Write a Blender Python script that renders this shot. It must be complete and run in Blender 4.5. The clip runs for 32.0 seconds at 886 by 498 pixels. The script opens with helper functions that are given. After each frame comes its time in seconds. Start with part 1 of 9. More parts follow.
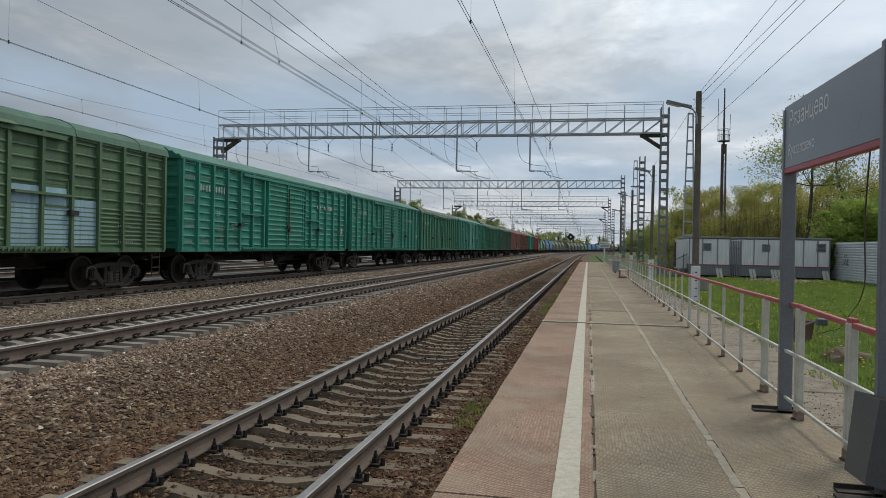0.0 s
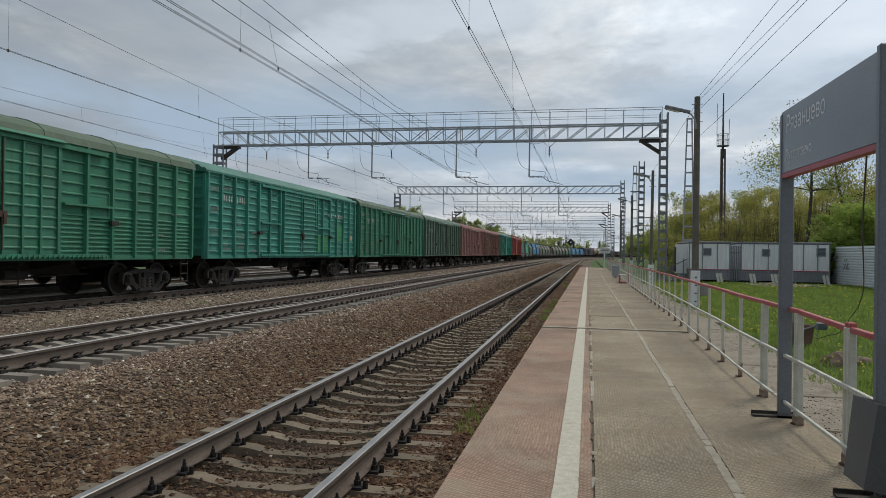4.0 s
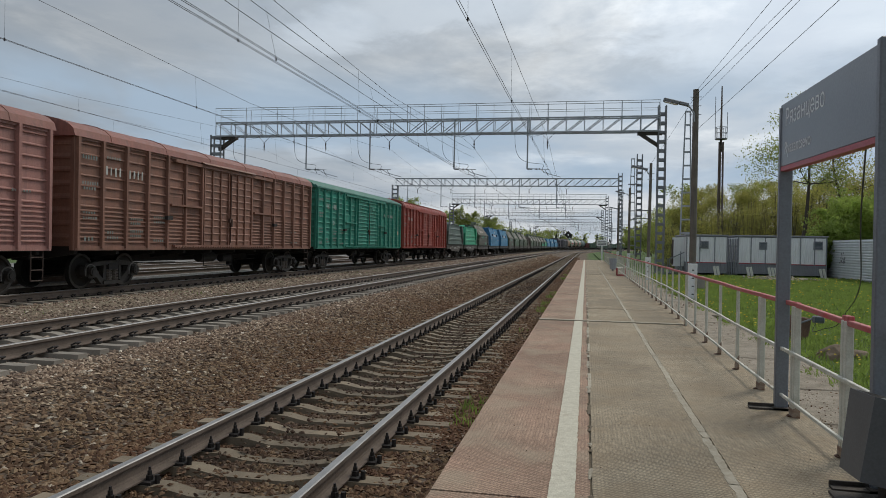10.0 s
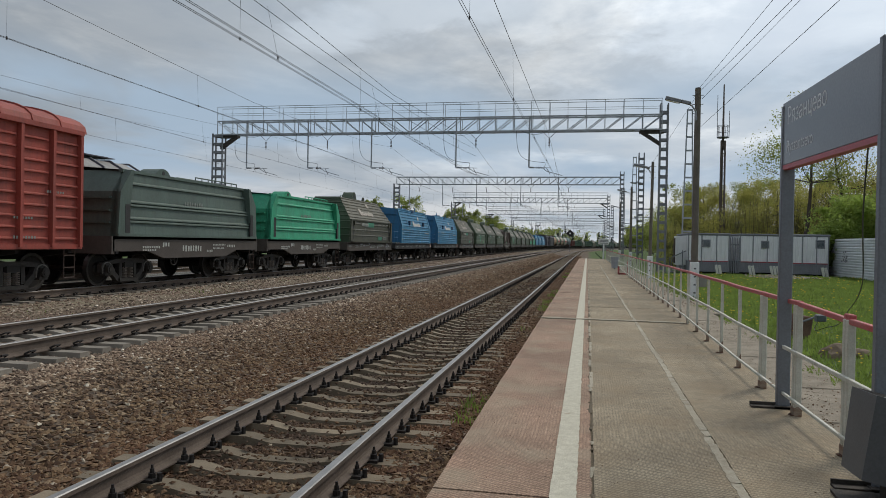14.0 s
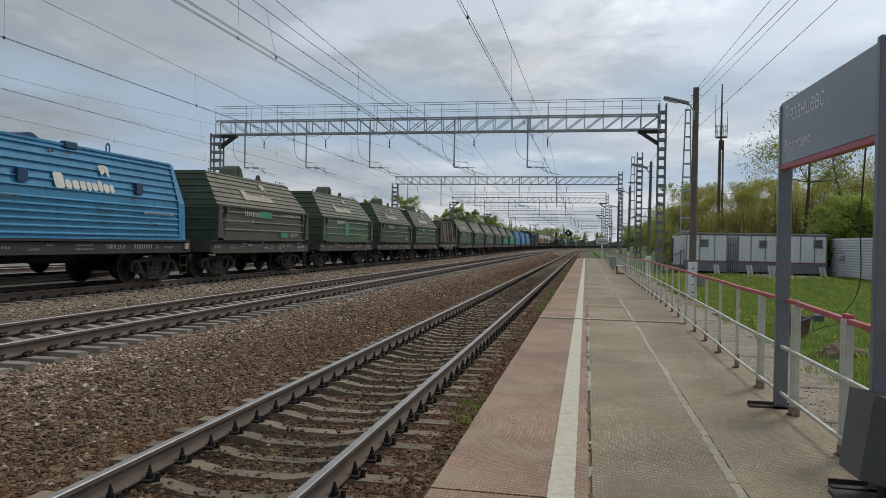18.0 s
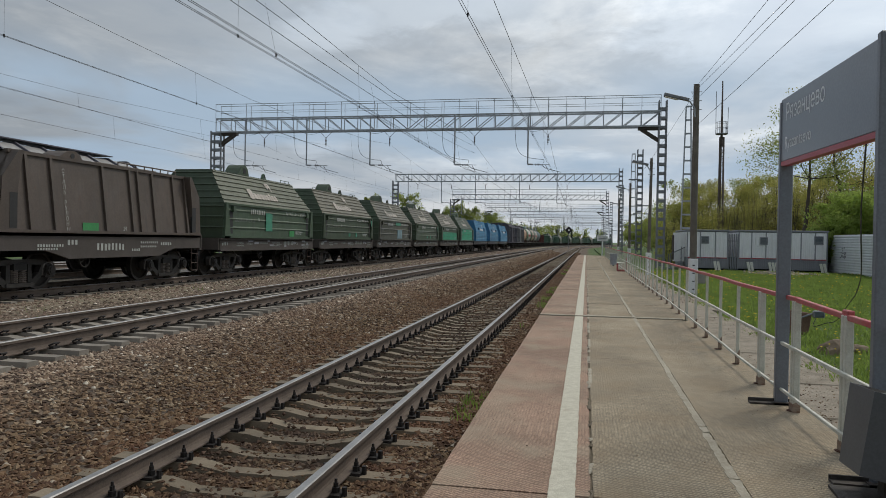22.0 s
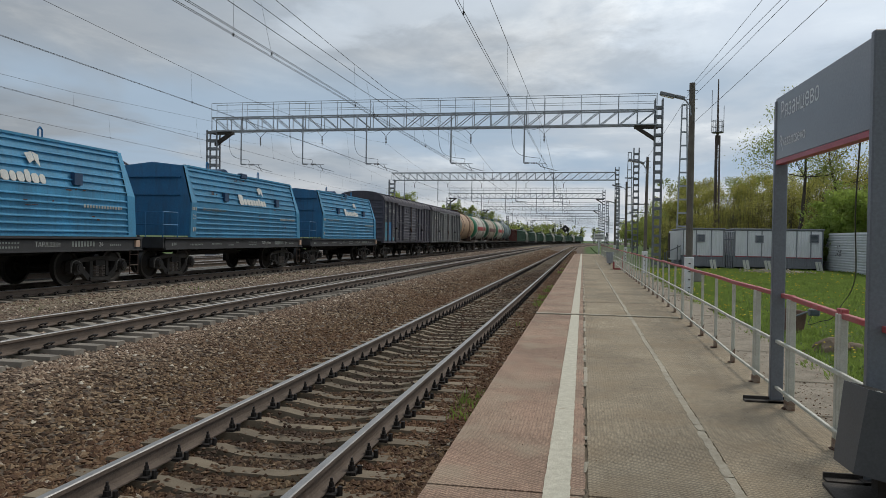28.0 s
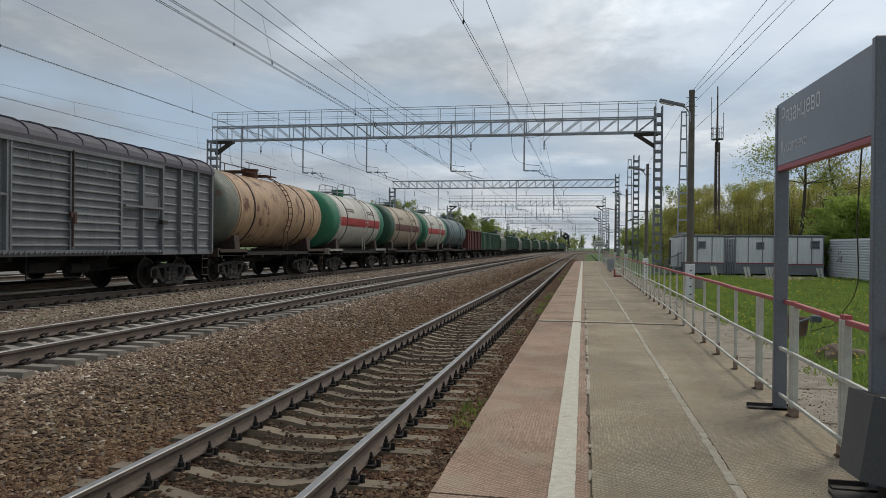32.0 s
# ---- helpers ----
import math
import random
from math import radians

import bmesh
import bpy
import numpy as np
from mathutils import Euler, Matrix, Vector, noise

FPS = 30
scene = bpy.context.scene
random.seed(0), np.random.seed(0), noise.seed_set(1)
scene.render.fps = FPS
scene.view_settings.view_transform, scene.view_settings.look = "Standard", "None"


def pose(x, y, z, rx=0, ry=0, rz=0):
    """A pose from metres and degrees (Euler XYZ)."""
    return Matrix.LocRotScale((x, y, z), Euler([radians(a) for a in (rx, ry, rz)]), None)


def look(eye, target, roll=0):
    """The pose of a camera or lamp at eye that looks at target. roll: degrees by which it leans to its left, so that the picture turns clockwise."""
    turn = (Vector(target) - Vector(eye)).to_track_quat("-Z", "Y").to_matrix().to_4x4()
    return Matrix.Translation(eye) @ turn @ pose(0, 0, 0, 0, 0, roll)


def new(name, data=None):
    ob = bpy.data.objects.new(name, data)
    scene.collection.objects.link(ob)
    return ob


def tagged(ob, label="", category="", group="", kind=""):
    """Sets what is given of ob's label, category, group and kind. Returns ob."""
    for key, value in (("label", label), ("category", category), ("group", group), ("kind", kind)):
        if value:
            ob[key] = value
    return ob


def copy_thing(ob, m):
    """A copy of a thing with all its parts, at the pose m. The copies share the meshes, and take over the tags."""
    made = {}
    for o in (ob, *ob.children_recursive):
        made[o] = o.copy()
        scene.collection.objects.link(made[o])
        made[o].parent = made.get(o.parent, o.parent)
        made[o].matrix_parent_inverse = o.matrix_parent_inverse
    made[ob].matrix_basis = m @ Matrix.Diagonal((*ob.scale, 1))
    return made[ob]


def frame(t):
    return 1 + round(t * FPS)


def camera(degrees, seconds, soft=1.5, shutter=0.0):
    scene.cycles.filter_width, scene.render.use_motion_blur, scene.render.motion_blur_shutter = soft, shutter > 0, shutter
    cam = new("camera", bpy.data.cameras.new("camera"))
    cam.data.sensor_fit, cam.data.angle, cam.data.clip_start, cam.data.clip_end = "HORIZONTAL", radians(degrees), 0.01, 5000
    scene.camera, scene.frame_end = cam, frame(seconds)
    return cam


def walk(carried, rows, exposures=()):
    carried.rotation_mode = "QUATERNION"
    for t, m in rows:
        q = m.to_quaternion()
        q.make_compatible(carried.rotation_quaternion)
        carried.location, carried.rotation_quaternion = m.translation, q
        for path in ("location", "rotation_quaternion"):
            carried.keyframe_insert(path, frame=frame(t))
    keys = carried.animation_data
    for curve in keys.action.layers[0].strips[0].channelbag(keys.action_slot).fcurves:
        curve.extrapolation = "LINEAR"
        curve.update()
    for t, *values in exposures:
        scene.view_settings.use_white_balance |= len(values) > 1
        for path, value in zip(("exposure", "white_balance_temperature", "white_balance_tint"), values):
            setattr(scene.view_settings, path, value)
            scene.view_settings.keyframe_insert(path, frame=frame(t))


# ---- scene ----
from mathutils.geometry import delaunay_2d_cdt

cam = camera(63.38, 32.0, soft=0.6)
PATH = [
    (0.0, -0.018, 0.001, 1.589, -0.22, 11.44, 1.09), (0.5, -0.019, 0.006, 1.589, -0.16, 11.40, 1.14), (1.0, -0.013, 0.004, 1.588, -0.03, 11.39, 1.07),
    (1.5, -0.003, 0.005, 1.590, 0.06, 11.42, 1.00), (2.0, -0.005, 0.002, 1.593, 0.11, 11.44, 0.88), (2.5, -0.000, 0.007, 1.588, 0.20, 11.46, 0.82),
    (3.0, 0.006, 0.008, 1.593, 0.26, 11.48, 0.78), (3.5, 0.002, 0.005, 1.592, 0.26, 11.49, 0.80), (5.5, 0.001, 0.001, 1.592, 0.23, 11.32, 0.93),
    (6.0, -0.000, 0.003, 1.593, 0.23, 11.26, 0.93), (6.5, -0.003, 0.002, 1.591, 0.27, 11.23, 1.03), (7.0, -0.006, 0.004, 1.597, 0.23, 11.20, 1.11),
    (7.5, -0.006, 0.000, 1.591, 0.18, 11.20, 1.11), (8.0, -0.008, -0.002, 1.593, 0.05, 11.16, 1.07), (8.5, -0.005, 0.001, 1.592, -0.10, 11.21, 1.05),
    (9.0, -0.008, 0.005, 1.592, -0.27, 11.27, 1.01), (9.5, -0.004, -0.000, 1.590, -0.33, 11.33, 0.99), (10.0, -0.008, 0.005, 1.589, -0.38, 11.25, 1.07),
    (10.5, -0.002, 0.006, 1.591, -0.35, 11.20, 1.06), (11.0, -0.005, -0.001, 1.595, -0.43, 11.19, 1.10), (11.5, -0.009, 0.002, 1.590, -0.49, 11.25, 1.13),
    (12.0, -0.008, -0.004, 1.594, -0.47, 11.29, 1.07), (12.5, -0.002, 0.003, 1.595, -0.47, 11.27, 1.01), (13.0, -0.000, -0.000, 1.590, -0.47, 11.27, 1.00),
    (13.5, -0.004, -0.002, 1.592, -0.50, 11.32, 1.03), (14.0, -0.008, 0.002, 1.589, -0.50, 11.38, 1.08), (14.5, -0.011, -0.002, 1.594, -0.50, 11.41, 1.14),
    (16.5, -0.007, -0.001, 1.595, -0.50, 11.28, 1.12), (17.0, -0.008, 0.002, 1.591, -0.46, 11.25, 1.10), (17.5, -0.007, 0.006, 1.590, -0.43, 11.25, 1.09),
    (18.0, -0.006, 0.005, 1.590, -0.52, 11.25, 1.07), (18.5, -0.009, 0.004, 1.588, -0.69, 11.25, 1.09), (19.0, -0.009, 0.006, 1.588, -0.82, 11.17, 1.11),
    (19.5, -0.010, 0.005, 1.590, -0.87, 11.12, 1.14), (20.0, -0.015, 0.006, 1.589, -0.86, 11.13, 1.15), (20.5, -0.012, 0.000, 1.590, -0.80, 11.16, 1.14),
    (21.0, -0.008, -0.001, 1.593, -0.77, 11.23, 1.02), (21.5, -0.008, 0.005, 1.589, -0.74, 11.25, 0.98), (22.0, -0.005, -0.000, 1.589, -0.73, 11.29, 0.95),
    (22.5, -0.003, 0.004, 1.591, -0.67, 11.30, 0.91), (23.0, -0.002, -0.001, 1.590, -0.65, 11.32, 0.92), (23.5, -0.005, -0.002, 1.590, -0.64, 11.37, 0.91),
    (24.0, -0.009, 0.001, 1.589, -0.73, 11.48, 0.96), (24.5, -0.011, -0.001, 1.590, -0.83, 11.58, 0.92), (25.0, -0.010, 0.003, 1.590, -0.89, 11.59, 0.93),
    (25.5, -0.015, 0.005, 1.587, -0.90, 11.46, 1.02), (27.5, 0.003, 0.000, 1.593, -0.90, 11.07, 0.87), (28.0, 0.006, 0.004, 1.592, -0.83, 11.02, 0.86),
    (28.5, 0.009, 0.009, 1.594, -0.67, 11.02, 0.82), (29.0, 0.011, 0.001, 1.592, -0.63, 11.09, 0.79), (29.5, 0.007, 0.008, 1.591, -0.64, 11.14, 0.81),
    (30.0, -0.000, 0.008, 1.593, -0.69, 11.14, 0.87), (30.5, -0.009, 0.004, 1.590, -0.58, 11.08, 0.91), (31.0, -0.017, 0.004, 1.592, -0.35, 11.04, 0.86),
    (31.5, -0.011, 0.009, 1.594, -0.17, 11.00, 0.78), (32.0, -0.009, 0.008, 1.590, -0.19, 11.06, 0.59),
]  # seconds, eye, pitch, yaw to the left, roll


def eye_pose(x, y, z, pitch, yaw, roll):
    """Camera pose from its place and angles in degrees."""
    return Matrix.Translation((x, y, z)) @ pose(0, 0, 0, 0, 0, yaw) @ pose(0, 0, 0, 90 + pitch) @ pose(0, 0, 0, 0, 0, roll)


walk(cam, [(t, eye_pose(*p)) for t, *p in PATH], [(0, 0.0), (32, 0.0)])

# ---- light ----
world = bpy.data.worlds.new("world")
scene.world = world
world.use_nodes = True
wn, wl = world.node_tree.nodes, world.node_tree.links
wn.clear()
SUN_ELEV, SUN_AZ = radians(48), radians(35)  # azimuth from +y towards +x


def world_sky():
    out = wn.new("ShaderNodeOutputWorld")
    bg = wn.new("ShaderNodeBackground")
    sky = wn.new("ShaderNodeTexSky")
    sky.sky_type = "NISHITA"
    sky.sun_disc = False
    sky.sun_elevation, sky.sun_rotation = SUN_ELEV, SUN_AZ
    sky.air_density, sky.dust_density = 1.0, 2.0
    tc = wn.new("ShaderNodeTexCoord")
    sep = wn.new("ShaderNodeSeparateXYZ")
    wl.new(tc.outputs["Generated"], sep.inputs[0])
    up = wn.new("ShaderNodeMath")
    up.operation = "MAXIMUM"
    wl.new(sep.outputs["Z"], up.inputs[0])
    up.inputs[1].default_value = 0.0
    add = wn.new("ShaderNodeMath")
    add.operation = "ADD"
    wl.new(up.outputs[0], add.inputs[0])
    add.inputs[1].default_value = 0.10
    inv = wn.new("ShaderNodeMath")
    inv.operation = "DIVIDE"
    inv.inputs[0].default_value = 1.0
    wl.new(add.outputs[0], inv.inputs[1])
    flat = wn.new("ShaderNodeVectorMath")
    flat.operation = "SCALE"
    wl.new(tc.outputs["Generated"], flat.inputs[0])
    wl.new(inv.outputs[0], flat.inputs["Scale"])

    def noise_tex(scale, detail, rough, shift):
        mp = wn.new("ShaderNodeMapping")
        mp.inputs["Location"].default_value = shift
        mp.inputs["Scale"].default_value = (1.0, 0.8, 0.0)
        wl.new(flat.outputs[0], mp.inputs[0])
        n = wn.new("ShaderNodeTexNoise")
        n.inputs["Scale"].default_value = scale
        n.inputs["Detail"].default_value = detail
        n.inputs["Roughness"].default_value = rough
        n.inputs["Distortion"].default_value = 0.35
        wl.new(mp.outputs[0], n.inputs["Vector"])
        return n.outputs["Fac"]

    def ramp(fac, stops):
        r = wn.new("ShaderNodeValToRGB")
        r.color_ramp.interpolation = "EASE"
        while len(r.color_ramp.elements) < len(stops):
            r.color_ramp.elements.new(0.5)
        for el, (p, c) in zip(r.color_ramp.elements, stops):
            el.position, el.color = p, (*c, 1)
        wl.new(fac, r.inputs[0])
        return r.outputs["Color"]

    shade = ramp(noise_tex(1.15, 10, 0.60, (3.1, 1.7, 0)), [(0.28, (4.9, 5.75, 6.75)), (0.50, (6.05, 6.75, 7.5)), (0.70, (8.6, 9.1, 9.5))])
    cover = ramp(noise_tex(0.62, 6, 0.5, (8.2, 4.4, 0)), [(0.26, (0.55, 0.55, 0.55)), (0.42, (1, 1, 1))])

    def math2(op, a, b):
        m = wn.new("ShaderNodeMath")
        m.operation = op
        for sock, v in zip(m.inputs, (a, b)):
            if isinstance(v, float):
                sock.default_value = v
            else:
                wl.new(v, sock)
        return m.outputs[0]
    # cloud masses ahead: bearing and height as slopes, ragged at the rim; breadth, height, lighter (+) or darker (-)
    ahead = math2("MAXIMUM", sep.outputs["Y"], 0.05)
    bearing, height = math2("DIVIDE", sep.outputs["X"], ahead), math2("DIVIDE", sep.outputs["Z"], ahead)
    rag = noise_tex(3.2, 9, 0.62, (0.7, 5.1, 0))
    rag2 = noise_tex(3.2, 9, 0.62, (6.3, 2.9, 0))
    light = None
    for u, v, su, sv, gain in ((-0.257, 0.238, 0.20, 0.055, -0.17), (-0.033, 0.247, 0.15, 0.040, -0.12), (-0.73, 0.30, 0.36, 0.12, -0.08), (-0.373, 0.304, 0.065, 0.034, 0.19), (-0.225, 0.334, 0.13, 0.036, 0.10), (-0.003, 0.304, 0.07, 0.024, -0.04), (0.26, 0.31, 0.22, 0.08, 0.20), (-0.45, 0.27, 0.10, 0.05, 0.06), (0.30, 0.20, 0.14, 0.05, 0.02), (-0.39, 0.136, 0.05, 0.016, 0.24), (-0.124, 0.112, 0.17, 0.018, 0.20), (0.12, 0.085, 0.10, 0.028, 0.14)):
        du = math2("DIVIDE", math2("SUBTRACT", bearing, float(u)), float(su))
        dv = math2("DIVIDE", math2("SUBTRACT", height, float(v)), float(sv))
        du = math2("ADD", du, math2("MULTIPLY", math2("SUBTRACT", rag, 0.5), 2.6))
        dv = math2("ADD", dv, math2("MULTIPLY", math2("SUBTRACT", rag2, 0.5), 2.6))
        d2 = math2("ADD", math2("MULTIPLY", du, du), math2("MULTIPLY", dv, dv))
        mr = wn.new("ShaderNodeMapRange")
        mr.interpolation_type = "SMOOTHSTEP"
        for k, val in (("From Min", 0.15), ("From Max", 1.7), ("To Min", gain), ("To Max", 0.0)):
            mr.inputs[k].default_value = val
        wl.new(d2, mr.inputs["Value"])
        light = mr.outputs[0] if light is None else math2("ADD", light, mr.outputs[0])
    light = math2("ADD", light, 1.0)
    side = wn.new("ShaderNodeVectorMath")  # brighter cloud towards the sun
    side.operation = "DOT_PRODUCT"
    wl.new(tc.outputs["Generated"], side.inputs[0])
    side.inputs[1].default_value = (math.sin(SUN_AZ) * math.cos(SUN_ELEV), math.cos(SUN_AZ) * math.cos(SUN_ELEV), math.sin(SUN_ELEV))
    glow = wn.new("ShaderNodeMapRange")
    for k, v in (("From Min", 0.25), ("From Max", 0.85), ("To Min", 0.64), ("To Max", 1.30)):
        glow.inputs[k].default_value = v
    wl.new(side.outputs["Value"], glow.inputs["Value"])
    lit = wn.new("ShaderNodeVectorMath")
    lit.operation = "SCALE"
    wl.new(shade, lit.inputs[0])
    wl.new(math2("MULTIPLY", glow.outputs[0], light), lit.inputs["Scale"])
    shade = lit.outputs[0]
    # clear blue gaps low over the horizon, with a white bank of cloud beneath them
    def level(stops):
        return ramp(sep.outputs["Z"], stops)

    def blend(fac, a, b):
        mx = wn.new("ShaderNodeMix")
        mx.data_type = "RGBA"
        wl.new(fac, mx.inputs["Factor"])
        for sock, c in (("A", a), ("B", b)):
            if isinstance(c, tuple):
                mx.inputs[sock].default_value = (*c, 1)
            else:
                wl.new(c, mx.inputs[sock])
        return mx.outputs["Result"]

    def times(a, b):
        m = wn.new("ShaderNodeMath")
        m.operation = "MULTIPLY"
        wl.new(a, m.inputs[0])
        wl.new(b, m.inputs[1])
        return m.outputs[0]
    gaps = times(level([(0.05, (0, 0, 0)), (0.09, (1, 1, 1)), (0.18, (1, 1, 1)), (0.26, (0, 0, 0))]), ramp(noise_tex(0.45, 5, 0.55, (1.4, 7.7, 0)), [(0.40, (0, 0, 0)), (0.54, (0.85, 0.85, 0.85))]))
    shade = blend(gaps, shade, (4.6, 6.0, 7.6))
    bank = times(level([(0.0, (0.5, 0.5, 0.5)), (0.05, (0.8, 0.8, 0.8)), (0.10, (0, 0, 0))]), ramp(noise_tex(0.8, 6, 0.6, (5.4, 2.2, 0)), [(0.38, (0, 0, 0)), (0.58, (1, 1, 1))]))
    shade = blend(bank, shade, (8.6, 8.8, 9.0))
    mix = wn.new("ShaderNodeMix")
    mix.data_type = "RGBA"
    wl.new(cover, mix.inputs["Factor"])
    wl.new(sky.outputs[0], mix.inputs["A"])
    wl.new(shade, mix.inputs["B"])
    wl.new(mix.outputs["Result"], bg.inputs["Color"])
    bg.inputs["Strength"].default_value = 0.08
    wl.new(bg.outputs[0], out.inputs["Surface"])


world_sky()
sun_data = bpy.data.lights.new("sun", "SUN")
sun_data.energy, sun_data.angle, sun_data.color = 1.4, radians(14), (1.0, 0.92, 0.79)
sun = new("sun", sun_data)
sun.matrix_world = look((0, 0, 60), (-60 * math.sin(SUN_AZ) / math.tan(SUN_ELEV), -60 * math.cos(SUN_AZ) / math.tan(SUN_ELEV), 0))

# ---- materials ----
def node_mat(name, base, rough=0.7, metal=0.0, dark=None, scale=6.0, fine=60.0, amount=0.5, bump=0.2, bump_scale=None, spec=0.5, streak=0.0, vary=0.0, rust=0.0, rust_col=(0.12, 0.05, 0.025), grime=0.0):
    """A surface with stains at one scale, grain at another, relief, and where asked rust, vertical streaks and a change from object to object."""
    m = bpy.data.materials.new(name)
    m.use_nodes = True
    nt = m.node_tree
    N, L = nt.nodes, nt.links
    bsdf = N["Principled BSDF"]
    tc = N.new("ShaderNodeTexCoord")
    info = N.new("ShaderNodeObjectInfo")
    vec = tc.outputs["Object"]
    if vary:
        off = N.new("ShaderNodeVectorMath")
        off.operation = "MULTIPLY_ADD"
        comb = N.new("ShaderNodeCombineXYZ")
        for i in range(3):
            L.new(info.outputs["Random"], comb.inputs[i])
        L.new(comb.outputs[0], off.inputs[0])
        off.inputs[1].default_value = (37.0, 53.0, 71.0)
        L.new(vec, off.inputs[2])
        vec = off.outputs[0]

    def noise_tex(s, d=5.0, stretch=(1, 1, 1), r=0.6):
        n = N.new("ShaderNodeTexNoise")
        n.inputs["Scale"].default_value, n.inputs["Detail"].default_value, n.inputs["Roughness"].default_value = s, d, r
        v = vec
        if stretch != (1, 1, 1):
            mp = N.new("ShaderNodeMapping")
            mp.inputs["Scale"].default_value = stretch
            L.new(vec, mp.inputs[0])
            v = mp.outputs[0]
        L.new(v, n.inputs["Vector"])
        return n.outputs["Fac"]

    def mixc(fac, a, b, lo=0.35, hi=0.65):
        mr = N.new("ShaderNodeMapRange")
        mr.inputs["From Min"].default_value, mr.inputs["From Max"].default_value = lo, hi
        L.new(fac, mr.inputs["Value"])
        mx = N.new("ShaderNodeMix")
        mx.data_type = "RGBA"
        L.new(mr.outputs[0], mx.inputs["Factor"])
        for sock, c in (("A", a), ("B", b)):
            if isinstance(c, tuple):
                mx.inputs[sock].default_value = (*c, 1)
            else:
                L.new(c, mx.inputs[sock])
        return mx.outputs["Result"]

    dk = dark or tuple(c * (1 - amount) for c in base)
    col = mixc(noise_tex(scale), dk, base)
    lt = tuple(min(1, c * 1.18 + 0.01) for c in base)
    col2 = mixc(noise_tex(fine, 3.0), tuple(c * 0.82 for c in base), lt)
    mx = N.new("ShaderNodeMix")
    mx.data_type = "RGBA"
    mx.inputs["Factor"].default_value = 0.4
    L.new(col, mx.inputs["A"])
    L.new(col2, mx.inputs["B"])
    col = mx.outputs["Result"]
    if streak:
        st = noise_tex(5.0, 4.0, (1.6, 1.6, 0.12))
        col = mixc(st, col, tuple(c * (1 - streak) * 0.9 + 0.01 for c in base), 0.5, 0.78)
    if grime:
        gm = N.new("ShaderNodeMix")
        gm.data_type = "RGBA"
        gr = N.new("ShaderNodeMapRange")
        gr.inputs["From Min"].default_value, gr.inputs["From Max"].default_value, gr.inputs["To Max"].default_value = 0.40, 0.74, grime
        L.new(noise_tex(1.7, 10.0, (1, 1, 0.3), 0.72), gr.inputs["Value"])
        L.new(gr.outputs[0], gm.inputs["Factor"])
        L.new(col, gm.inputs["A"])
        gm.inputs["B"].default_value = (0.06, 0.054, 0.046, 1)
        col = mixc(noise_tex(11.0, 6.0, (1, 1, 0.8), 0.7), gm.outputs["Result"], tuple(c * 0.45 + 0.02 for c in base), 0.66, 0.72)
        rr = N.new("ShaderNodeMapRange")
        rr.inputs["To Min"].default_value, rr.inputs["To Max"].default_value = rough - 0.15, rough + 0.25
        L.new(noise_tex(3.0, 6.0), rr.inputs["Value"])
        L.new(rr.outputs[0], bsdf.inputs["Roughness"])
    if rust:
        col = mixc(noise_tex(2.3, 8.0, (1, 1, 0.6), 0.7), col, rust_col, 0.72 - rust * 0.3, 0.78 - rust * 0.25)
    if vary:
        hs = N.new("ShaderNodeHueSaturation")
        mr = N.new("ShaderNodeMapRange")
        mr.inputs["To Min"].default_value, mr.inputs["To Max"].default_value = 1 - vary, 1 + vary
        L.new(info.outputs["Random"], mr.inputs["Value"])
        L.new(mr.outputs[0], hs.inputs["Value"])
        L.new(col, hs.inputs["Color"])
        col = hs.outputs[0]
    L.new(col, bsdf.inputs["Base Color"])
    bsdf.inputs["Roughness"].default_value, bsdf.inputs["Metallic"].default_value = rough, metal
    bsdf.inputs["Specular IOR Level"].default_value = spec
    if bump:
        b = N.new("ShaderNodeBump")
        b.inputs["Strength"].default_value, b.inputs["Distance"].default_value = bump, 0.02
        L.new(noise_tex(bump_scale or fine, 4.0), b.inputs["Height"])
        L.new(b.outputs[0], bsdf.inputs["Normal"])
    return m


def leaf_mat(name, base, dark, scale):
    """Thin leaves: part of the light comes through."""
    m = node_mat(name, base, dark=dark, scale=scale, fine=3, rough=0.6, bump=0, vary=0.12)
    N, L = m.node_tree.nodes, m.node_tree.links
    b = N["Principled BSDF"]
    tr = N.new("ShaderNodeBsdfTranslucent")
    mix = N.new("ShaderNodeMixShader")
    mix.inputs[0].default_value = 0.55
    for l in b.inputs["Base Color"].links:
        br = N.new("ShaderNodeHueSaturation")
        br.inputs["Value"].default_value = 1.9
        L.new(l.from_socket, br.inputs["Color"])
        L.new(br.outputs[0], tr.inputs["Color"])
    L.new(b.outputs[0], mix.inputs[1])
    L.new(tr.outputs[0], mix.inputs[2])
    L.new(mix.outputs[0], N["Material Output"].inputs["Surface"])
    return m


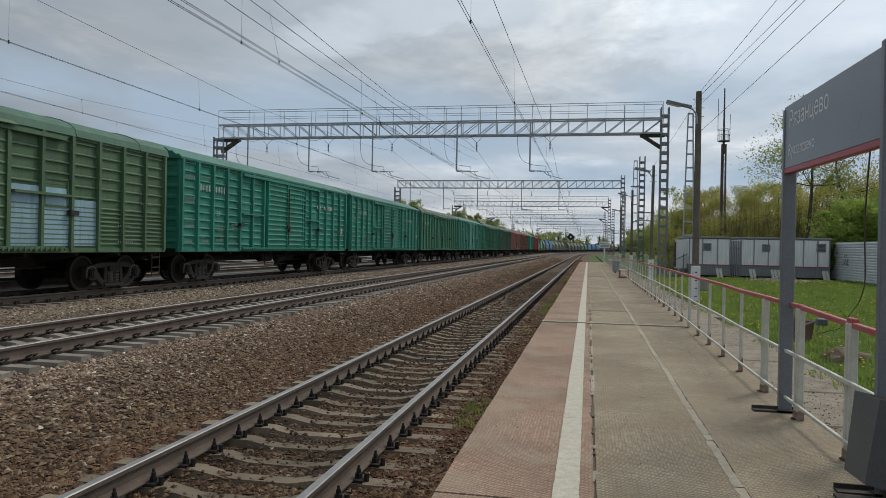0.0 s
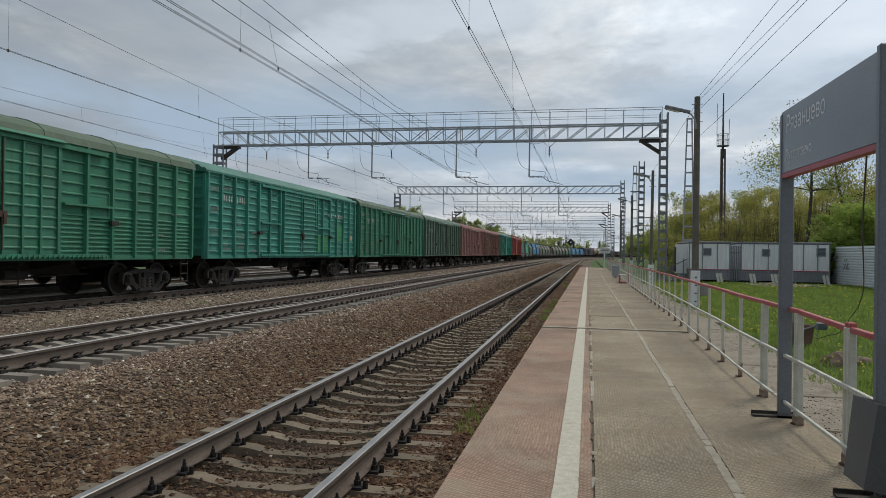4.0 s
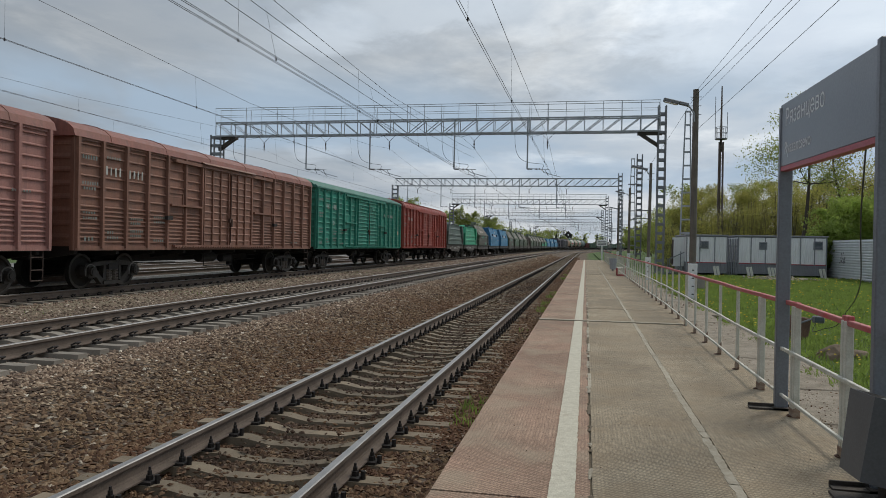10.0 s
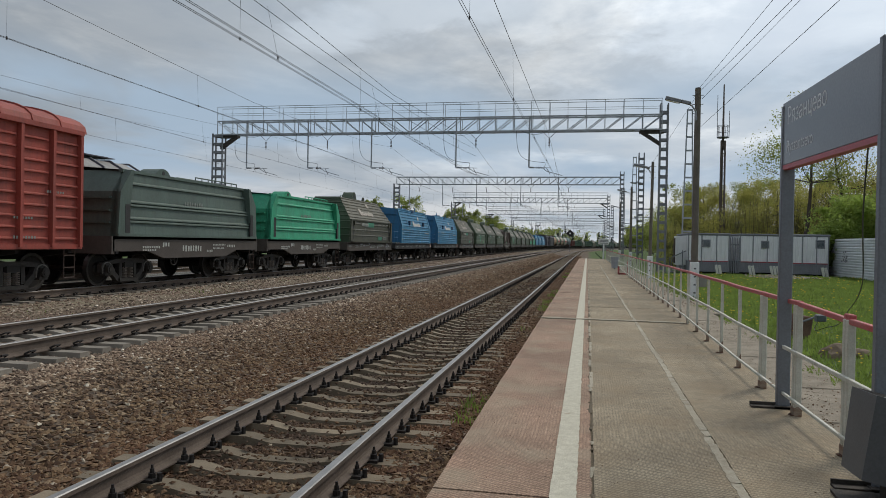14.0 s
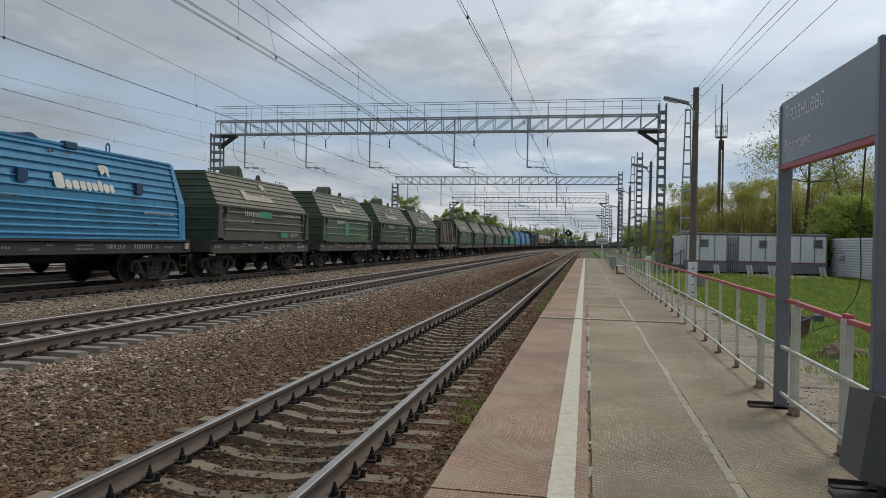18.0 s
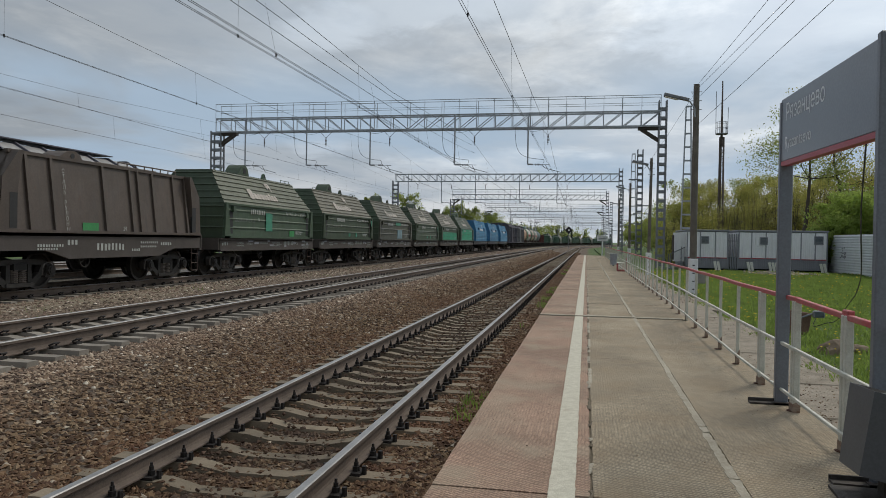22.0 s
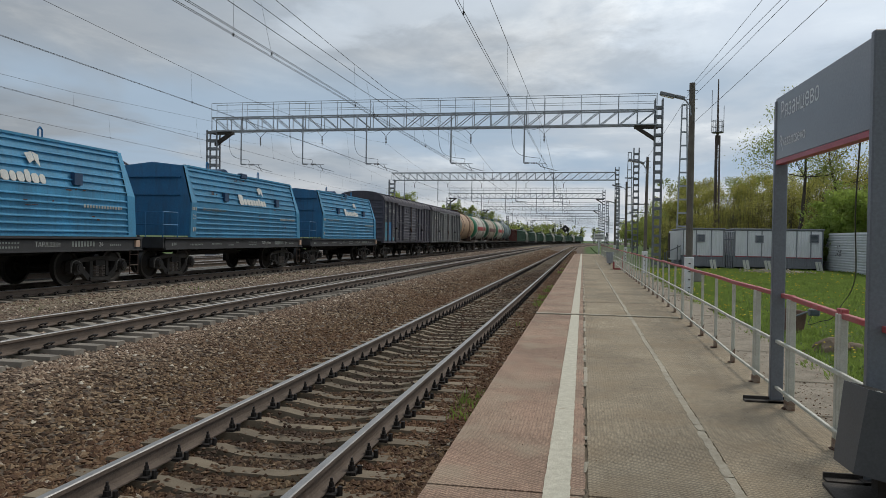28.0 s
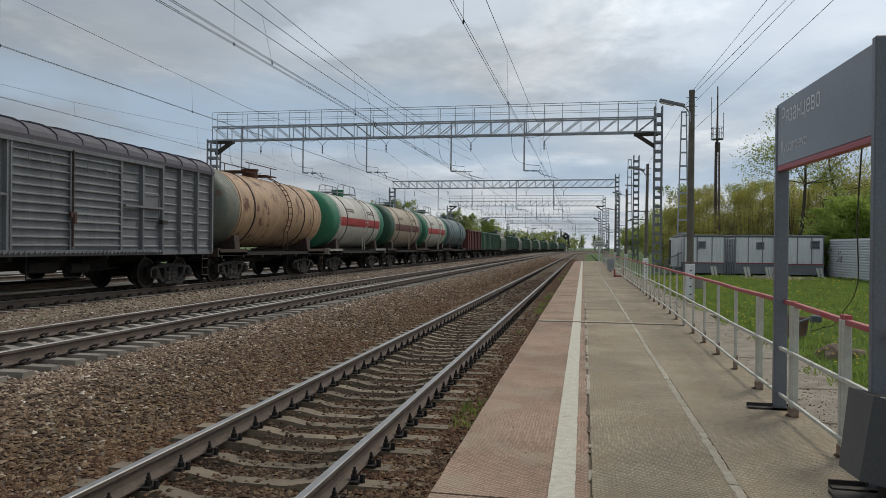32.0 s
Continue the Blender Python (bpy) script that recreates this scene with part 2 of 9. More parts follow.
def platform_mat(name, base, dark, tint):
    """Cast slabs with a fine diamond tread, its groove shade put into the colour, grime and worn patches."""
    m = node_mat(name, base, dark=dark, scale=0.9, fine=45, rough=0.95, bump=0, vary=0.05)
    N, L = m.node_tree.nodes, m.node_tree.links
    b = N["Principled BSDF"]
    tc = N.new("ShaderNodeTexCoord")
    hs = []
    for ang in (58, -58):
        mp = N.new("ShaderNodeMapping")
        mp.inputs["Rotation"].default_value = (0, 0, radians(ang))
        L.new(tc.outputs["Object"], mp.inputs[0])
        w = N.new("ShaderNodeTexWave")
        w.inputs["Scale"].default_value = 11.0
        w.inputs["Distortion"].default_value = 1.2
        w.inputs["Detail Scale"].default_value = 0.5
        L.new(mp.outputs[0], w.inputs["Vector"])
        hs.append(w.outputs["Fac"])
    mx = N.new("ShaderNodeMath")
    mx.operation = "MINIMUM"
    L.new(hs[0], mx.inputs[0])
    L.new(hs[1], mx.inputs[1])
    n1 = N.new("ShaderNodeTexNoise")
    n1.inputs["Scale"].default_value, n1.inputs["Detail"].default_value, n1.inputs["Roughness"].default_value = 0.55, 7, 0.65
    L.new(tc.outputs["Object"], n1.inputs["Vector"])
    n2 = N.new("ShaderNodeTexNoise")
    n2.inputs["Scale"].default_value, n2.inputs["Detail"].default_value, n2.inputs["Roughness"].default_value = 90, 5, 0.7
    L.new(tc.outputs["Object"], n2.inputs["Vector"])

    n4 = N.new("ShaderNodeTexNoise")
    n4.inputs["Scale"].default_value, n4.inputs["Detail"].default_value, n4.inputs["Roughness"].default_value = 13, 8, 0.72
    L.new(tc.outputs["Object"], n4.inputs["Vector"])

    def rng(fac, lo, hi, a, c):
        r = N.new("ShaderNodeMapRange")
        for k, v in (("From Min", lo), ("From Max", hi), ("To Min", a), ("To Max", c)):
            r.inputs[k].default_value = v
        L.new(fac, r.inputs["Value"])
        return r.outputs[0]

    def mul(a, c):
        r = N.new("ShaderNodeMath")
        r.operation = "MULTIPLY"
        L.new(a, r.inputs[0])
        L.new(c, r.inputs[1])
        return r.outputs[0]
    worn = rng(n1.outputs["Fac"], 0.40, 0.58, 0.55, 1.0)
    tread = mul(rng(mx.outputs[0], 0.05, 0.40, 0.0, 1.0), worn)
    # first factor paints shade into the tread grooves, the others are random tone
    val = mul(mul(rng(tread, 0, 1, 0.58, 1.11), rng(n2.outputs["Fac"], 0.3, 0.7, 0.62, 1.38)), mul(rng(n4.outputs["Fac"], 0.3, 0.7, 0.80, 1.22), rng(n1.outputs["Fac"], 0.3, 0.7, 0.78, 1.16)))
    col = b.inputs["Base Color"].links[0].from_socket
    sat = N.new("ShaderNodeHueSaturation")
    L.new(col, sat.inputs["Color"])
    L.new(val, sat.inputs["Value"])
    tn = N.new("ShaderNodeMix")
    tn.data_type = "RGBA"
    n3 = N.new("ShaderNodeTexNoise")
    n3.inputs["Scale"].default_value, n3.inputs["Detail"].default_value = 1.7, 6
    L.new(tc.outputs["Object"], n3.inputs["Vector"])
    L.new(rng(n3.outputs["Fac"], 0.48, 0.68, 0.0, 0.55), tn.inputs["Factor"])
    L.new(sat.outputs[0], tn.inputs["A"])
    tn.inputs["B"].default_value = (*tint, 1)
    L.new(tn.outputs["Result"], b.inputs["Base Color"])
    bp = N.new("ShaderNodeBump")
    bp.inputs["Strength"].default_value, bp.inputs["Distance"].default_value = 0.55, 0.006
    ad = N.new("ShaderNodeMath")
    L.new(tread, ad.inputs[0])
    L.new(n2.outputs["Fac"], ad.inputs[1])
    L.new(ad.outputs[0], bp.inputs["Height"])
    L.new(bp.outputs[0], b.inputs["Normal"])
    return m


M = {}
for key, args in {
    "sleeper": dict(base=(0.225, 0.18, 0.125), scale=3, fine=60, rough=0.95, amount=0.5, vary=0.25),
    "sleeper_new": dict(base=(0.275, 0.245, 0.205), scale=3, fine=60, rough=0.95, amount=0.35, vary=0.15),
    "rail_side": dict(base=(0.15, 0.115, 0.092), scale=4, fine=50, rough=0.85, metal=0.2),
    "rail_top": dict(base=(0.33, 0.325, 0.32), scale=5, fine=80, rough=0.55, metal=0.7, amount=0.3, bump=0.05),
    "fastener": dict(base=(0.035, 0.03, 0.028), scale=20, fine=80, rough=0.7, metal=0.4),
    "white_line": dict(base=(0.60, 0.57, 0.465), dark=(0.44, 0.405, 0.315), scale=14, fine=80, rough=0.9, bump=0.4, bump_scale=60, rust=0.30, rust_col=(0.42, 0.36, 0.27)),
    "mortar": dict(base=(0.43, 0.385, 0.305), dark=(0.27, 0.235, 0.17), scale=9, fine=50, rough=0.95, bump=0.5, vary=0.12),
    "concrete": dict(base=(0.34, 0.32, 0.29), scale=2, fine=50, rough=0.95, bump=0.4, vary=0.1),
    "wood_pole": dict(base=(0.19, 0.165, 0.14), scale=3, fine=40, rough=0.9, bump=0.4, streak=0.4),
    "galv": dict(base=(0.41, 0.435, 0.475), scale=3, fine=40, rough=0.6, metal=0.3, amount=0.3, bump=0.05),
    "galv_dark": dict(base=(0.255, 0.265, 0.29), scale=3, fine=40, rough=0.65, metal=0.3, amount=0.4, bump=0.05, rust=0.15),
    "base_dark": dict(base=(0.06, 0.05, 0.043), scale=9, fine=60, rough=0.8, amount=0.5, bump=0.2),
    "cabinet_brown": dict(base=(0.19, 0.115, 0.08), dark=(0.10, 0.06, 0.045), scale=5, fine=40, rough=0.9, bump=0.3),
    "boulder": dict(base=(0.27, 0.205, 0.145), dark=(0.13, 0.095, 0.065), scale=4, fine=40, rough=0.95, bump=0.5),
    "joint_dirt": dict(base=(0.17, 0.135, 0.09), dark=(0.09, 0.07, 0.045), scale=5, fine=70, rough=0.95, bump=0.4),
    "deck_grey": dict(base=(0.085, 0.072, 0.064), dark=(0.05, 0.042, 0.037), scale=1.4, fine=30, rough=0.85, bump=0.15, rust=0.1),
    "deck_black": dict(base=(0.042, 0.042, 0.045), scale=2, fine=30, rough=0.8, bump=0.1),
    "wire": dict(base=(0.05, 0.05, 0.052), scale=3, fine=40, rough=0.6, metal=0.4, bump=0),
    "insulator": dict(base=(0.07, 0.04, 0.03), scale=9, fine=40, rough=0.35, bump=0),
    "fence_white": dict(base=(0.62, 0.615, 0.545), dark=(0.42, 0.41, 0.34), scale=8, fine=70, rough=0.7, bump=0.15, rust=0.34, rust_col=(0.20, 0.12, 0.075)),
    "fence_red": dict(base=(0.46, 0.075, 0.085), dark=(0.38, 0.17, 0.15), scale=8, fine=60, rough=0.6, bump=0.1),
    "sign_grey": dict(base=(0.175, 0.188, 0.215), scale=1.5, fine=50, rough=0.3, amount=0.12, bump=0.02),
    "post_grey": dict(base=(0.18, 0.195, 0.225), scale=2.5, fine=50, rough=0.42, amount=0.2, bump=0.04),
    "sign_red": dict(base=(0.42, 0.03, 0.05), scale=2, fine=50, rough=0.4, amount=0.15, bump=0.02),
    "letter": dict(base=(0.80, 0.81, 0.82), scale=4, fine=50, rough=0.5, amount=0.1, bump=0),
    "bin_grey": dict(base=(0.085, 0.092, 0.105), scale=3, fine=60, rough=0.45, amount=0.25, bump=0.05, rust=0.12),
    "bin_inside": dict(base=(0.22, 0.20, 0.18), scale=12, fine=60, rough=0.9, amount=0.6, rust=0.2),
    "flower": dict(base=(0.65, 0.48, 0.02), scale=5, fine=20, rough=0.7, bump=0),
    "needles": dict(base=(0.03, 0.05, 0.025), dark=(0.02, 0.03, 0.016), scale=0.4, fine=3, rough=0.8, bump=0, vary=0.15),
    "bark": dict(base=(0.10, 0.08, 0.065), scale=4, fine=30, rough=0.95, bump=0.5),
    "twig": dict(base=(0.105, 0.095, 0.06), scale=4, fine=30, rough=0.95, bump=0),
    "cabin_white": dict(base=(0.90, 0.90, 0.92), scale=1.2, fine=30, rough=0.55, amount=0.10, bump=0.05, streak=0.15),
    "cabin_grey": dict(base=(0.26, 0.265, 0.29), scale=2, fine=30, rough=0.6, amount=0.2, bump=0.05),
    "cabin_red": dict(base=(0.38, 0.05, 0.07), scale=2, fine=30, rough=0.6, amount=0.2, bump=0.05),
    "glass_dark": dict(base=(0.10, 0.12, 0.14), scale=2, fine=10, rough=0.12, amount=0.3, bump=0),
    "fence_metal": dict(base=(0.72, 0.74, 0.77), scale=1.5, fine=30, rough=0.55, metal=0.2, amount=0.2, bump=0.05),
    "tower_brown": dict(base=(0.17, 0.135, 0.12), scale=3, fine=40, rough=0.8, metal=0.2, bump=0.2),
    "rust_dark": dict(base=(0.11, 0.05, 0.03), scale=3, fine=40, rough=0.9, bump=0.3),
    "road": dict(base=(0.35, 0.30, 0.235), dark=(0.155, 0.13, 0.095), scale=4.5, fine=55, rough=0.95, bump=0.9),
    "black_plastic": dict(base=(0.012, 0.012, 0.013), scale=3, fine=30, rough=0.5, bump=0),
    "placard": dict(base=(0.55, 0.38, 0.28), scale=9, fine=60, rough=0.7, amount=0.3, bump=0),
    "lock_rust": dict(base=(0.085, 0.045, 0.032), scale=9, fine=50, rough=0.8, amount=0.5, bump=0.3),
    "foot_rust": dict(base=(0.22, 0.13, 0.085), dark=(0.38, 0.34, 0.28), scale=25, fine=80, rough=0.9, bump=0.3),
    "under": dict(base=(0.018, 0.016, 0.015), scale=3, fine=40, rough=0.85, amount=0.4, bump=0.15),
    "under_brown": dict(base=(0.06, 0.038, 0.030), scale=3, fine=40, rough=0.85, amount=0.4, bump=0.15),
    "bogie": dict(base=(0.030, 0.026, 0.023), scale=5, fine=40, rough=0.75, amount=0.5, bump=0.3),
    "spring": dict(base=(0.12, 0.098, 0.082), scale=9, fine=40, rough=0.7, amount=0.45, bump=0.2),
    "jaw": dict(base=(0.20, 0.185, 0.17), scale=9, fine=40, rough=0.6, metal=0.3, amount=0.6, bump=0.2),
    "wheel": dict(base=(0.024, 0.020, 0.018), scale=5, fine=40, rough=0.7, metal=0.4, amount=0.4, bump=0.1),
    "wheel_rim": dict(base=(0.075, 0.068, 0.064), scale=5, fine=40, rough=0.45, metal=0.7, amount=0.4, bump=0.05),
    "paint_white": dict(base=(0.48, 0.50, 0.47), scale=9, fine=60, rough=0.7, amount=0.4, bump=0),
    "paint_dim": dict(base=(0.235, 0.26, 0.24), scale=9, fine=60, rough=0.7, amount=0.4, bump=0),
    "emblem_white": dict(base=(0.62, 0.62, 0.58), dark=(0.42, 0.45, 0.46), scale=5, fine=30, rough=0.8, bump=0),
    "emblem": dict(base=(0.50, 0.45, 0.40), dark=(0.30, 0.27, 0.23), scale=5, fine=30, rough=0.8, bump=0),
}.items():
    M[key] = node_mat(key, **args)


M["platform"] = platform_mat("platform", (0.405, 0.335, 0.236), (0.31, 0.25, 0.172), (0.275, 0.205, 0.128))
M["edge_pink"] = platform_mat("edge_pink", (0.41, 0.265, 0.19), (0.36, 0.265, 0.19), (0.37, 0.31, 0.225))
M["leaf_green"] = leaf_mat("leaf_green", (0.215, 0.25, 0.066), (0.13, 0.15, 0.042), 0.45)
M["leaf_olive"] = leaf_mat("leaf_olive", (0.29, 0.28, 0.07), (0.165, 0.158, 0.045), 0.30)
M["leaf_bush"] = leaf_mat("leaf_bush", (0.22, 0.285, 0.065), (0.15, 0.195, 0.045), 0.8)
M["grass_blade"] = leaf_mat("grass_blade", (0.155, 0.215, 0.045), (0.068, 0.098, 0.026), 1.3)


def wagon_paint(name, base, dirt=0.35, rust=0.1, rough=0.55):
    return node_mat(name, base, dark=tuple(c * (1 - dirt) for c in base), scale=0.9, fine=22, rough=rough, bump=0.06, bump_scale=14, streak=0.35, rust=rust, vary=0.09, grime=0.32)


P = {k: wagon_paint(k + "_paint", *a) for k, a in {
    "roof_teal": ((0.028, 0.20, 0.15), 0.5, 0.1), "roof_green": ((0.04, 0.15, 0.09), 0.45, 0.12), "roof_moss": ((0.08, 0.15, 0.082), 0.45, 0.12), "olive": ((0.092, 0.182, 0.09), 0.4, 0.08), "teal": ((0.028, 0.285, 0.205), 0.35, 0.06), "teal_pale": ((0.05, 0.31, 0.235), 0.35, 0.06),
    "green": ((0.038, 0.235, 0.138), 0.35, 0.06), "green_dull": ((0.082, 0.165, 0.115), 0.4, 0.1), "roof_red": ((0.27, 0.10, 0.075), 0.3, 0.1), "navy": ((0.012, 0.06, 0.15), 0.3, 0.05), "patch_light": ((0.10, 0.36, 0.50), 0.3, 0.02), "maroon": ((0.135, 0.034, 0.030), 0.4, 0.1),
    "brown": ((0.275, 0.132, 0.09), 0.4, 0.15), "rose_brown": ((0.375, 0.182, 0.155), 0.35, 0.15), "red": ((0.37, 0.065, 0.045), 0.3, 0.05),
    "grey_green": ((0.09, 0.135, 0.115), 0.4, 0.05), "mint": ((0.03, 0.38, 0.21), 0.3, 0.02), "dark_green": ((0.055, 0.085, 0.046), 0.4, 0.08),
    "tan": ((0.15, 0.143, 0.102), 0.4, 0.1), "blue": ((0.055, 0.29, 0.51), 0.3, 0.12), "blue_dark": ((0.022, 0.17, 0.36), 0.3, 0.05),
    "brown_steel": ((0.105, 0.078, 0.062), 0.4, 0.2), "box_grey": ((0.202, 0.207, 0.217), 0.4, 0.08), "box_dark": ((0.105, 0.102, 0.132), 0.4, 0.08),
    "roof_dark": ((0.075, 0.066, 0.085), 0.4, 0.1), "tank_orange": ((0.54, 0.35, 0.205), 0.5, 0.62), "tank_tan": ((0.46, 0.39, 0.285), 0.4, 0.3), "tank_dark_green": ((0.02, 0.10, 0.055), 0.35, 0.1), "tank_white": ((0.55, 0.535, 0.47), 0.35, 0.22),
    "tank_grey": ((0.10, 0.155, 0.165), 0.4, 0.1), "tank_green": ((0.02, 0.19, 0.10), 0.35, 0.1), "stripe_red": ((0.42, 0.03, 0.03), 0.3, 0.1),
    # black is the painted shade inside hood recesses and lug eyes
    "teal_patch": ((0.06, 0.30, 0.19), 0.35, 0.05), "dark_brown_green": ((0.085, 0.088, 0.062), 0.4, 0.12), "fresh_green": ((0.075, 0.125, 0.072), 0.4, 0.08), "tan_green": ((0.14, 0.155, 0.105), 0.4, 0.08), "tank_cap": ((0.16, 0.175, 0.14), 0.6, 0.5), "black": ((0.02, 0.02, 0.022), 0.3, 0.05), "sky_dull": ((0.20, 0.31, 0.35), 0.35, 0.05), "sky_patch": ((0.33, 0.52, 0.62), 0.3, 0.02), "lime": ((0.05, 0.33, 0.10), 0.3, 0.02), "hopper": ((0.38, 0.37, 0.36), 0.35, 0.1), "patch_blue": ((0.04, 0.20, 0.42), 0.3, 0.02)}.items()}

# ---- building helpers ----
def part(name, bm, material, parent=None, label="", smooth=False):
    """Links a bmesh as one mesh object under a thing or a part."""
    me = bpy.data.meshes.new(name)
    bm.to_mesh(me)
    bm.free()
    for m in material if isinstance(material, (list, tuple)) else (material,):
        me.materials.append(m)
    if smooth:
        for p in me.polygons:
            p.use_smooth = True
    ob = new(name, me)
    ob.parent = parent
    if label:
        tagged(ob, label)
    return ob


def again(name, src, parent, m=None, label=""):
    """Another object on the same mesh."""
    ob = new(name, src.data)
    ob.parent = parent
    if m is not None:
        ob.matrix_local = m
    if label:
        tagged(ob, label)
    return ob


def thing(name, m, label, category, group="", kind=""):
    ob = new(name)
    ob.matrix_world = m
    ob.empty_display_size = 0.2
    return tagged(ob, label, category, group, kind)


def box(bm, x0, x1, y0, y1, z0, z1, mi=0, m=None):
    c = [(x0, y0, z0), (x1, y0, z0), (x1, y1, z0), (x0, y1, z0), (x0, y0, z1), (x1, y0, z1), (x1, y1, z1), (x0, y1, z1)]
    v = [bm.verts.new(m @ Vector(p) if m is not None else p) for p in c]
    for f in ((3, 2, 1, 0), (4, 5, 6, 7), (0, 1, 5, 4), (1, 2, 6, 5), (2, 3, 7, 6), (3, 0, 4, 7)):
        bm.faces.new([v[i] for i in f]).material_index = mi
    return v


def solid(bm, outline, y0, y1, mi=0, axis="y"):
    """A prism: an outline in (x, z) drawn from y0 to y1; axis x: outline in (y, z) drawn along x."""
    put = (lambda a, b, d: (a, d, b)) if axis == "y" else (lambda a, b, d: (d, a, b)) if axis == "x" else (lambda a, b, d: (a, b, d))
    r0 = [bm.verts.new(put(a, b, y0)) for a, b in outline]
    r1 = [bm.verts.new(put(a, b, y1)) for a, b in outline]
    n = len(outline)
    for i in range(n):
        bm.faces.new((r0[i], r0[(i + 1) % n], r1[(i + 1) % n], r1[i])).material_index = mi
    bm.faces.new(r0[::-1]).material_index = mi
    bm.faces.new(r1).material_index = mi


def bar(bm, a, b, r, seg=6, r2=None, mi=0):
    """A round rod from a to b."""
    a, b = Vector(a), Vector(b)
    d = b - a
    if d.length < 1e-6:
        return
    q = d.to_track_quat("Z", "Y").to_matrix()
    r2 = r if r2 is None else r2
    rings = []
    for p, rr in ((a, r), (b, r2)):
        rings.append([bm.verts.new(p + q @ Vector((rr * math.cos(2 * math.pi * i / seg), rr * math.sin(2 * math.pi * i / seg), 0))) for i in range(seg)])
    for i in range(seg):
        bm.faces.new((rings[0][i], rings[0][(i + 1) % seg], rings[1][(i + 1) % seg], rings[1][i])).material_index = mi
    bm.faces.new(rings[0][::-1]).material_index = mi
    bm.faces.new(rings[1]).material_index = mi


def beam(bm, a, b, w, h=None, mi=0):
    """A square-cut member from a to b."""
    a, b = Vector(a), Vector(b)
    d = b - a
    h = h or w
    q = d.to_track_quat("Y", "Z").to_matrix().to_4x4()
    box(bm, -w / 2, w / 2, 0, d.length, -h / 2, h / 2, mi, Matrix.Translation(a) @ q)


def bevelled(bm, w=0.01, seg=1):
    bmesh.ops.recalc_face_normals(bm, faces=bm.faces[:])
    bmesh.ops.bevel(bm, geom=bm.edges[:], offset=w, segments=seg, affect="EDGES", profile=0.5)
    return bm


def wire(name, pts, r, material, parent=None, label=""):
    cu = bpy.data.curves.new(name, "CURVE")
    cu.dimensions, cu.bevel_depth, cu.bevel_resolution = "3D", r, 1
    cu.use_fill_caps = True
    sp = cu.splines.new("POLY")
    sp.points.add(len(pts) - 1)
    for p, c in zip(sp.points, pts):
        p.co = (*c, 1)
    tmp = bpy.data.objects.new(name, cu)
    me = bpy.data.meshes.new_from_object(tmp)
    bpy.data.objects.remove(tmp)
    me.materials.append(material)
    ob = new(name, me)
    ob.parent = parent
    if label:
        tagged(ob, label)
    return ob


def text_mesh(body, size, material, steps=2, space=1.0):
    """Flat lettering in the built-in font; the inside of each outline is found by crossing counts."""
    cu = bpy.data.curves.new("lettering", "FONT")
    cu.body, cu.size, cu.resolution_u, cu.fill_mode, cu.space_word = body, size, steps, "NONE", space
    tmp = bpy.data.objects.new("lettering", cu)
    outline = bpy.data.meshes.new_from_object(tmp)
    bpy.data.objects.remove(tmp)
    pts = [Vector((v.co.x, v.co.y)) for v in outline.vertices]
    edges = [tuple(e.vertices) for e in outline.edges]
    a = np.array([pts[e[0]] for e in edges])
    b = np.array([pts[e[1]] for e in edges])
    vs, _, tris, *_ = delaunay_2d_cdt(pts, edges, [], 1, 1e-6)
    keep = []
    for f in tris:
        x, y = sum(vs[i].x for i in f) / 3, sum(vs[i].y for i in f) / 3
        cross = (a[:, 1] > y) != (b[:, 1] > y)
        at = a[cross, 0] + (y - a[cross, 1]) * (b[cross, 0] - a[cross, 0]) / (b[cross, 1] - a[cross, 1])
        if np.count_nonzero(at > x) % 2:
            keep.append(tuple(f))
    me = bpy.data.meshes.new("lettering")
    me.from_pydata([(p.x, p.y, 0) for p in vs], [], keep)
    me.materials.append(material)
    return me


# ---- plan ----
BEND, RADIUS = 190.0, 1000.0  # the line is straight to here, then bends to the right


def bend(y):
    d = max(0.0, y - BEND)
    return d * d / (2 * RADIUS) if d < 400 else 80.0 + (d - 400) * 0.4


def heading(y):
    return -math.degrees(math.atan(max(0.0, min(y - BEND, 400)) / RADIUS))


TRACKS = [(-2.77, -0.20), (-7.95, 0.22), (-14.2, 0.20), (-19.1, 0.20), (-24.0, 0.20)]  # axis, rail top
YS = [-440, -300, -150, -60] + [-25 + 5 * i for i in range(43)] + [195 + 15 * i for i in range(40)]


def ground_z(x):
    pts = [(-3000, -0.6), (-44, -0.4), (-31, -0.05), (-12.4, -0.04), (-10.8, -0.12), (-9.6, -0.03), (-7.2, -0.035), (-6.6, -0.055), (-6.0, -0.11), (-4.7, -0.40), (-4.1, -0.43), (-3.3, -0.48), (-2.2, -0.475), (-1.85, -0.435), (-1.6, -0.415), (-1.35, -0.405), (-0.9, -0.40), (2.0, -0.40), (2.1, -0.17), (3.4, -0.16), (9, -0.10), (16, -0.12), (60, -0.2), (3000, -0.6)]
    for (a, za), (b, zb) in zip(pts, pts[1:]):
        if a <= x <= b:
            return za + (zb - za) * (x - a) / (b - a)
    return -0.6


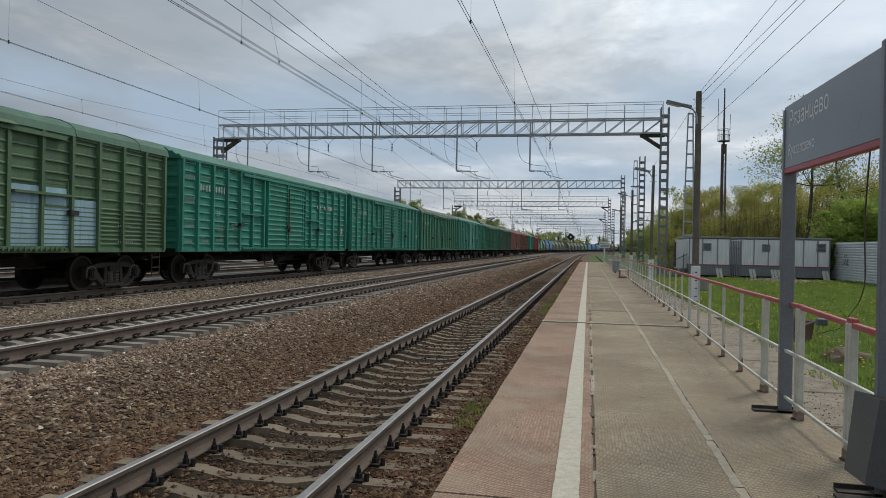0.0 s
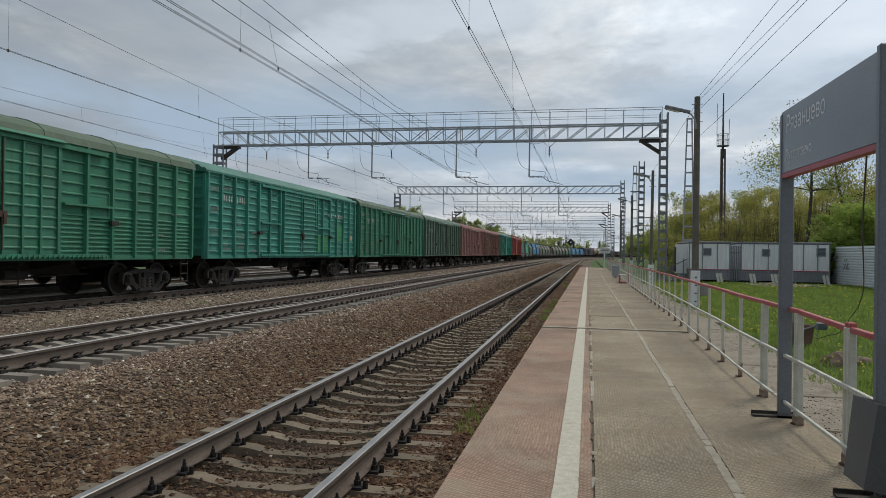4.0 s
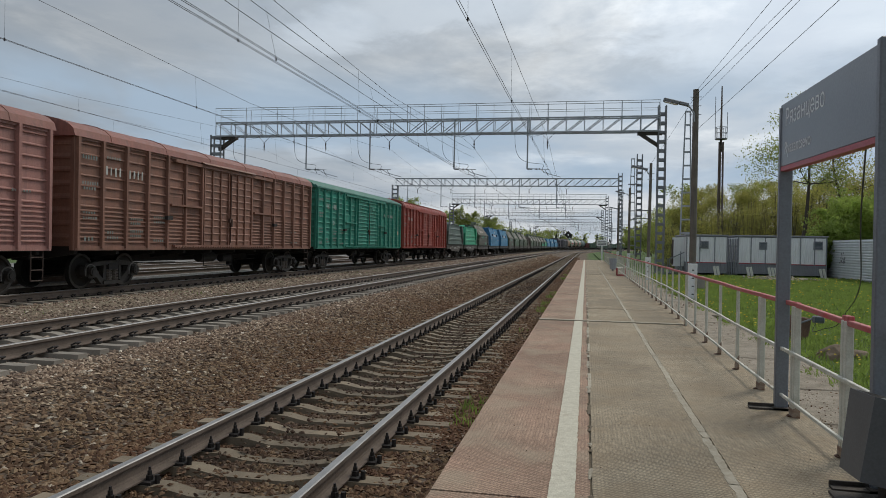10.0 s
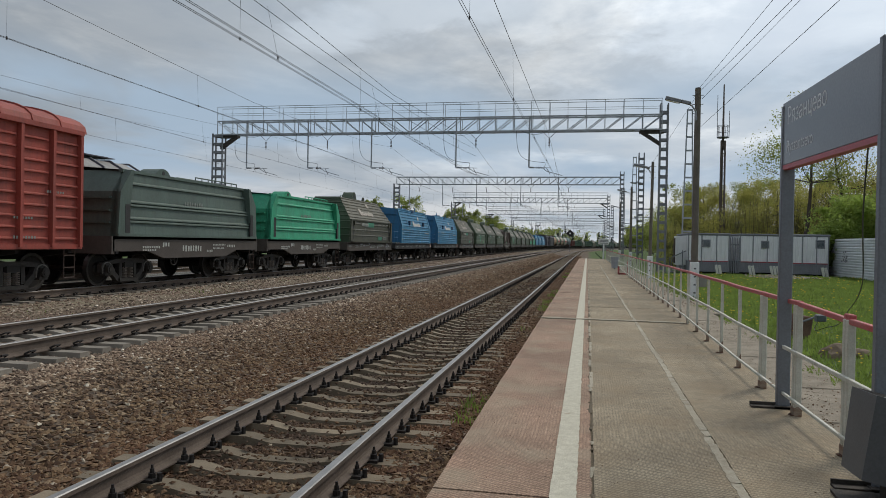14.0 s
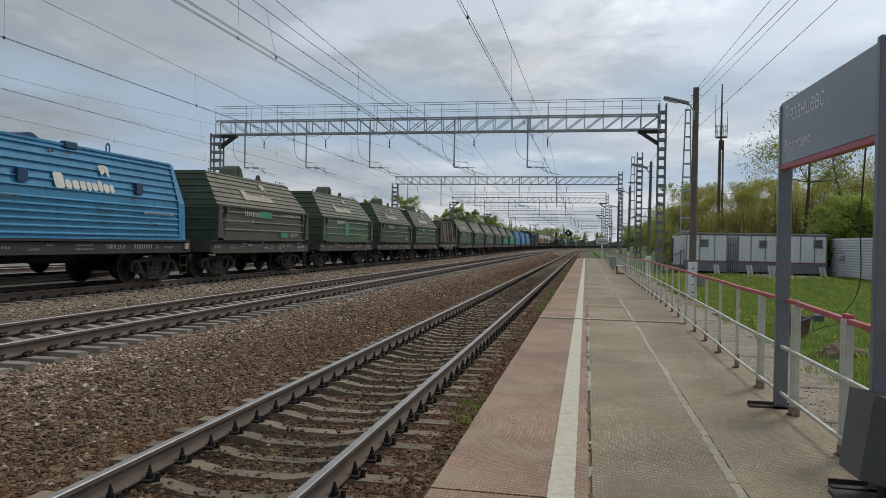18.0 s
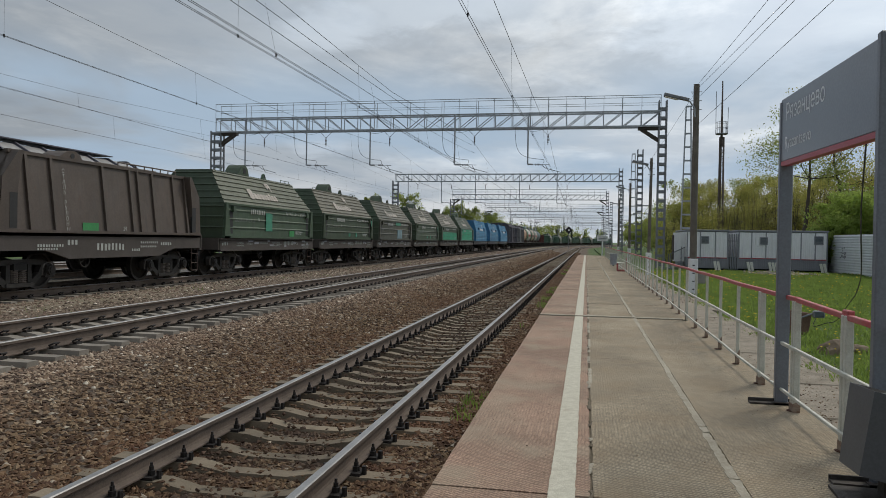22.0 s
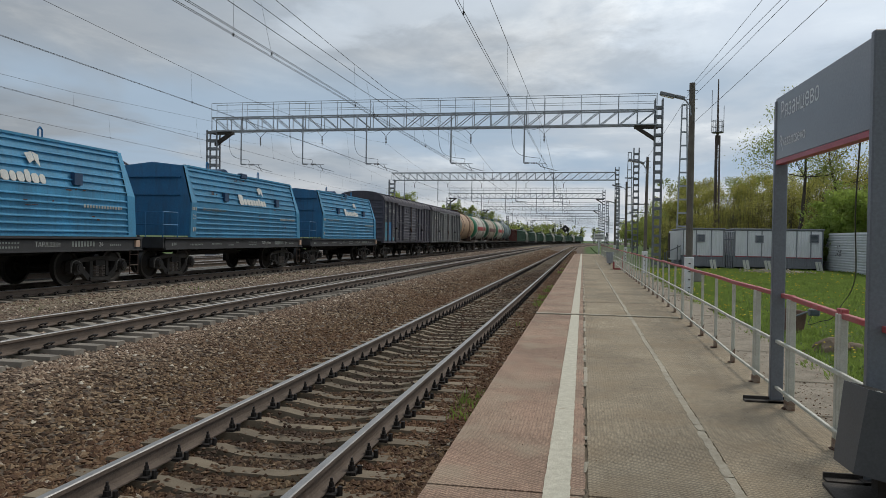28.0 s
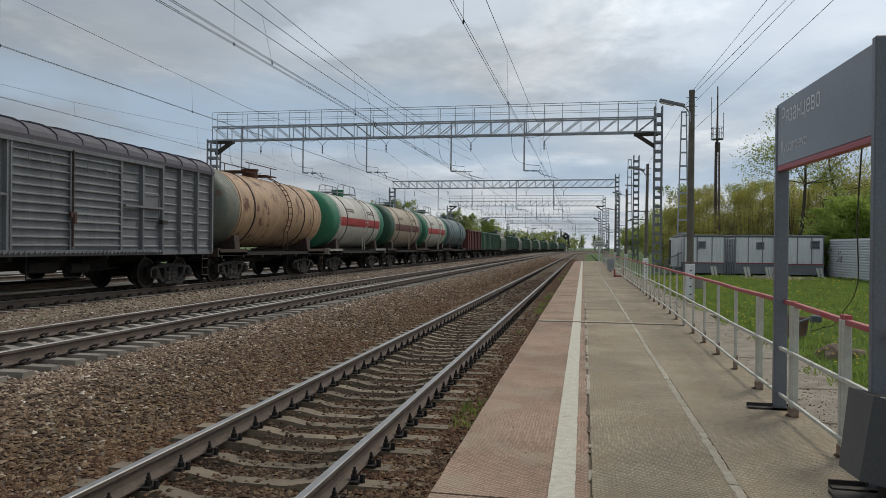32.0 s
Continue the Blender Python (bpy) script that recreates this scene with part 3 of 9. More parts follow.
def ground_material():
    m = bpy.data.materials.new("ground")
    m.use_nodes = True
    N, L = m.node_tree.nodes, m.node_tree.links
    bsdf = N["Principled BSDF"]
    bsdf.inputs["Roughness"].default_value = 0.95
    tc = N.new("ShaderNodeTexCoord")
    uv = N.new("ShaderNodeUVMap")
    uv.uv_map = "across"
    sep = N.new("ShaderNodeSeparateXYZ")
    L.new(uv.outputs[0], sep.inputs[0])

    def noise_tex(s, d=5.0, r=0.6):
        n = N.new("ShaderNodeTexNoise")
        n.inputs["Scale"].default_value, n.inputs["Detail"].default_value, n.inputs["Roughness"].default_value = s, d, r
        L.new(tc.outputs["Object"], n.inputs["Vector"])
        return n.outputs["Fac"]

    def mix(fac, a, b, lo, hi):
        mr = N.new("ShaderNodeMapRange")
        mr.inputs["From Min"].default_value, mr.inputs["From Max"].default_value = lo, hi
        L.new(fac, mr.inputs["Value"])
        mx = N.new("ShaderNodeMix")
        mx.data_type = "RGBA"
        L.new(mr.outputs[0], mx.inputs["Factor"])
        for sock, c in (("A", a), ("B", b)):
            if isinstance(c, tuple):
                mx.inputs[sock].default_value = (*c, 1)
            else:
                L.new(c, mx.inputs[sock])
        return mx.outputs["Result"]

    vor = N.new("ShaderNodeTexVoronoi")
    vor.inputs["Scale"].default_value = 16
    L.new(tc.outputs["Object"], vor.inputs["Vector"])
    stone = mix(vor.outputs["Color"], (0.05, 0.036, 0.026), (0.20, 0.145, 0.098), 0.1, 0.9)
    stone = mix(noise_tex(0.25), stone, (0.11, 0.07, 0.046), 0.35, 0.95)
    sandy = mix(noise_tex(1.2), (0.29, 0.235, 0.175), (0.19, 0.17, 0.10), 0.35, 0.7)
    grass = mix(noise_tex(0.35), (0.05, 0.085, 0.02), (0.10, 0.17, 0.03), 0.35, 0.65)
    grass = mix(noise_tex(9), grass, (0.055, 0.06, 0.025), 0.45, 0.85)

    def band(lo, hi):
        ad = N.new("ShaderNodeMath")
        ad.operation = "MULTIPLY_ADD"
        L.new(noise_tex(0.9), ad.inputs[0])
        ad.inputs[1].default_value = 1.2
        L.new(sep.outputs["X"], ad.inputs[2])
        mr = N.new("ShaderNodeMapRange")
        mr.inputs["From Min"].default_value, mr.inputs["From Max"].default_value = lo, hi
        L.new(ad.outputs[0], mr.inputs["Value"])
        return mr.outputs[0]

    # shade beneath the goods train is put into the bed's colour; paler gravel beyond
    shaded_bed = mix(noise_tex(0.6), (0.10, 0.088, 0.076), (0.165, 0.15, 0.13), 0.35, 0.7)
    pale_bed = mix(vor.outputs["Color"], (0.10, 0.095, 0.09), (0.27, 0.26, 0.24), 0.1, 0.9)
    shaded_bed = mix(band(-15.3, -14.9), pale_bed, shaded_bed, 0, 1)
    sandy = mix(band(-13.7, -13.1), shaded_bed, sandy, 0, 1)
    col = mix(band(-11.5, -10.3), sandy, stone, 0, 1)
    col = mix(band(-40, -37), grass, col, 0, 1)
    col = mix(band(0.6, 1.4), col, grass, 0, 1)
    L.new(col, bsdf.inputs["Base Color"])
    b = N.new("ShaderNodeBump")
    b.inputs["Strength"].default_value, b.inputs["Distance"].default_value = 0.9, 0.04
    L.new(vor.outputs["Distance"], b.inputs["Height"])
    L.new(b.outputs[0], bsdf.inputs["Normal"])
    return m


def build_ground():
    bm = bmesh.new()
    uv = bm.loops.layers.uv.new("across")
    xs = [-3000, -400, -120, -60, -44, -36, -31, -20, -16, -12.4, -11.6, -10.8, -9.6, -8, -7.2, -6.6, -6.0, -5.3, -4.7, -4.1, -3.3, -2.2, -1.85, -1.6, -1.35, -0.9, 2.0, 2.1, 3.4, 5.5, 9, 16, 30, 60, 150, 500, 3000]
    ys = [-900] + YS + [900, 1200, 1800, 3000, 4500]
    grid = [[(x, bm.verts.new((x + bend(y), y, ground_z(x)))) for x in xs] for y in ys]
    for r0, r1 in zip(grid, grid[1:]):
        for i in range(len(xs) - 1):
            vs = (r0[i], r0[i + 1], r1[i + 1], r1[i])
            f = bm.faces.new([v for _, v in vs])
            for lp, (x, v) in zip(f.loops, vs):
                lp[uv].uv = (x, v.co.y)
    ob = part("ground", bm, ground_material())
    tagged(ob, "gravel track bed beside rough green grass", "ground", kind="structure")


build_ground()

RAIL = [(-0.075, -0.18), (0.075, -0.18), (0.075, -0.168), (0.02, -0.15), (0.011, -0.13), (0.011, -0.055), (0.036, -0.04), (0.036, -0.008), (0.028, 0.0), (-0.028, 0.0), (-0.036, -0.008), (-0.036, -0.04), (-0.011, -0.055), (-0.011, -0.13), (-0.02, -0.15), (-0.075, -0.168)]


def rail_mesh(x, z):
    bm = bmesh.new()
    prev = None
    for y in YS:
        ring = [bm.verts.new((x + bend(y) + a, y, z + b)) for a, b in RAIL]
        if prev:
            for i in range(len(RAIL)):
                f = bm.faces.new((prev[i], prev[(i + 1) % 16], ring[(i + 1) % 16], ring[i]))
                f.material_index = 1 if i in (7, 8, 9) else 0
        prev = ring
    return bm


def sleeper_bm(old):
    """A concrete sleeper, waisted in the middle."""
    bm = bmesh.new()
    hw, mid = 0.125, 0.11
    st = [(-1.35, 0.0, hw), (-0.55, 0.0, hw), (-0.3, -0.05, mid), (0.3, -0.05, mid), (0.55, 0.0, hw), (1.35, 0.0, hw)]
    prev = None
    for i, (x, z, w) in enumerate(st):
        ring = [bm.verts.new(p) for p in ((x, -w, -0.2), (x, w, -0.2), (x, w * 0.72, z), (x, -w * 0.72, z))]
        if prev:
            for k in range(4):
                bm.faces.new((prev[k], prev[(k + 1) % 4], ring[(k + 1) % 4], ring[k]))
        if i in (0, len(st) - 1):
            bm.faces.new(ring if i else ring[::-1])
        prev = ring
    bmesh.ops.recalc_face_normals(bm, faces=bm.faces[:])
    return bm


def fastener_bm(new_type):
    """The pads, bolts or spring clips on both sides of both rails of one sleeper."""
    bm = bmesh.new()
    for rx in (-0.7975, 0.7975):
        for s in (-1, 1):
            x = rx + s * 0.10
            if new_type:
                box(bm, x - 0.035, x + 0.035, -0.06, 0.06, 0.0, 0.035)
                bar(bm, (x - 0.03, -0.07, 0.045), (x + 0.03, -0.05, 0.075), 0.014, 5)
                bar(bm, (x + 0.03, -0.05, 0.075), (x + 0.03, 0.05, 0.075), 0.014, 5)
                bar(bm, (x + 0.03, 0.05, 0.075), (x - 0.03, 0.07, 0.045), 0.014, 5)
            else:
                box(bm, x - 0.055, x + 0.055, -0.075, 0.075, 0.0, 0.025)
                bar(bm, (x, 0, 0.02), (x, 0, 0.065), 0.032, 6)
                bar(bm, (x, 0, 0.065), (x, 0, 0.10), 0.020, 6)
                bar(bm, (x, 0, 0.09), (x, 0, 0.13), 0.012, 6)
                bar(bm, (x + s * 0.07, 0.0, 0.0), (x + s * 0.07, 0.0, 0.07), 0.022, 6)
    return bm


def build_tracks():
    pitch = [0.49, 0.445, 0.508, 0.54, 0.54]
    first = [4.30, 7.6, 13.2, 15, 18]
    last_single = [60, 60, 60, 0, 0]
    for n, (x, z) in enumerate(TRACKS):
        tr = thing("railway_track", Matrix.Translation((0, 0, 0)), ("rusty worn track on old concrete sleepers beside the platform", "clean main track on pale concrete sleepers with spring clips", "track on concrete sleepers under the goods train", "far track behind the goods train", "far track behind the goods train")[n], "railway track", "railway tracks", "structure")
        for s in (-1, 1):
            part("rail", rail_mesh(x + s * 0.7975, z), (M["rail_side"], M["rail_top"]), tr)
        if n > 2:
            continue
        zs = z - 0.195
        sl0 = fa0 = None
        far_bm = bmesh.new()
        y = first[n] - int((first[n] + 12) / pitch[n]) * pitch[n]
        k = 0
        rnd = random.Random(n)
        while y < 260:
            yaw = rnd.uniform(-0.8, 0.8)
            m = pose(x + bend(y), y, zs + rnd.uniform(-0.012, 0.008), 0, 0, heading(y) + yaw)
            if first[n] - 3.5 * pitch[n] < y < last_single[n]:
                if sl0 is None:
                    sl0 = part("sleeper", sleeper_bm(n == 0), M["sleeper"] if n == 0 else M["sleeper_new"], tr)
                    sl0.matrix_local = m
                    fa0 = part("fastening", fastener_bm(n > 0), M["fastener"], tr)
                    fa0.matrix_local = m
                else:
                    again("sleeper", sl0, tr, m)
                    again("fastening", fa0, tr, m)
            else:
                box(far_bm, -1.35, 1.35, -0.11, 0.11, -0.15, 0.0, 0, m)
                if y < 130:
                    for rx in (-0.7975, 0.7975):
                        box(far_bm, rx - 0.13, rx + 0.13, -0.05, 0.05, 0.0, 0.07, 1, m)
            y += pitch[n]
        tagged(part("distant_sleepers", far_bm, (M["sleeper"] if n == 0 else M["sleeper_new"], M["fastener"]), tr), kind="stuff")


build_tracks()

# ---- platform ----
def build_platform():
    pf = thing("platform", Matrix.Identity(4), "low concrete platform with a pink edge band and white line", "platform", kind="structure")
    X0, X1, XE, Y1 = -0.97, 1.04, 2.12, 89.0
    cuts = [-9.5, -1.0, 4.55, 10.05, 15.6, 19.0, 24.4, 30.4, 36.4, 42.4, 48.4, 54.4, 60.4, 66.4, 72.4, 78.4, 84.4, 89.0]
    rnd = random.Random(4)

    def slab(name, x0, x1, a, b, z, mat):
        """A slab whose upper edges are worn uneven."""
        bm = bmesh.new()
        n = max(2, int((b - a) / 0.3))
        lo, hi = [], []
        for i in range(n + 1):
            y = a + (b - a) * i / n
            jl, jr = (rnd.uniform(0, 0.008) for _ in range(2))
            hi.append((bm.verts.new((x0 + jl, y, z)), bm.verts.new((x1 - jr, y, z))))
            lo.append((bm.verts.new((x0, y, -0.24)), bm.verts.new((x1, y, -0.24))))
        for i in range(n):
            bm.faces.new((hi[i][0], hi[i][1], hi[i + 1][1], hi[i + 1][0]))
            bm.faces.new((lo[i][0], hi[i][0], hi[i + 1][0], lo[i + 1][0]))
            bm.faces.new((hi[i][1], lo[i][1], lo[i + 1][1], hi[i + 1][1]))
        for i in (0, n):
            bm.faces.new((lo[i][0], lo[i][1], hi[i][1], hi[i][0]))
        bmesh.ops.recalc_face_normals(bm, faces=bm.faces[:])
        part(name, bm, M[mat], pf)

    for a, b in zip(cuts, cuts[1:]):
        dz = rnd.uniform(-0.004, 0.004)
        slab("edge_slab", X0, 0.052, a + 0.007, b - 0.007, dz, "edge_pink")
        slab("slab", 0.064, X1 - 0.008, a + 0.004, b - 0.004, rnd.uniform(-0.004, 0.004), "platform")
        slab("slab", X1 + 0.008, XE, a + 0.004, b - 0.004, rnd.uniform(-0.004, 0.004), "platform")
    bm = bmesh.new()
    box(bm, X0 + 0.03, XE - 0.02, -12, Y1 - 0.02, -0.7, -0.009)
    part("base", bm, M["joint_dirt"], pf)
    # broken mortar along the lengthwise joints
    for xj, wj, y0, y1, gap in ((X1, 0.085, 2.0, 60, 0.03), (0.062, 0.05, 8.2, 60, 0.9)):
        y = y0
        while y < y1:
            ln = rnd.choice((rnd.uniform(0.12, 0.35), rnd.uniform(0.4, 1.1)))
            bm = bmesh.new()
            n = max(3, int(ln / 0.045))
            top = []
            sh = rnd.uniform(-0.008, 0.008) - (0.028 if xj > 0.5 else 0)
            up = rnd.uniform(0.0045, 0.008)
            for i in range(n + 1):
                f = 1.0
                l, r = wj / 2 * f * rnd.uniform(0.6, 1.1), wj / 2 * f * rnd.uniform(0.6, 1.1)
                yy = y + ln * i / n
                top.append([bm.verts.new(p) for p in ((xj + sh - l, yy, -0.02), (xj + sh - l * 0.9, yy, up), (xj + sh + r * 0.9, yy, up + rnd.uniform(0, 0.002)), (xj + sh + r, yy, -0.02))])
            for p, q in zip(top, top[1:]):
                for k in range(3):
                    bm.faces.new((p[k], p[k + 1], q[k + 1], q[k]))
            bmesh.ops.recalc_face_normals(bm, faces=bm.faces[:])
            part("mortar", bm, M["mortar"], pf)
            y += ln + rnd.uniform(0.0, gap)
    y = 2.6
    while y < 30:
        ln = rnd.uniform(0.05, 0.5)
        bm = bmesh.new()
        k = max(2, int(ln / 0.05))
        rows = []
        for i in range(k + 1):
            h = rnd.uniform(0.006, 0.03)
            c = 0.058 + rnd.uniform(-0.012, 0.008)
            rows.append([bm.verts.new(q) for q in ((c - h, y + ln * i / k, 0.0), (c - h * 0.5, y + ln * i / k, 0.006), (c + h * 0.6, y + ln * i / k, 0.007), (c + h, y + ln * i / k, 0.0))])
        for r0, r1 in zip(rows, rows[1:]):
            for j in range(3):
                bm.faces.new((r0[j], r0[j + 1], r1[j + 1], r1[j]))
        bmesh.ops.recalc_face_normals(bm, faces=bm.faces[:])
        part("seam_dirt", bm, M["joint_dirt" if rnd.random() < 0.65 else "mortar"], pf)
        y += ln + rnd.uniform(0.02, 0.9)
    # pale strip across the slabs
    bm = bmesh.new()
    box(bm, X0 + 0.01, 2.0, 15.58, 15.72, -0.01, 0.022)
    part("cross_strip", bm, M["mortar"], pf, "pale raised cement strip")
    y = -9.0
    while y < 88.9:
        e = min(y + rnd.uniform(1.2, 3.0), 88.9)
        bm = bmesh.new()
        n = max(2, int((e - y) / 0.05))
        v0 = [(bm.verts.new((-0.215 + rnd.uniform(-0.003, 0.003), y + (e - y) * i / n, 0.0085)), bm.verts.new((-0.045 + rnd.uniform(-0.004, 0.003), y + (e - y) * i / n, 0.0085))) for i in range(n + 1)]
        for i in range(n):
            bm.faces.new((v0[i][0], v0[i][1], v0[i + 1][1], v0[i + 1][0]))
        g = bmesh.ops.extrude_face_region(bm, geom=bm.faces[:])
        bmesh.ops.translate(bm, verts=[q for q in g["geom"] if isinstance(q, bmesh.types.BMVert)], vec=(0, 0, -0.012))
        bmesh.ops.recalc_face_normals(bm, faces=bm.faces[:])
        part("white_line", bm, M["white_line"], pf)
        y = e


build_platform()

# ---- goods train ----
# Wagon space: origin on the rail top under the middle, +y away from the platform end, +x the side that faces the platform.
SHARED = {}
TEXTS = {}


def wheelset_bm():
    bm = bmesh.new()
    bar(bm, (-1.05, 0, 0), (1.05, 0, 0), 0.08, 8)
    for s in (-1, 1):
        x = s * 0.76
        prof = [(0.10, 0.11), (0.16, 0.09), (0.19, 0.035), (0.38, 0.03), (0.41, 0.065), (0.478, 0.065)]
        seg = 24
        for side in (-1, 1):
            rings = [[bm.verts.new((x + side * w, r * math.cos(2 * math.pi * i / seg), r * math.sin(2 * math.pi * i / seg))) for i in range(seg)] for r, w in prof]
            for k, (a, b) in enumerate(zip(rings, rings[1:])):
                for i in range(seg):
                    bm.faces.new((a[i], a[(i + 1) % seg], b[(i + 1) % seg], b[i])).material_index = 1 if k >= 4 else 0
            if side == -1:
                left = rings[-1]
        for i in range(seg):
            bm.faces.new((left[i], left[(i + 1) % seg], rings[-1][(i + 1) % seg], rings[-1][i])).material_index = 1
    bmesh.ops.recalc_face_normals(bm, faces=bm.faces[:])
    return bm


def side_frame_bm():
    """Cast side frame: arched top chord, two windows, spring opening, jaws over the axle boxes."""
    bm = bmesh.new()
    x0, x1 = 0.97, 1.11
    for s in (-1, 1):
        solid(bm, [(0.0, 0.76), (s * 0.50, 0.76), (s * 0.86, 0.70), (s * 1.12, 0.66), (s * 1.16, 0.56), (s * 0.98, 0.58), (s * 0.66, 0.62), (s * 0.0, 0.65)][::s], x0, x1, axis="x")
        solid(bm, [(s * 0.27, 0.66), (s * 0.38, 0.66), (s * 0.40, 0.22), (s * 0.27, 0.22)][::s], x0, x1, axis="x")
        solid(bm, [(s * 0.70, 0.62), (s * 0.84, 0.58), (s * 0.76, 0.38), (s * 0.46, 0.12), (s * 0.34, 0.12), (s * 0.36, 0.24), (s * 0.62, 0.44)][::s], x0, x1, axis="x")
        solid(bm, [(s * 1.05, 0.60), (s * 1.16, 0.58), (s * 1.15, 0.38), (s * 1.07, 0.38)][::s], x0, x1, axis="x")
    box(bm, x0 - 0.06, x1 + 0.05, -0.42, 0.42, 0.11, 0.20)
    bmesh.ops.recalc_face_normals(bm, faces=bm.faces[:])
    return bm


def jaw_bm():
    """Bright worn lip of the jaw over one axle box."""
    bm = bmesh.new()
    pts = [(-0.19, 0.36)] + [(0.19 * math.cos(a), 0.50 + 0.17 * math.sin(a)) for a in (3.1, 2.6, 2.1, 1.57, 1.05, 0.5, 0.04)] + [(0.19, 0.36)]
    for (a, b), (c, d) in zip(pts, pts[1:]):
        bar(bm, (1.115, a, b), (1.115, c, d), 0.017, 5)
    return bm


def spring_bm():
    """One coil spring, turned in rings."""
    bm = bmesh.new()
    prof = []
    for k in range(7):
        z = 0.21 + k * 0.045
        prof += [(0.06, z), (0.105, z + 0.006), (0.105, z + 0.030), (0.06, z + 0.038)]
    seg, prev = 10, None
    for r, z in prof:
        ring = [bm.verts.new((1.04 + r * math.cos(2 * math.pi * i / seg), r * math.sin(2 * math.pi * i / seg), z)) for i in range(seg)]
        if prev:
            for i in range(seg):
                bm.faces.new((prev[i], prev[(i + 1) % seg], ring[(i + 1) % seg], ring[i]))
        prev = ring
    return bm


def axle_box_bm():
    bm = bmesh.new()
    solid(bm, [(-0.15, 0.33), (-0.11, 0.40), (-0.10, 0.60), (0.10, 0.60), (0.11, 0.40), (0.15, 0.33), (0.13, 0.30), (-0.13, 0.30)], 0.96, 1.16, axis="x")
    bar(bm, (1.16, 0, 0.478), (1.23, 0, 0.478), 0.125, 14)
    bar(bm, (1.23, 0, 0.478), (1.25, 0, 0.478), 0.085, 12)
    bmesh.ops.recalc_face_normals(bm, faces=bm.faces[:])
    return bm


def bolster_bm():
    bm = bmesh.new()
    solid(bm, [(-1.15, 0.50), (1.15, 0.50), (1.15, 0.66), (0.4, 0.82), (-0.4, 0.82), (-1.15, 0.66)], -0.2, 0.2)
    box(bm, -1.12, -0.98, -1.1, 1.1, 0.3, 0.65)
    return bm


def shared(name, make, mats, parent, m=None, label=""):
    if name not in SHARED:
        SHARED[name] = part(name, make(), mats, parent, label)
        if m is not None:
            SHARED[name].matrix_local = m
        return SHARED[name]
    return again(name, SHARED[name], parent, m, label)


def bogie(wagon, y):
    b = shared("bogie", bolster_bm, M["under"], wagon, Matrix.Translation((0, y, 0)), "dark cast steel bogie")
    shared("side_frame", side_frame_bm, M["bogie"], b)
    for dx, dy in ((0.02, -0.13), (0.02, 0.13), (-0.08, 0.0)):
        shared("spring", spring_bm, M["spring"], b, Matrix.Translation((dx, dy, 0)))
    for s in (-1, 1):
        shared("axle_box", axle_box_bm, M["bogie"], b, Matrix.Translation((0, s * 0.925, 0)))
        tagged(shared("jaw", jaw_bm, M["jaw"], b, Matrix.Translation((0, s * 0.925, 0))), kind="stuff")
        shared("wheelset", wheelset_bm, (M["wheel"], M["wheel_rim"]), b, Matrix.Translation((0, s * 0.925, 0.478)))


def coupler_bm():
    bm = bmesh.new()
    box(bm, -0.12, 0.12, -0.1, 0.35, 0.92, 1.16)
    box(bm, -0.22, 0.18, 0.35, 0.52, 0.88, 1.2)
    return bm


def coupling(wagon, half):
    shared("coupler", coupler_bm, M["under_brown"], wagon, Matrix.Translation((0, half - 0.12, 0)))
    again("coupler", SHARED["coupler"], wagon, pose(0, -half + 0.12, 0, 0, 0, 180))


def underframe(wagon, half, sill=1.05, mat=None, tank=True):
    """Centre sill, cross members, brake gear and floor."""
    bm = bmesh.new()
    box(bm, -0.25, 0.25, -half, half, 0.78, 1.15)
    box(bm, -1.45, 1.45, -half + 0.05, half - 0.05, sill, sill + 0.12)
    box(bm, -0.14, 0.14, -half + 3.4, half - 3.4, 0.66, 0.80)
    n = int(half * 2 / 1.6)
    for i in range(n + 1):
        y = -half + 0.2 + (2 * half - 0.4) * i / n
        solid(bm, [(-1.45, sill), (-1.45, sill - 0.08), (-0.3, 0.80), (0.3, 0.80), (1.45, sill - 0.08), (1.45, sill)], y - 0.06, y + 0.06)
    bmesh.ops.recalc_face_normals(bm, faces=bm.faces[:])
    tagged(part("underframe", bm, mat or M["under"], wagon), kind="stuff")
    if tank:
        bm = bmesh.new()
        bar(bm, (0.75, -0.5, 0.78), (0.75, 0.5, 0.78), 0.17, 12)
        bar(bm, (0.85, 0.9, 0.72), (0.85, 1.6, 0.72), 0.14, 10)
        for s in (-1, 1):
            bar(bm, (0.6, s * 1.7, 0.62), (0.6, s * (half - 3.6), 0.66), 0.022, 6)
            bar(bm, (1.25, s * 1.0, 0.5), (1.25, s * 1.0, sill), 0.018, 6)
        bar(bm, (1.25, -1.0, 0.5), (1.25, 1.0, 0.5), 0.018, 6)
        tagged(part("brake_gear", bm, M["under"], wagon), kind="stuff")
    coupling(wagon, half)


def step_ladder(wagon, x, y, top=1.1, mat=None):
    def make():
        bm = bmesh.new()
        for s in (-1, 1):
            bar(bm, (0, s * 0.19, 0), (0, s * 0.19, -0.75), 0.016, 6)
        for z in (-0.2, -0.5, -0.75):
            bar(bm, (0, -0.19, z), (0, 0.19, z), 0.018, 6)
        return bm
    shared("step", make, mat or M["under_brown"], wagon, Matrix.Translation((x, y, top)))


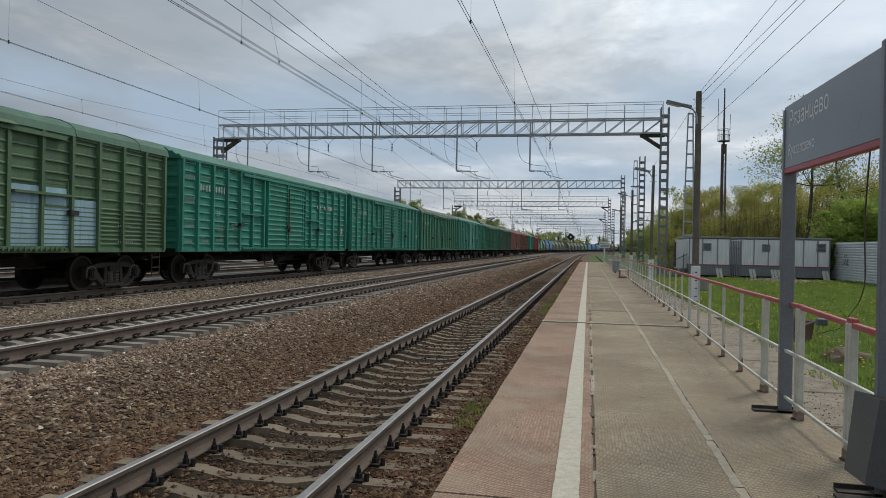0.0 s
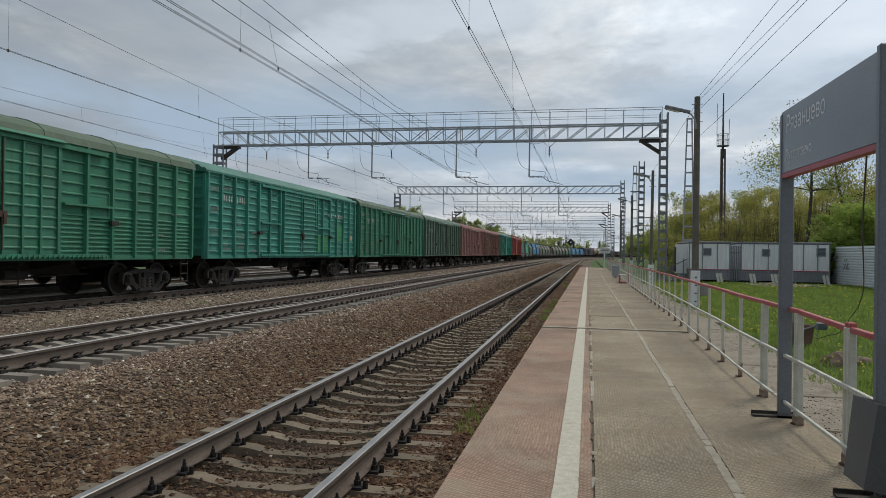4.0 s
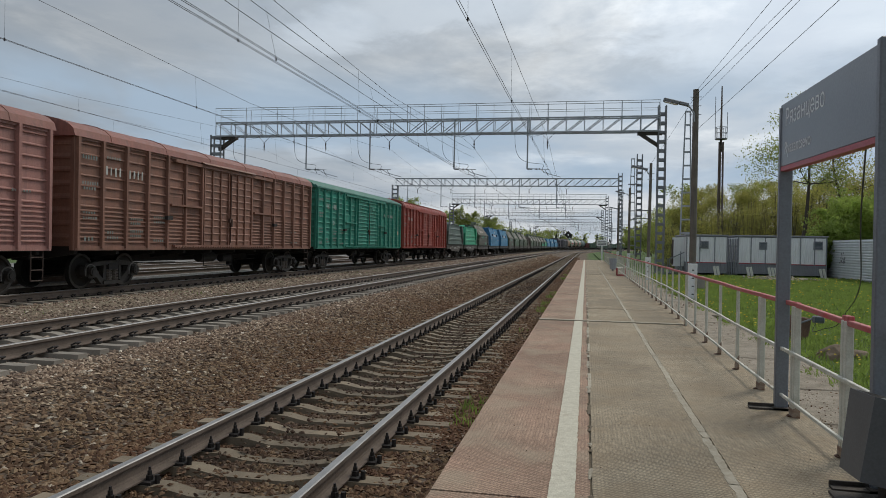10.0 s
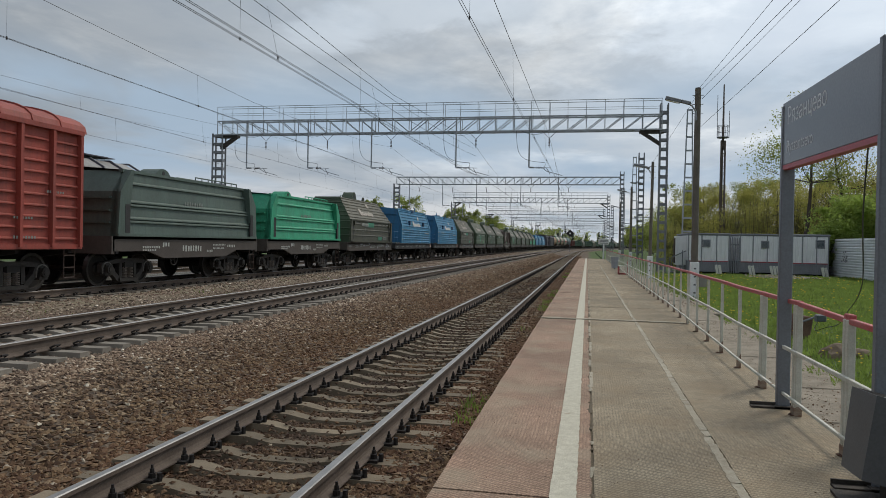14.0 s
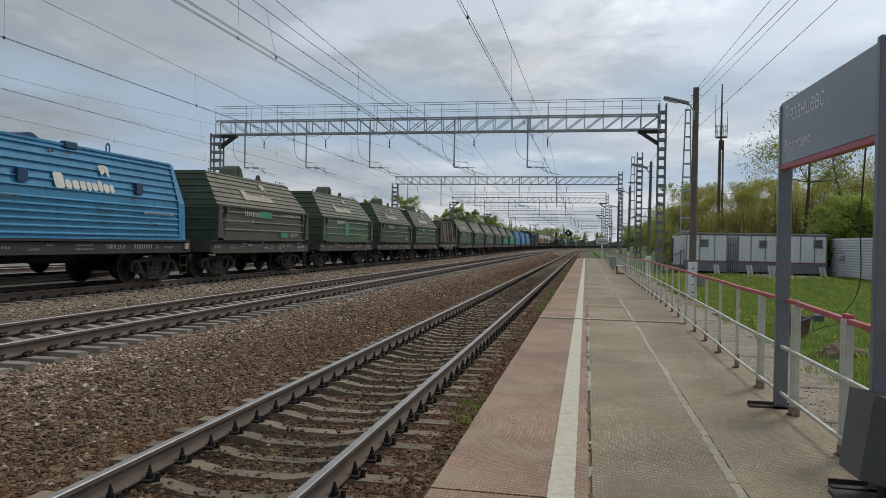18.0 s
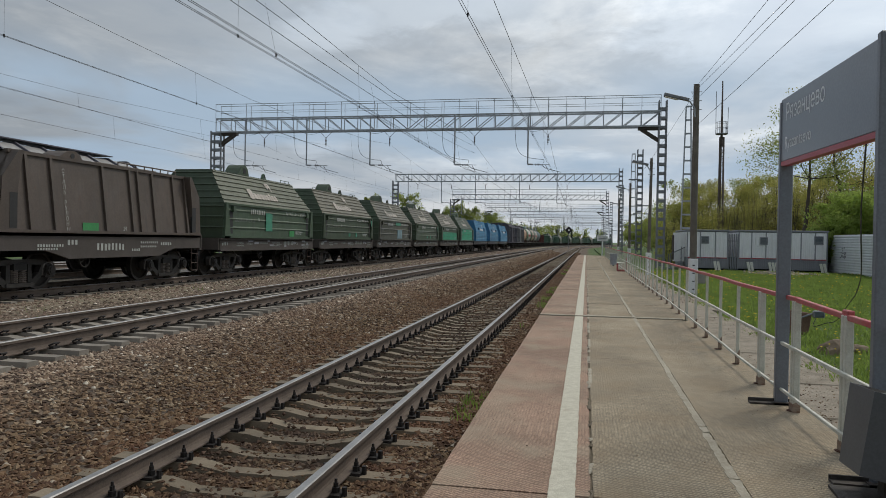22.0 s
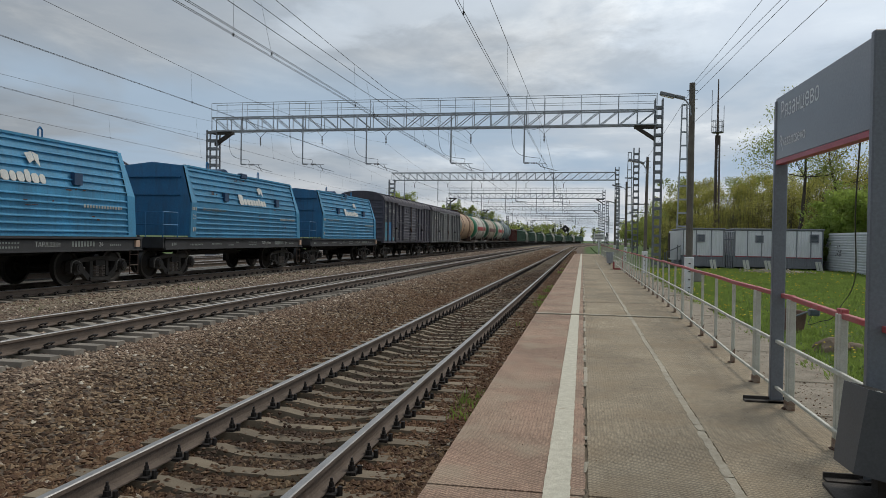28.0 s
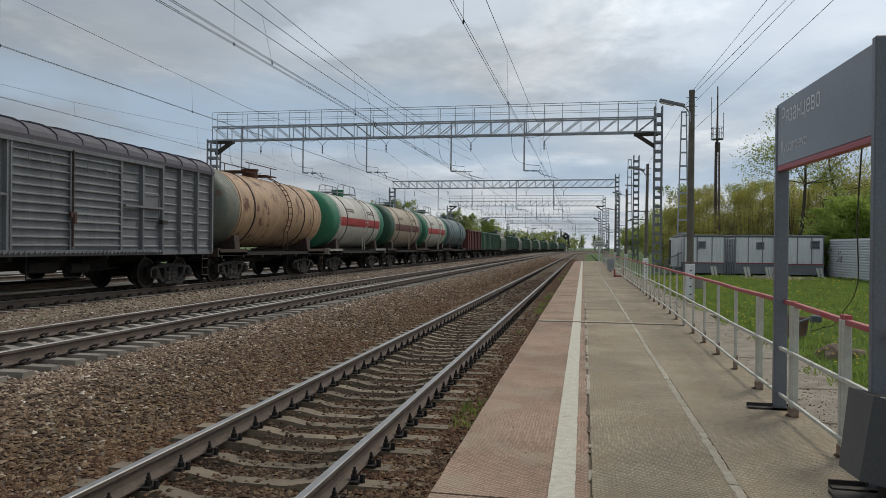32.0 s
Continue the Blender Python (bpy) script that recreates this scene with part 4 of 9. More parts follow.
def marks(wagon, rows, x, material, name="marking", fill=0.62):
    """Stencilled rows as plain bars: (y, z, length, height, pieces)."""
    bm = bmesh.new()
    rnd = random.Random(len(rows))
    for y, z, w, h, n in rows:
        pitch = w / n
        for i in range(n):
            a = y + i * pitch
            box(bm, x, x + 0.004, a + pitch * 0.16, a + pitch * (fill + 0.14 * rnd.random()), z + h * 0.12 * rnd.random(), z + h * (1 - 0.12 * rnd.random()))
    return tagged(part(name, bm, material, wagon, "white stencilled marking"), kind="stuff")


def lettering(parent, body, y, z, size, x, material, label="white stencilled lettering", name="lettering"):
    """Stencilled words on a side that faces +x."""
    me = TEXTS.setdefault((body, size, material.name), None) or text_mesh(body, size, material, 1)
    TEXTS[(body, size, material.name)] = me
    ob = new(name, me)
    ob.parent = parent
    ob.matrix_local = pose(x, y, z, 90, 0, 90)
    return tagged(ob, label)


def ridge_panel_bm(w, z0, z1, ridges, depth=0.03, thick=0.03):
    """A pressed steel sheet, w wide along y, with level ridges."""
    bm = bmesh.new()
    prof = [(0.0, z0)]
    for z in ridges:
        prof += [(0.0, z - 0.024), (depth, z - 0.018), (depth, z + 0.006), (0.0, z + 0.034)]
    prof.append((0.0, z1))
    a = [bm.verts.new((x, 0, z)) for x, z in prof]
    b = [bm.verts.new((x, w, z)) for x, z in prof]
    for i in range(len(prof) - 1):
        bm.faces.new((a[i], b[i], b[i + 1], a[i + 1]))
    c0 = [bm.verts.new((-thick, y, z)) for y, z in ((0, z0), (w, z0), (w, z1), (0, z1))]
    bm.faces.new(c0[::-1])
    bm.faces.new((a[0], c0[0], c0[1], b[0]))
    bm.faces.new((a[-1], b[-1], c0[2], c0[3]))
    bm.faces.new(a[::-1] + [c0[0], c0[3]][::1])
    bm.faces.new(b + [c0[2], c0[1]])
    bmesh.ops.recalc_face_normals(bm, faces=bm.faces[:])
    return bm


def pressed_panel_bm(w, z0, z1, ridges, depth=0.03, thick=0.03, end=0.07):
    """A steel sheet, w wide along y, with short pressed ridges that taper off before its edges."""
    bm = bmesh.new()
    ys = (0.0, end, end + 0.05, w - end - 0.05, w - end, w)
    zs = [(z0, 0)]
    for z in ridges:
        zs += [(z - 0.026, 0), (z - 0.018, 1), (z + 0.008, 1), (z + 0.040, 0)]
    zs.append((z1, 0))
    grid = [[bm.verts.new((depth if k and 1 < j < 4 else 0.0, y, z)) for j, y in enumerate(ys)] for z, k in zs]
    for r0, r1 in zip(grid, grid[1:]):
        for j in range(5):
            bm.faces.new((r0[j], r0[j + 1], r1[j + 1], r1[j]))
    for i, x in ((0, -1), (5, 1)):
        lo, hi = bm.verts.new((-thick, ys[i], z0)), bm.verts.new((-thick, ys[i], z1))
        col = [r[i] for r in grid]
        bm.faces.new(([lo] + col + [hi])[::x])
    return bm


def arch(half, eave, rise, n=12):
    return [(half * math.cos(math.pi * i / n), eave + rise * math.sin(math.pi * i / n) ** 0.8) for i in range(n + 1)]


def boxcar(paint, roof_paint, style, length=15.6, label="", end_paint=None):
    """A covered goods wagon. style: arch (smooth round roof, ribbed doors), fold (creased roof, level-ridged doors), ribbed (roof with hoops)."""
    w = thing("covered_goods_wagon", Matrix.Identity(4), label, "goods wagon", "goods train")
    H, X = length / 2, 1.58
    Z0, Z1 = 1.16, {"fold": 4.01, "arch": 3.94, "ribbed": 3.97}[style] if length > 15 else 3.82
    underframe(w, H, 1.04)
    bp = H - 1.95
    bogie(w, -bp + 0.2), bogie(w, bp + 0.3)
    # body core, far side and ends
    bm = bmesh.new()
    box(bm, -X, X - 0.05, -H, H, Z0, Z1)
    part("body_shell", bm, paint, w)
    bm = bmesh.new()
    box(bm, X - 0.06, X + 0.03, -H, H, Z0 - 0.10, Z0 + 0.02)
    box(bm, X - 0.06, X + 0.02, -H, H, Z1 - 0.06, Z1 + 0.02)
    part("side_sill", bm, paint, w)
    door = (1.95 if style == "fold" else 1.8) if length > 15 else 2.0
    dc = 0.25 if style == "fold" else 0.0  # the doors stand a little off the middle
    n = 6 if length > 15 else 5
    pw = (H - door) / n
    low = [Z0 + 0.12 + 0.115 * i for i in range(9)]
    high = [2.45 + 0.27 * i for i in range(6)]
    mid = [Z0 + 0.26 * i + 0.15 for i in range(11)]
    gr = [z for z in (low + high if style == "arch" else mid) if z < Z1 - 0.08]
    pan = rib0 = None
    for s in (-1, 1):
        for i in range(n):
            y = s * H - (s * (i + 0.5)) * pw
            m = Matrix.Translation((X - 0.03, y - pw / 2, 0))
            if pan is None:
                pan = part("wall_panel", ridge_panel_bm(pw, Z0, Z1, gr, 0.042) if style == "arch" else pressed_panel_bm(pw, Z0, Z1, gr, 0.05 if length > 15 else 0.034), paint, w)
                pan.matrix_local = m
            else:
                again("wall_panel", pan, w, m)
        for i in range(n + 1):
            y = s * (H - i * pw) - (s * 0.05 if i == 0 else 0)
            m = Matrix.Translation((X - 0.03, y, 0))
            if rib0 is None:
                bm = bmesh.new()
                solid(bm, [(0, -0.06), (0.115, -0.045), (0.115, 0.045), (0, 0.06)], Z0 - 0.05, Z1, axis="z")
                bmesh.ops.recalc_face_normals(bm, faces=bm.faces[:])
                rib0 = part("rib", bm, paint, w)
                rib0.matrix_local = m
            else:
                again("rib", rib0, w, m)
    # double doors
    for s in (-1, 1):
        if style == "arch":
            bm = ridge_panel_bm(door - 0.03, Z0 + 0.06, Z1 - 0.1, [Z0 + 0.24 * i + 0.2 for i in range(11)], 0.025, 0.05)
            for k in range(4):
                yy = 0.04 + k * (door - 0.14) / 3
                box(bm, -0.01, 0.055, yy, yy + 0.05, Z0 + 0.06, Z1 - 0.1)
        else:
            bm = ridge_panel_bm(door - 0.03, Z0 + 0.06, Z1 - 0.1, [z for z in (Z0 + 0.2 * i + 0.16 for i in range(13)) if z < Z1 - 0.16], 0.055, 0.05)
            for k in range(2):
                yy = 0.02 + k * (door - 0.11)
                box(bm, -0.01, 0.06, yy, yy + 0.05, Z0 + 0.06, Z1 - 0.1)
            for yy in (0.5, 1.2):
                bar(bm, (0.10, yy, 3.2), (0.10, yy, 3.5), 0.012, 5)
        d = part("door", bm, paint, w)
        d.matrix_local = Matrix.Translation((X + 0.05, dc + (0.012 if s > 0 else -door + 0.018), 0))
        if s > 0:
            bm = bmesh.new()
            box(bm, 0.06, 0.12, -0.12, 0.10, 2.02, 2.16)
            box(bm, 0.07, 0.15, -0.03, 0.05, 1.86, 2.1)
            bar(bm, (0.11, -0.03, 1.3), (0.11, -0.03, 3.7), 0.02, 6)
            part("lock", bm, M["lock_rust"], d, "rusty steel door lock")
    bm = bmesh.new()
    for z in (Z0 - 0.02, Z1 - 0.16):
        box(bm, X + 0.03, X + 0.13, -2 * door + 0.1, 2 * door - 0.1, z, z + (0.07 if z < 2 else 0.10))
    k = -2 * door + 0.2
    while k < 2 * door:
        box(bm, X + 0.10, X + 0.145, k, k + 0.05, Z0 - 0.05, Z0 + 0.03)
        k += 0.16
    part("door_rail", bm, paint, w)
    # side hatches and stop bars
    for s in (-1, 1):
        yh = s * (door + 1.5 * pw)
        bm = bmesh.new()
        z0 = 2.15
        for a, b, c, d2 in ((-0.42, 0.42, z0, z0 + 0.05), (-0.42, 0.42, z0 + 0.66, z0 + 0.71), (-0.42, -0.36, z0, z0 + 0.7), (0.36, 0.42, z0, z0 + 0.7)):
            box(bm, 0, 0.05, a, b, c, d2)
        box(bm, 0, 0.025, -0.4, 0.4, z0, z0 + 0.7)
        h = part("hatch", bm, paint, w)
        h.matrix_local = Matrix.Translation((X - 0.02, yh, 0))
        bm = bmesh.new()
        box(bm, X + 0.02, X + 0.14, s * (door + pw) - 0.9, s * (door + pw) + 0.9, 2.42, 2.48)
        part("stop_bar", bm, paint, w)
        bm = bmesh.new()
        solid(bm, [(-0.14, 1.98), (0.14, 1.98), (0.14, 2.10), (-0.14, 2.10), (-0.14, 2.06), (-0.05, 2.04), (-0.05, 1.7), (-0.1, 1.6), (0.0, 1.56), (0.02, 1.7), (0.02, 1.96), (-0.14, 1.96)][:4], X + 0.04, X + 0.15, axis="x")
        lk = part("latch", bm, M["bogie"], w, "dark steel side latch")
        lk.matrix_local = Matrix.Translation((0, s * (door + 2 * pw), 0))
    # ends
    for s in (-1, 1):
        bm = bmesh.new()
        q = ((s * (X - 0.05), s * (H + 0.01), Z0), (-s * (X - 0.05), s * (H + 0.01), Z0), (-s * (X - 0.05), s * (H + 0.01), Z1 + 0.05), (s * (X - 0.05), s * (H + 0.01), Z1 + 0.05))
        ridged_wall(bm, q, [0.08 + 0.12 * k for k in range(8)], 0.025)
        part("end_wall", bm, end_paint or paint, w)
        for xx in (-X, -0.6, 0.55, X - 0.10):
            bm = bmesh.new()
            box(bm, xx, xx + 0.1, s * H - 0.06, s * H + 0.09, Z0 - 0.1, Z1 + 0.1)
            part("end_post", bm, end_paint or paint, w)
    # roof
    if style == "fold":
        prof = [(X + 0.07, Z1 - 0.02), (X + 0.07, Z1 + 0.05)]
        for i in range(7):
            f = i / 7
            x, z = (X + 0.04) * (1 - f), Z1 + 0.08 + 0.46 * math.sin(f * math.pi / 2)
            prof += [(x, z), (x - 0.05, z + 0.045), (x - 0.10, z + 0.045), (x - 0.13, z + 0.02)]
        prof.append((0.0, Z1 + 0.56))
        prof = prof + [(-x, z) for x, z in prof[-2::-1]]
    else:
        prof = arch(X + 0.07, Z1, 0.56)
    bm = bmesh.new()
    solid(bm, prof, -H - 0.12, H + 0.12)
    if style == "ribbed":
        k = -H + 0.1
        pr = arch(X + 0.085, Z1 + 0.012, 0.60)
        while k < H:
            solid(bm, pr, k, k + 0.06)
            k += 0.92
        box(bm, X + 0.02, X + 0.10, -H, H, Z1 - 0.06, Z1 + 0.05)
    elif style == "arch":
        k = -H + 1.3
        pr = arch(X + 0.078, Z1 + 0.006, 0.575)
        while k < H - 0.5:
            solid(bm, pr, k, k + 0.03)
            k += 2.6
    bmesh.ops.recalc_face_normals(bm, faces=bm.faces[:])
    part("roof", bm, roof_paint, w)
    if style == "arch":
        bm = bmesh.new()
        solid(bm, [(X + 0.02, Z1 + 0.02), (X + 0.2, Z1 - 0.06), (X + 0.21, Z1 - 0.04), (X + 0.03, Z1 + 0.06)], -1.9, 1.9)
        bmesh.ops.recalc_face_normals(bm, faces=bm.faces[:])
        part("rain_strip", bm, paint, w)
    step_ladder(w, X - 0.02, H - 0.35)
    if style == "fold":
        lettering(w, "20", -H + 2.2, 2.28, 0.26, X + 0.034, M["paint_white"])
        marks(w, [(H - 4.1, 3.02, 0.55, 0.2, 3), (H - 3.2, 3.02, 1.35, 0.2, 8)], X + 0.03, M["paint_white"])
        bm = bmesh.new()
        box(bm, X + 0.03, X + 0.04, H - 0.75, H - 0.52, 1.95, 2.2)
        part("placard", bm, M["placard"], w, "small cream and red square placard")
    # stencils in plain bars
    marks(w, [(-H + 1.1, 3.05, 0.75, 0.26, 4), (-H + 2.1, 3.05, 0.75, 0.26, 4)], X + 0.028, M["paint_white"], "wagon_number", 0.40)
    marks(w, [(-H + 0.2, 3.4, 0.6, 0.12, 6), (-H + 1.15, 3.5, 0.6, 0.08, 6), (-H + 0.2, 2.75, 0.65, 0.09, 7), (-H + 0.25, 2.62, 0.5, 0.08, 5), (-H + 1.2, 1.5, 0.3, 0.08, 3), (-H + 1.2, 1.36, 0.5, 0.08, 5), (-H + 2.2, 1.55, 0.6, 0.08, 7), (-H + 2.2, 1.42, 0.5, 0.08, 6), (H - 2.2, 1.3, 0.7, 0.07, 8), (H - 2.2, 1.75, 0.6, 0.06, 7), (H - 1.2, 2.4, 0.6, 0.06, 7), (-H + 0.25, 2.0, 0.5, 0.07, 5), (-H + 0.25, 1.86, 0.55, 0.07, 6), (-H + 2.2, 1.9, 0.6, 0.07, 6), (-H + 2.2, 1.78, 0.5, 0.07, 5), (-H + 3.3, 2.0, 0.6, 0.06, 6), (-H + 3.3, 1.85, 0.6, 0.06, 6), (-H + 3.3, 1.3, 0.55, 0.08, 5), (-H + 0.3, 1.3, 0.4, 0.12, 3)], X + 0.03, M["paint_dim"])
    return w


def ridged_wall(bm, quad, ridges, depth, mi=0):
    """A sheet between four corners (low y0, low y1, high y1, high y0) with level ridges raised along its normal."""
    a, b, c, d = (Vector(p) for p in quad)
    nrm = (b - a).cross(d - a).normalized()
    ts = [(0.0, 0)]
    for t in ridges:
        ts += [(t - 0.018, 0), (t - 0.014, 1), (t + 0.004, 1), (t + 0.034, 0)]
    ts.append((1.0, 0))
    prev = None
    for t, k in ts:
        p = [bm.verts.new(lo.lerp(hi, t) + nrm * depth * k) for lo, hi in ((a, d), (b, c))]
        if prev:
            bm.faces.new((prev[0], prev[1], p[1], p[0])).material_index = mi
        prev = p


def deck(w, H, z0=0.86, z1=1.32, belly=False, mat=None):
    bm = bmesh.new()
    X = 1.5
    if belly:
        out = [(-H, z1), (-H, z0 + 0.12), (-H + 1.6, z0 + 0.12), (-H + 2.4, z0 - 0.1), (H - 2.4, z0 - 0.1), (H - 1.6, z0 + 0.12), (H, z0 + 0.12), (H, z1)]
        for x in (-X, X - 0.06):
            solid(bm, out, x, x + 0.06, axis="x")
    else:
        for x in (-X, X - 0.06):
            box(bm, x, x + 0.06, -H, H, z0, z1)
        box(bm, X - 0.08, X + 0.06, -H, H, z1 - 0.05, z1)
        box(bm, X - 0.08, X + 0.06, -H, H, z0, z0 + 0.04)
    box(bm, -X, X, -H, H, z1 - 0.08, z1 - 0.004)
    for s in (-1, 1):
        box(bm, -X, X, s * H - 0.06, s * H + 0.06, z0 + 0.05, z1)
    bmesh.ops.recalc_face_normals(bm, faces=bm.faces[:])
    part("deck", bm, mat or M["deck_grey"], w)
    return X


def hand_wheel(w, y, z=0.72, mat=None):
    def make():
        bm = bmesh.new()
        for i in range(14):
            a, b = 2 * math.pi * i / 14, 2 * math.pi * (i + 1) / 14
            bar(bm, (0, 0.19 * math.cos(a), 0.19 * math.sin(a)), (0, 0.19 * math.cos(b), 0.19 * math.sin(b)), 0.016, 5)
        for i in range(4):
            a = math.pi * i / 2 + 0.4
            bar(bm, (0, 0, 0), (0, 0.19 * math.cos(a), 0.19 * math.sin(a)), 0.012, 5)
        bar(bm, (-0.3, 0, 0), (0.02, 0, 0), 0.02, 6)
        return bm
    shared("hand_wheel", make, M["bogie"], w, Matrix.Translation((1.42, y, z)))


def lifting_loop(hood, y, z, big, mat, x1=0.66, tall=1.0):
    """Steel lifting lug on the ridge of a hood: a bent plate with an eyed cheek, or a small eyed tooth."""
    bm = bmesh.new()
    if big:
        out = [(-0.55, 0.0), (-0.30, 0.34)] + [(0.25 * math.cos(a), 0.32 + 0.20 * math.sin(a)) for a in (2.6, 2.1, 1.57, 1.05, 0.5)] + [(0.29, 0.34), (0.42, 0.0)]
        solid(bm, [(a + y, z + b * tall) for a, b in out], x1 - 0.62, x1, axis="x")
    else:
        solid(bm, [(y - 0.2, z), (y - 0.06, z + 0.22), (y, z + 0.25), (y + 0.06, z + 0.22), (y + 0.2, z)], x1 - 0.1, x1, axis="x")
    bmesh.ops.recalc_face_normals(bm, faces=bm.faces[:])
    lug = part("lifting_lug", bm, mat, hood)
    # the eye is not cut: a black disc paints its dark inside
    bm = bmesh.new()
    bar(bm, (x1 - 0.01, y, z + (0.24 * tall if big else 0.14)), (x1 + 0.012, y, z + (0.24 * tall if big else 0.14)), 0.14 * tall if big else 0.05, 14)
    part("eye", bm, P["black"], lug)


def emblem(w, y, z, length, place, material):
    """A company mark as a row of plain bars with a small kite above. place(y, z) gives the point on the sheet."""
    bm = bmesh.new()

    def quad(pts):
        bm.faces.new([bm.verts.new(place(a, b)) for a, b in pts])
    widths = [1.5, 1.0, 1.05, 1.0, 0.8, 0.95, 0.75, 1.0, 0.8]
    unit = length / (sum(widths) + 0.13 * 8)
    a = y
    for i, k in enumerate(widths):
        h, b = (0.38 if i == 0 else 0.30 if i == 6 else 0.23), a + unit * k
        c = 0.05
        quad([(a + c, z - 0.02 * (i == 0)), (b - c, z), (b, z + c), (b, z + h - c), (b - c, z + h), (a + c, z + h), (a, z + h - c), (a, z + c)])
        a = b + unit * 0.13
    c = y + length * 0.9
    quad([(c - 0.26, z + 0.70), (c - 0.16, z + 0.46), (c + 0.02, z + 0.56), (c - 0.02, z + 0.76)])
    quad([(c + 0.0, z + 0.76), (c + 0.04, z + 0.54), (c + 0.16, z + 0.40), (c + 0.18, z + 0.70)])
    g = bmesh.ops.extrude_face_region(bm, geom=bm.faces[:])
    bmesh.ops.translate(bm, verts=[e for e in g["geom"] if isinstance(e, bmesh.types.BMVert)], vec=(0.005, 0, 0.002))
    bmesh.ops.recalc_face_normals(bm, faces=bm.faces[:])
    tagged(part("emblem", bm, material, w, "faded pale company mark"), kind="stuff")


def patch(w, y0, y1, z0, z1, x, material, label, hood=None):
    bm = bmesh.new()
    box(bm, x, x + 0.005, y0, y1, z0, z1)
    return part("paint_patch", bm, material, w, label)


def coil_wagon(lower, upper, label, end_paint=None, text=True, emblem_mat=None, patches=()):
    """Flat coil wagon with a sloping ridged steel hood."""
    w = thing("coil_wagon", Matrix.Identity(4), label, "goods wagon", "goods train")
    H = 4.38
    underframe(w, H - 0.05, 1.0, tank=False)
    deck(w, H)
    bogie(w, -3.2), bogie(w, 3.1)
    hand_wheel(w, -1.0)
    X, X2 = 1.52, 0.72
    ZA, ZB, ZC = 1.33, 2.60, 3.82
    YA, YB, YC = 4.2, 4.1, 3.58
    bm = bmesh.new()
    ridged_wall(bm, ((X, -YA, ZA), (X, YA, ZA), (X, YB, ZB), (X, -YB, ZB)), [0.30, 0.55, 0.8], 0.03)
    for s in (-1, 1):
        solid(bm, [(s * (YA - 0.02), ZA), (s * (YB - 0.02), ZB), (s * (YB - 0.16), ZB), (s * (YB - 0.34), ZA + 0.1), (s * (YB - 0.34), ZA)][::s], X - 0.02, X + 0.09, axis="x")
    box(bm, X - 0.02, X + 0.09, -YA, YA, ZA, ZA + 0.07)
    box(bm, X - 0.02, X + 0.06, -YB, YB, ZB - 0.07, ZB)
    for s in (-1, 1):
        box(bm, X + 0.01, X + 0.11, s * (YB - 0.62) - 0.09, s * (YB - 0.62) + 0.09, 2.28, 2.5)
    bmesh.ops.recalc_face_normals(bm, faces=bm.faces[:])
    hood = part("hood", bm, lower, w, "lower hood side of ridged steel")
    # flat black plates stand for the shade inside the hood's end recesses
    for s in (-1, 1):
        bm = bmesh.new()
        box(bm, X + 0.012, X + 0.02, s * (YB - 0.50) - 0.1, s * (YB - 0.50) + 0.12, ZA + 0.16, 2.3)
        part("recess", bm, P["black"], hood)
    bm = bmesh.new()
    ridged_wall(bm, ((X, -YB, ZB), (X, YB, ZB), (X2, YC, ZC), (X2, -YC, ZC)), [0.1, 0.245, 0.39, 0.535, 0.68, 0.825, 0.95], 0.035)
    bm.faces.new([bm.verts.new(p) for p in ((X2, -YC, ZC), (X2, YC, ZC), (-X2, YC, ZC), (-X2, -YC, ZC))])
    ridged_wall(bm, ((-X, YB, ZB), (-X, -YB, ZB), (-X2, -YC, ZC), (-X2, YC, ZC)), [0.25, 0.5, 0.75], 0.035)
    bm.faces.new([bm.verts.new(p) for p in ((-X, YA, ZA), (-X, -YA, ZA), (-X, -YB, ZB), (-X, YB, ZB))])
    k = -YC
    while k < YC:
        box(bm, -X2, X2 + 0.02, k, k + 0.07, ZC, ZC + 0.016)
        k += 0.24
    part("hood_slope", bm, upper, hood, "sloping hood side faded to grey-brown")
    for s in (-1, 1):
        bm = bmesh.new()
        ridged_wall(bm, ((-s * -X, s * YA, ZA), (s * -X, s * YA, ZA), (s * -X, s * YB, ZB), (s * X, s * YB, ZB)), [0.3, 0.6, 0.9], 0.03)
        ridged_wall(bm, ((s * X, s * YB, ZB), (s * -X, s * YB, ZB), (s * -X2, s * YC, ZC), (s * X2, s * YC, ZC)), [0.15, 0.35, 0.55, 0.75, 0.92], 0.03)
        part("hood_end", bm, end_paint or P["dark_green"], hood)
    lifting_loop(hood, -0.9, ZC, True, end_paint or P["dark_green"], tall=0.85)
    lifting_loop(hood, 0.93, ZC, False, lower)
    bm = bmesh.new()
    for y in (2.7, 3.1, -3.1):
        for a, b in (((0.6, y, ZC), (0.6, y, ZC + 0.13)), ((0.6, y, ZC + 0.13), (0.6, y + 0.5, ZC + 0.13)), ((0.6, y + 0.5, ZC + 0.13), (0.6, y + 0.5, ZC))):
            bar(bm, a, b, 0.012, 5)
    part("handrail", bm, lower, hood)
    if text:
        def place(y, z):
            t = (z - ZB) / (ZC - ZB)
            return (X + (X2 - X) * t + 0.042, y, z)
        emblem(hood, -1.7, 2.88, 2.5, place, emblem_mat or M["emblem"])
        marks(w, [(-2.1, 2.24, 1.25, 0.2, 8), (2.2, 1.6, 0.8, 0.06, 9), (2.2, 1.52, 0.7, 0.05, 8), (1.3, 3.3, 1.4, 0.05, 14)][:3], X + 0.045, M["paint_white"], "stencil")
        lettering(hood, "ЛИСТОВОЙ   ПРОКАТ   В РУЛОНАХ", 1.15, 2.34, 0.135, X + 0.046, M["emblem_white"])
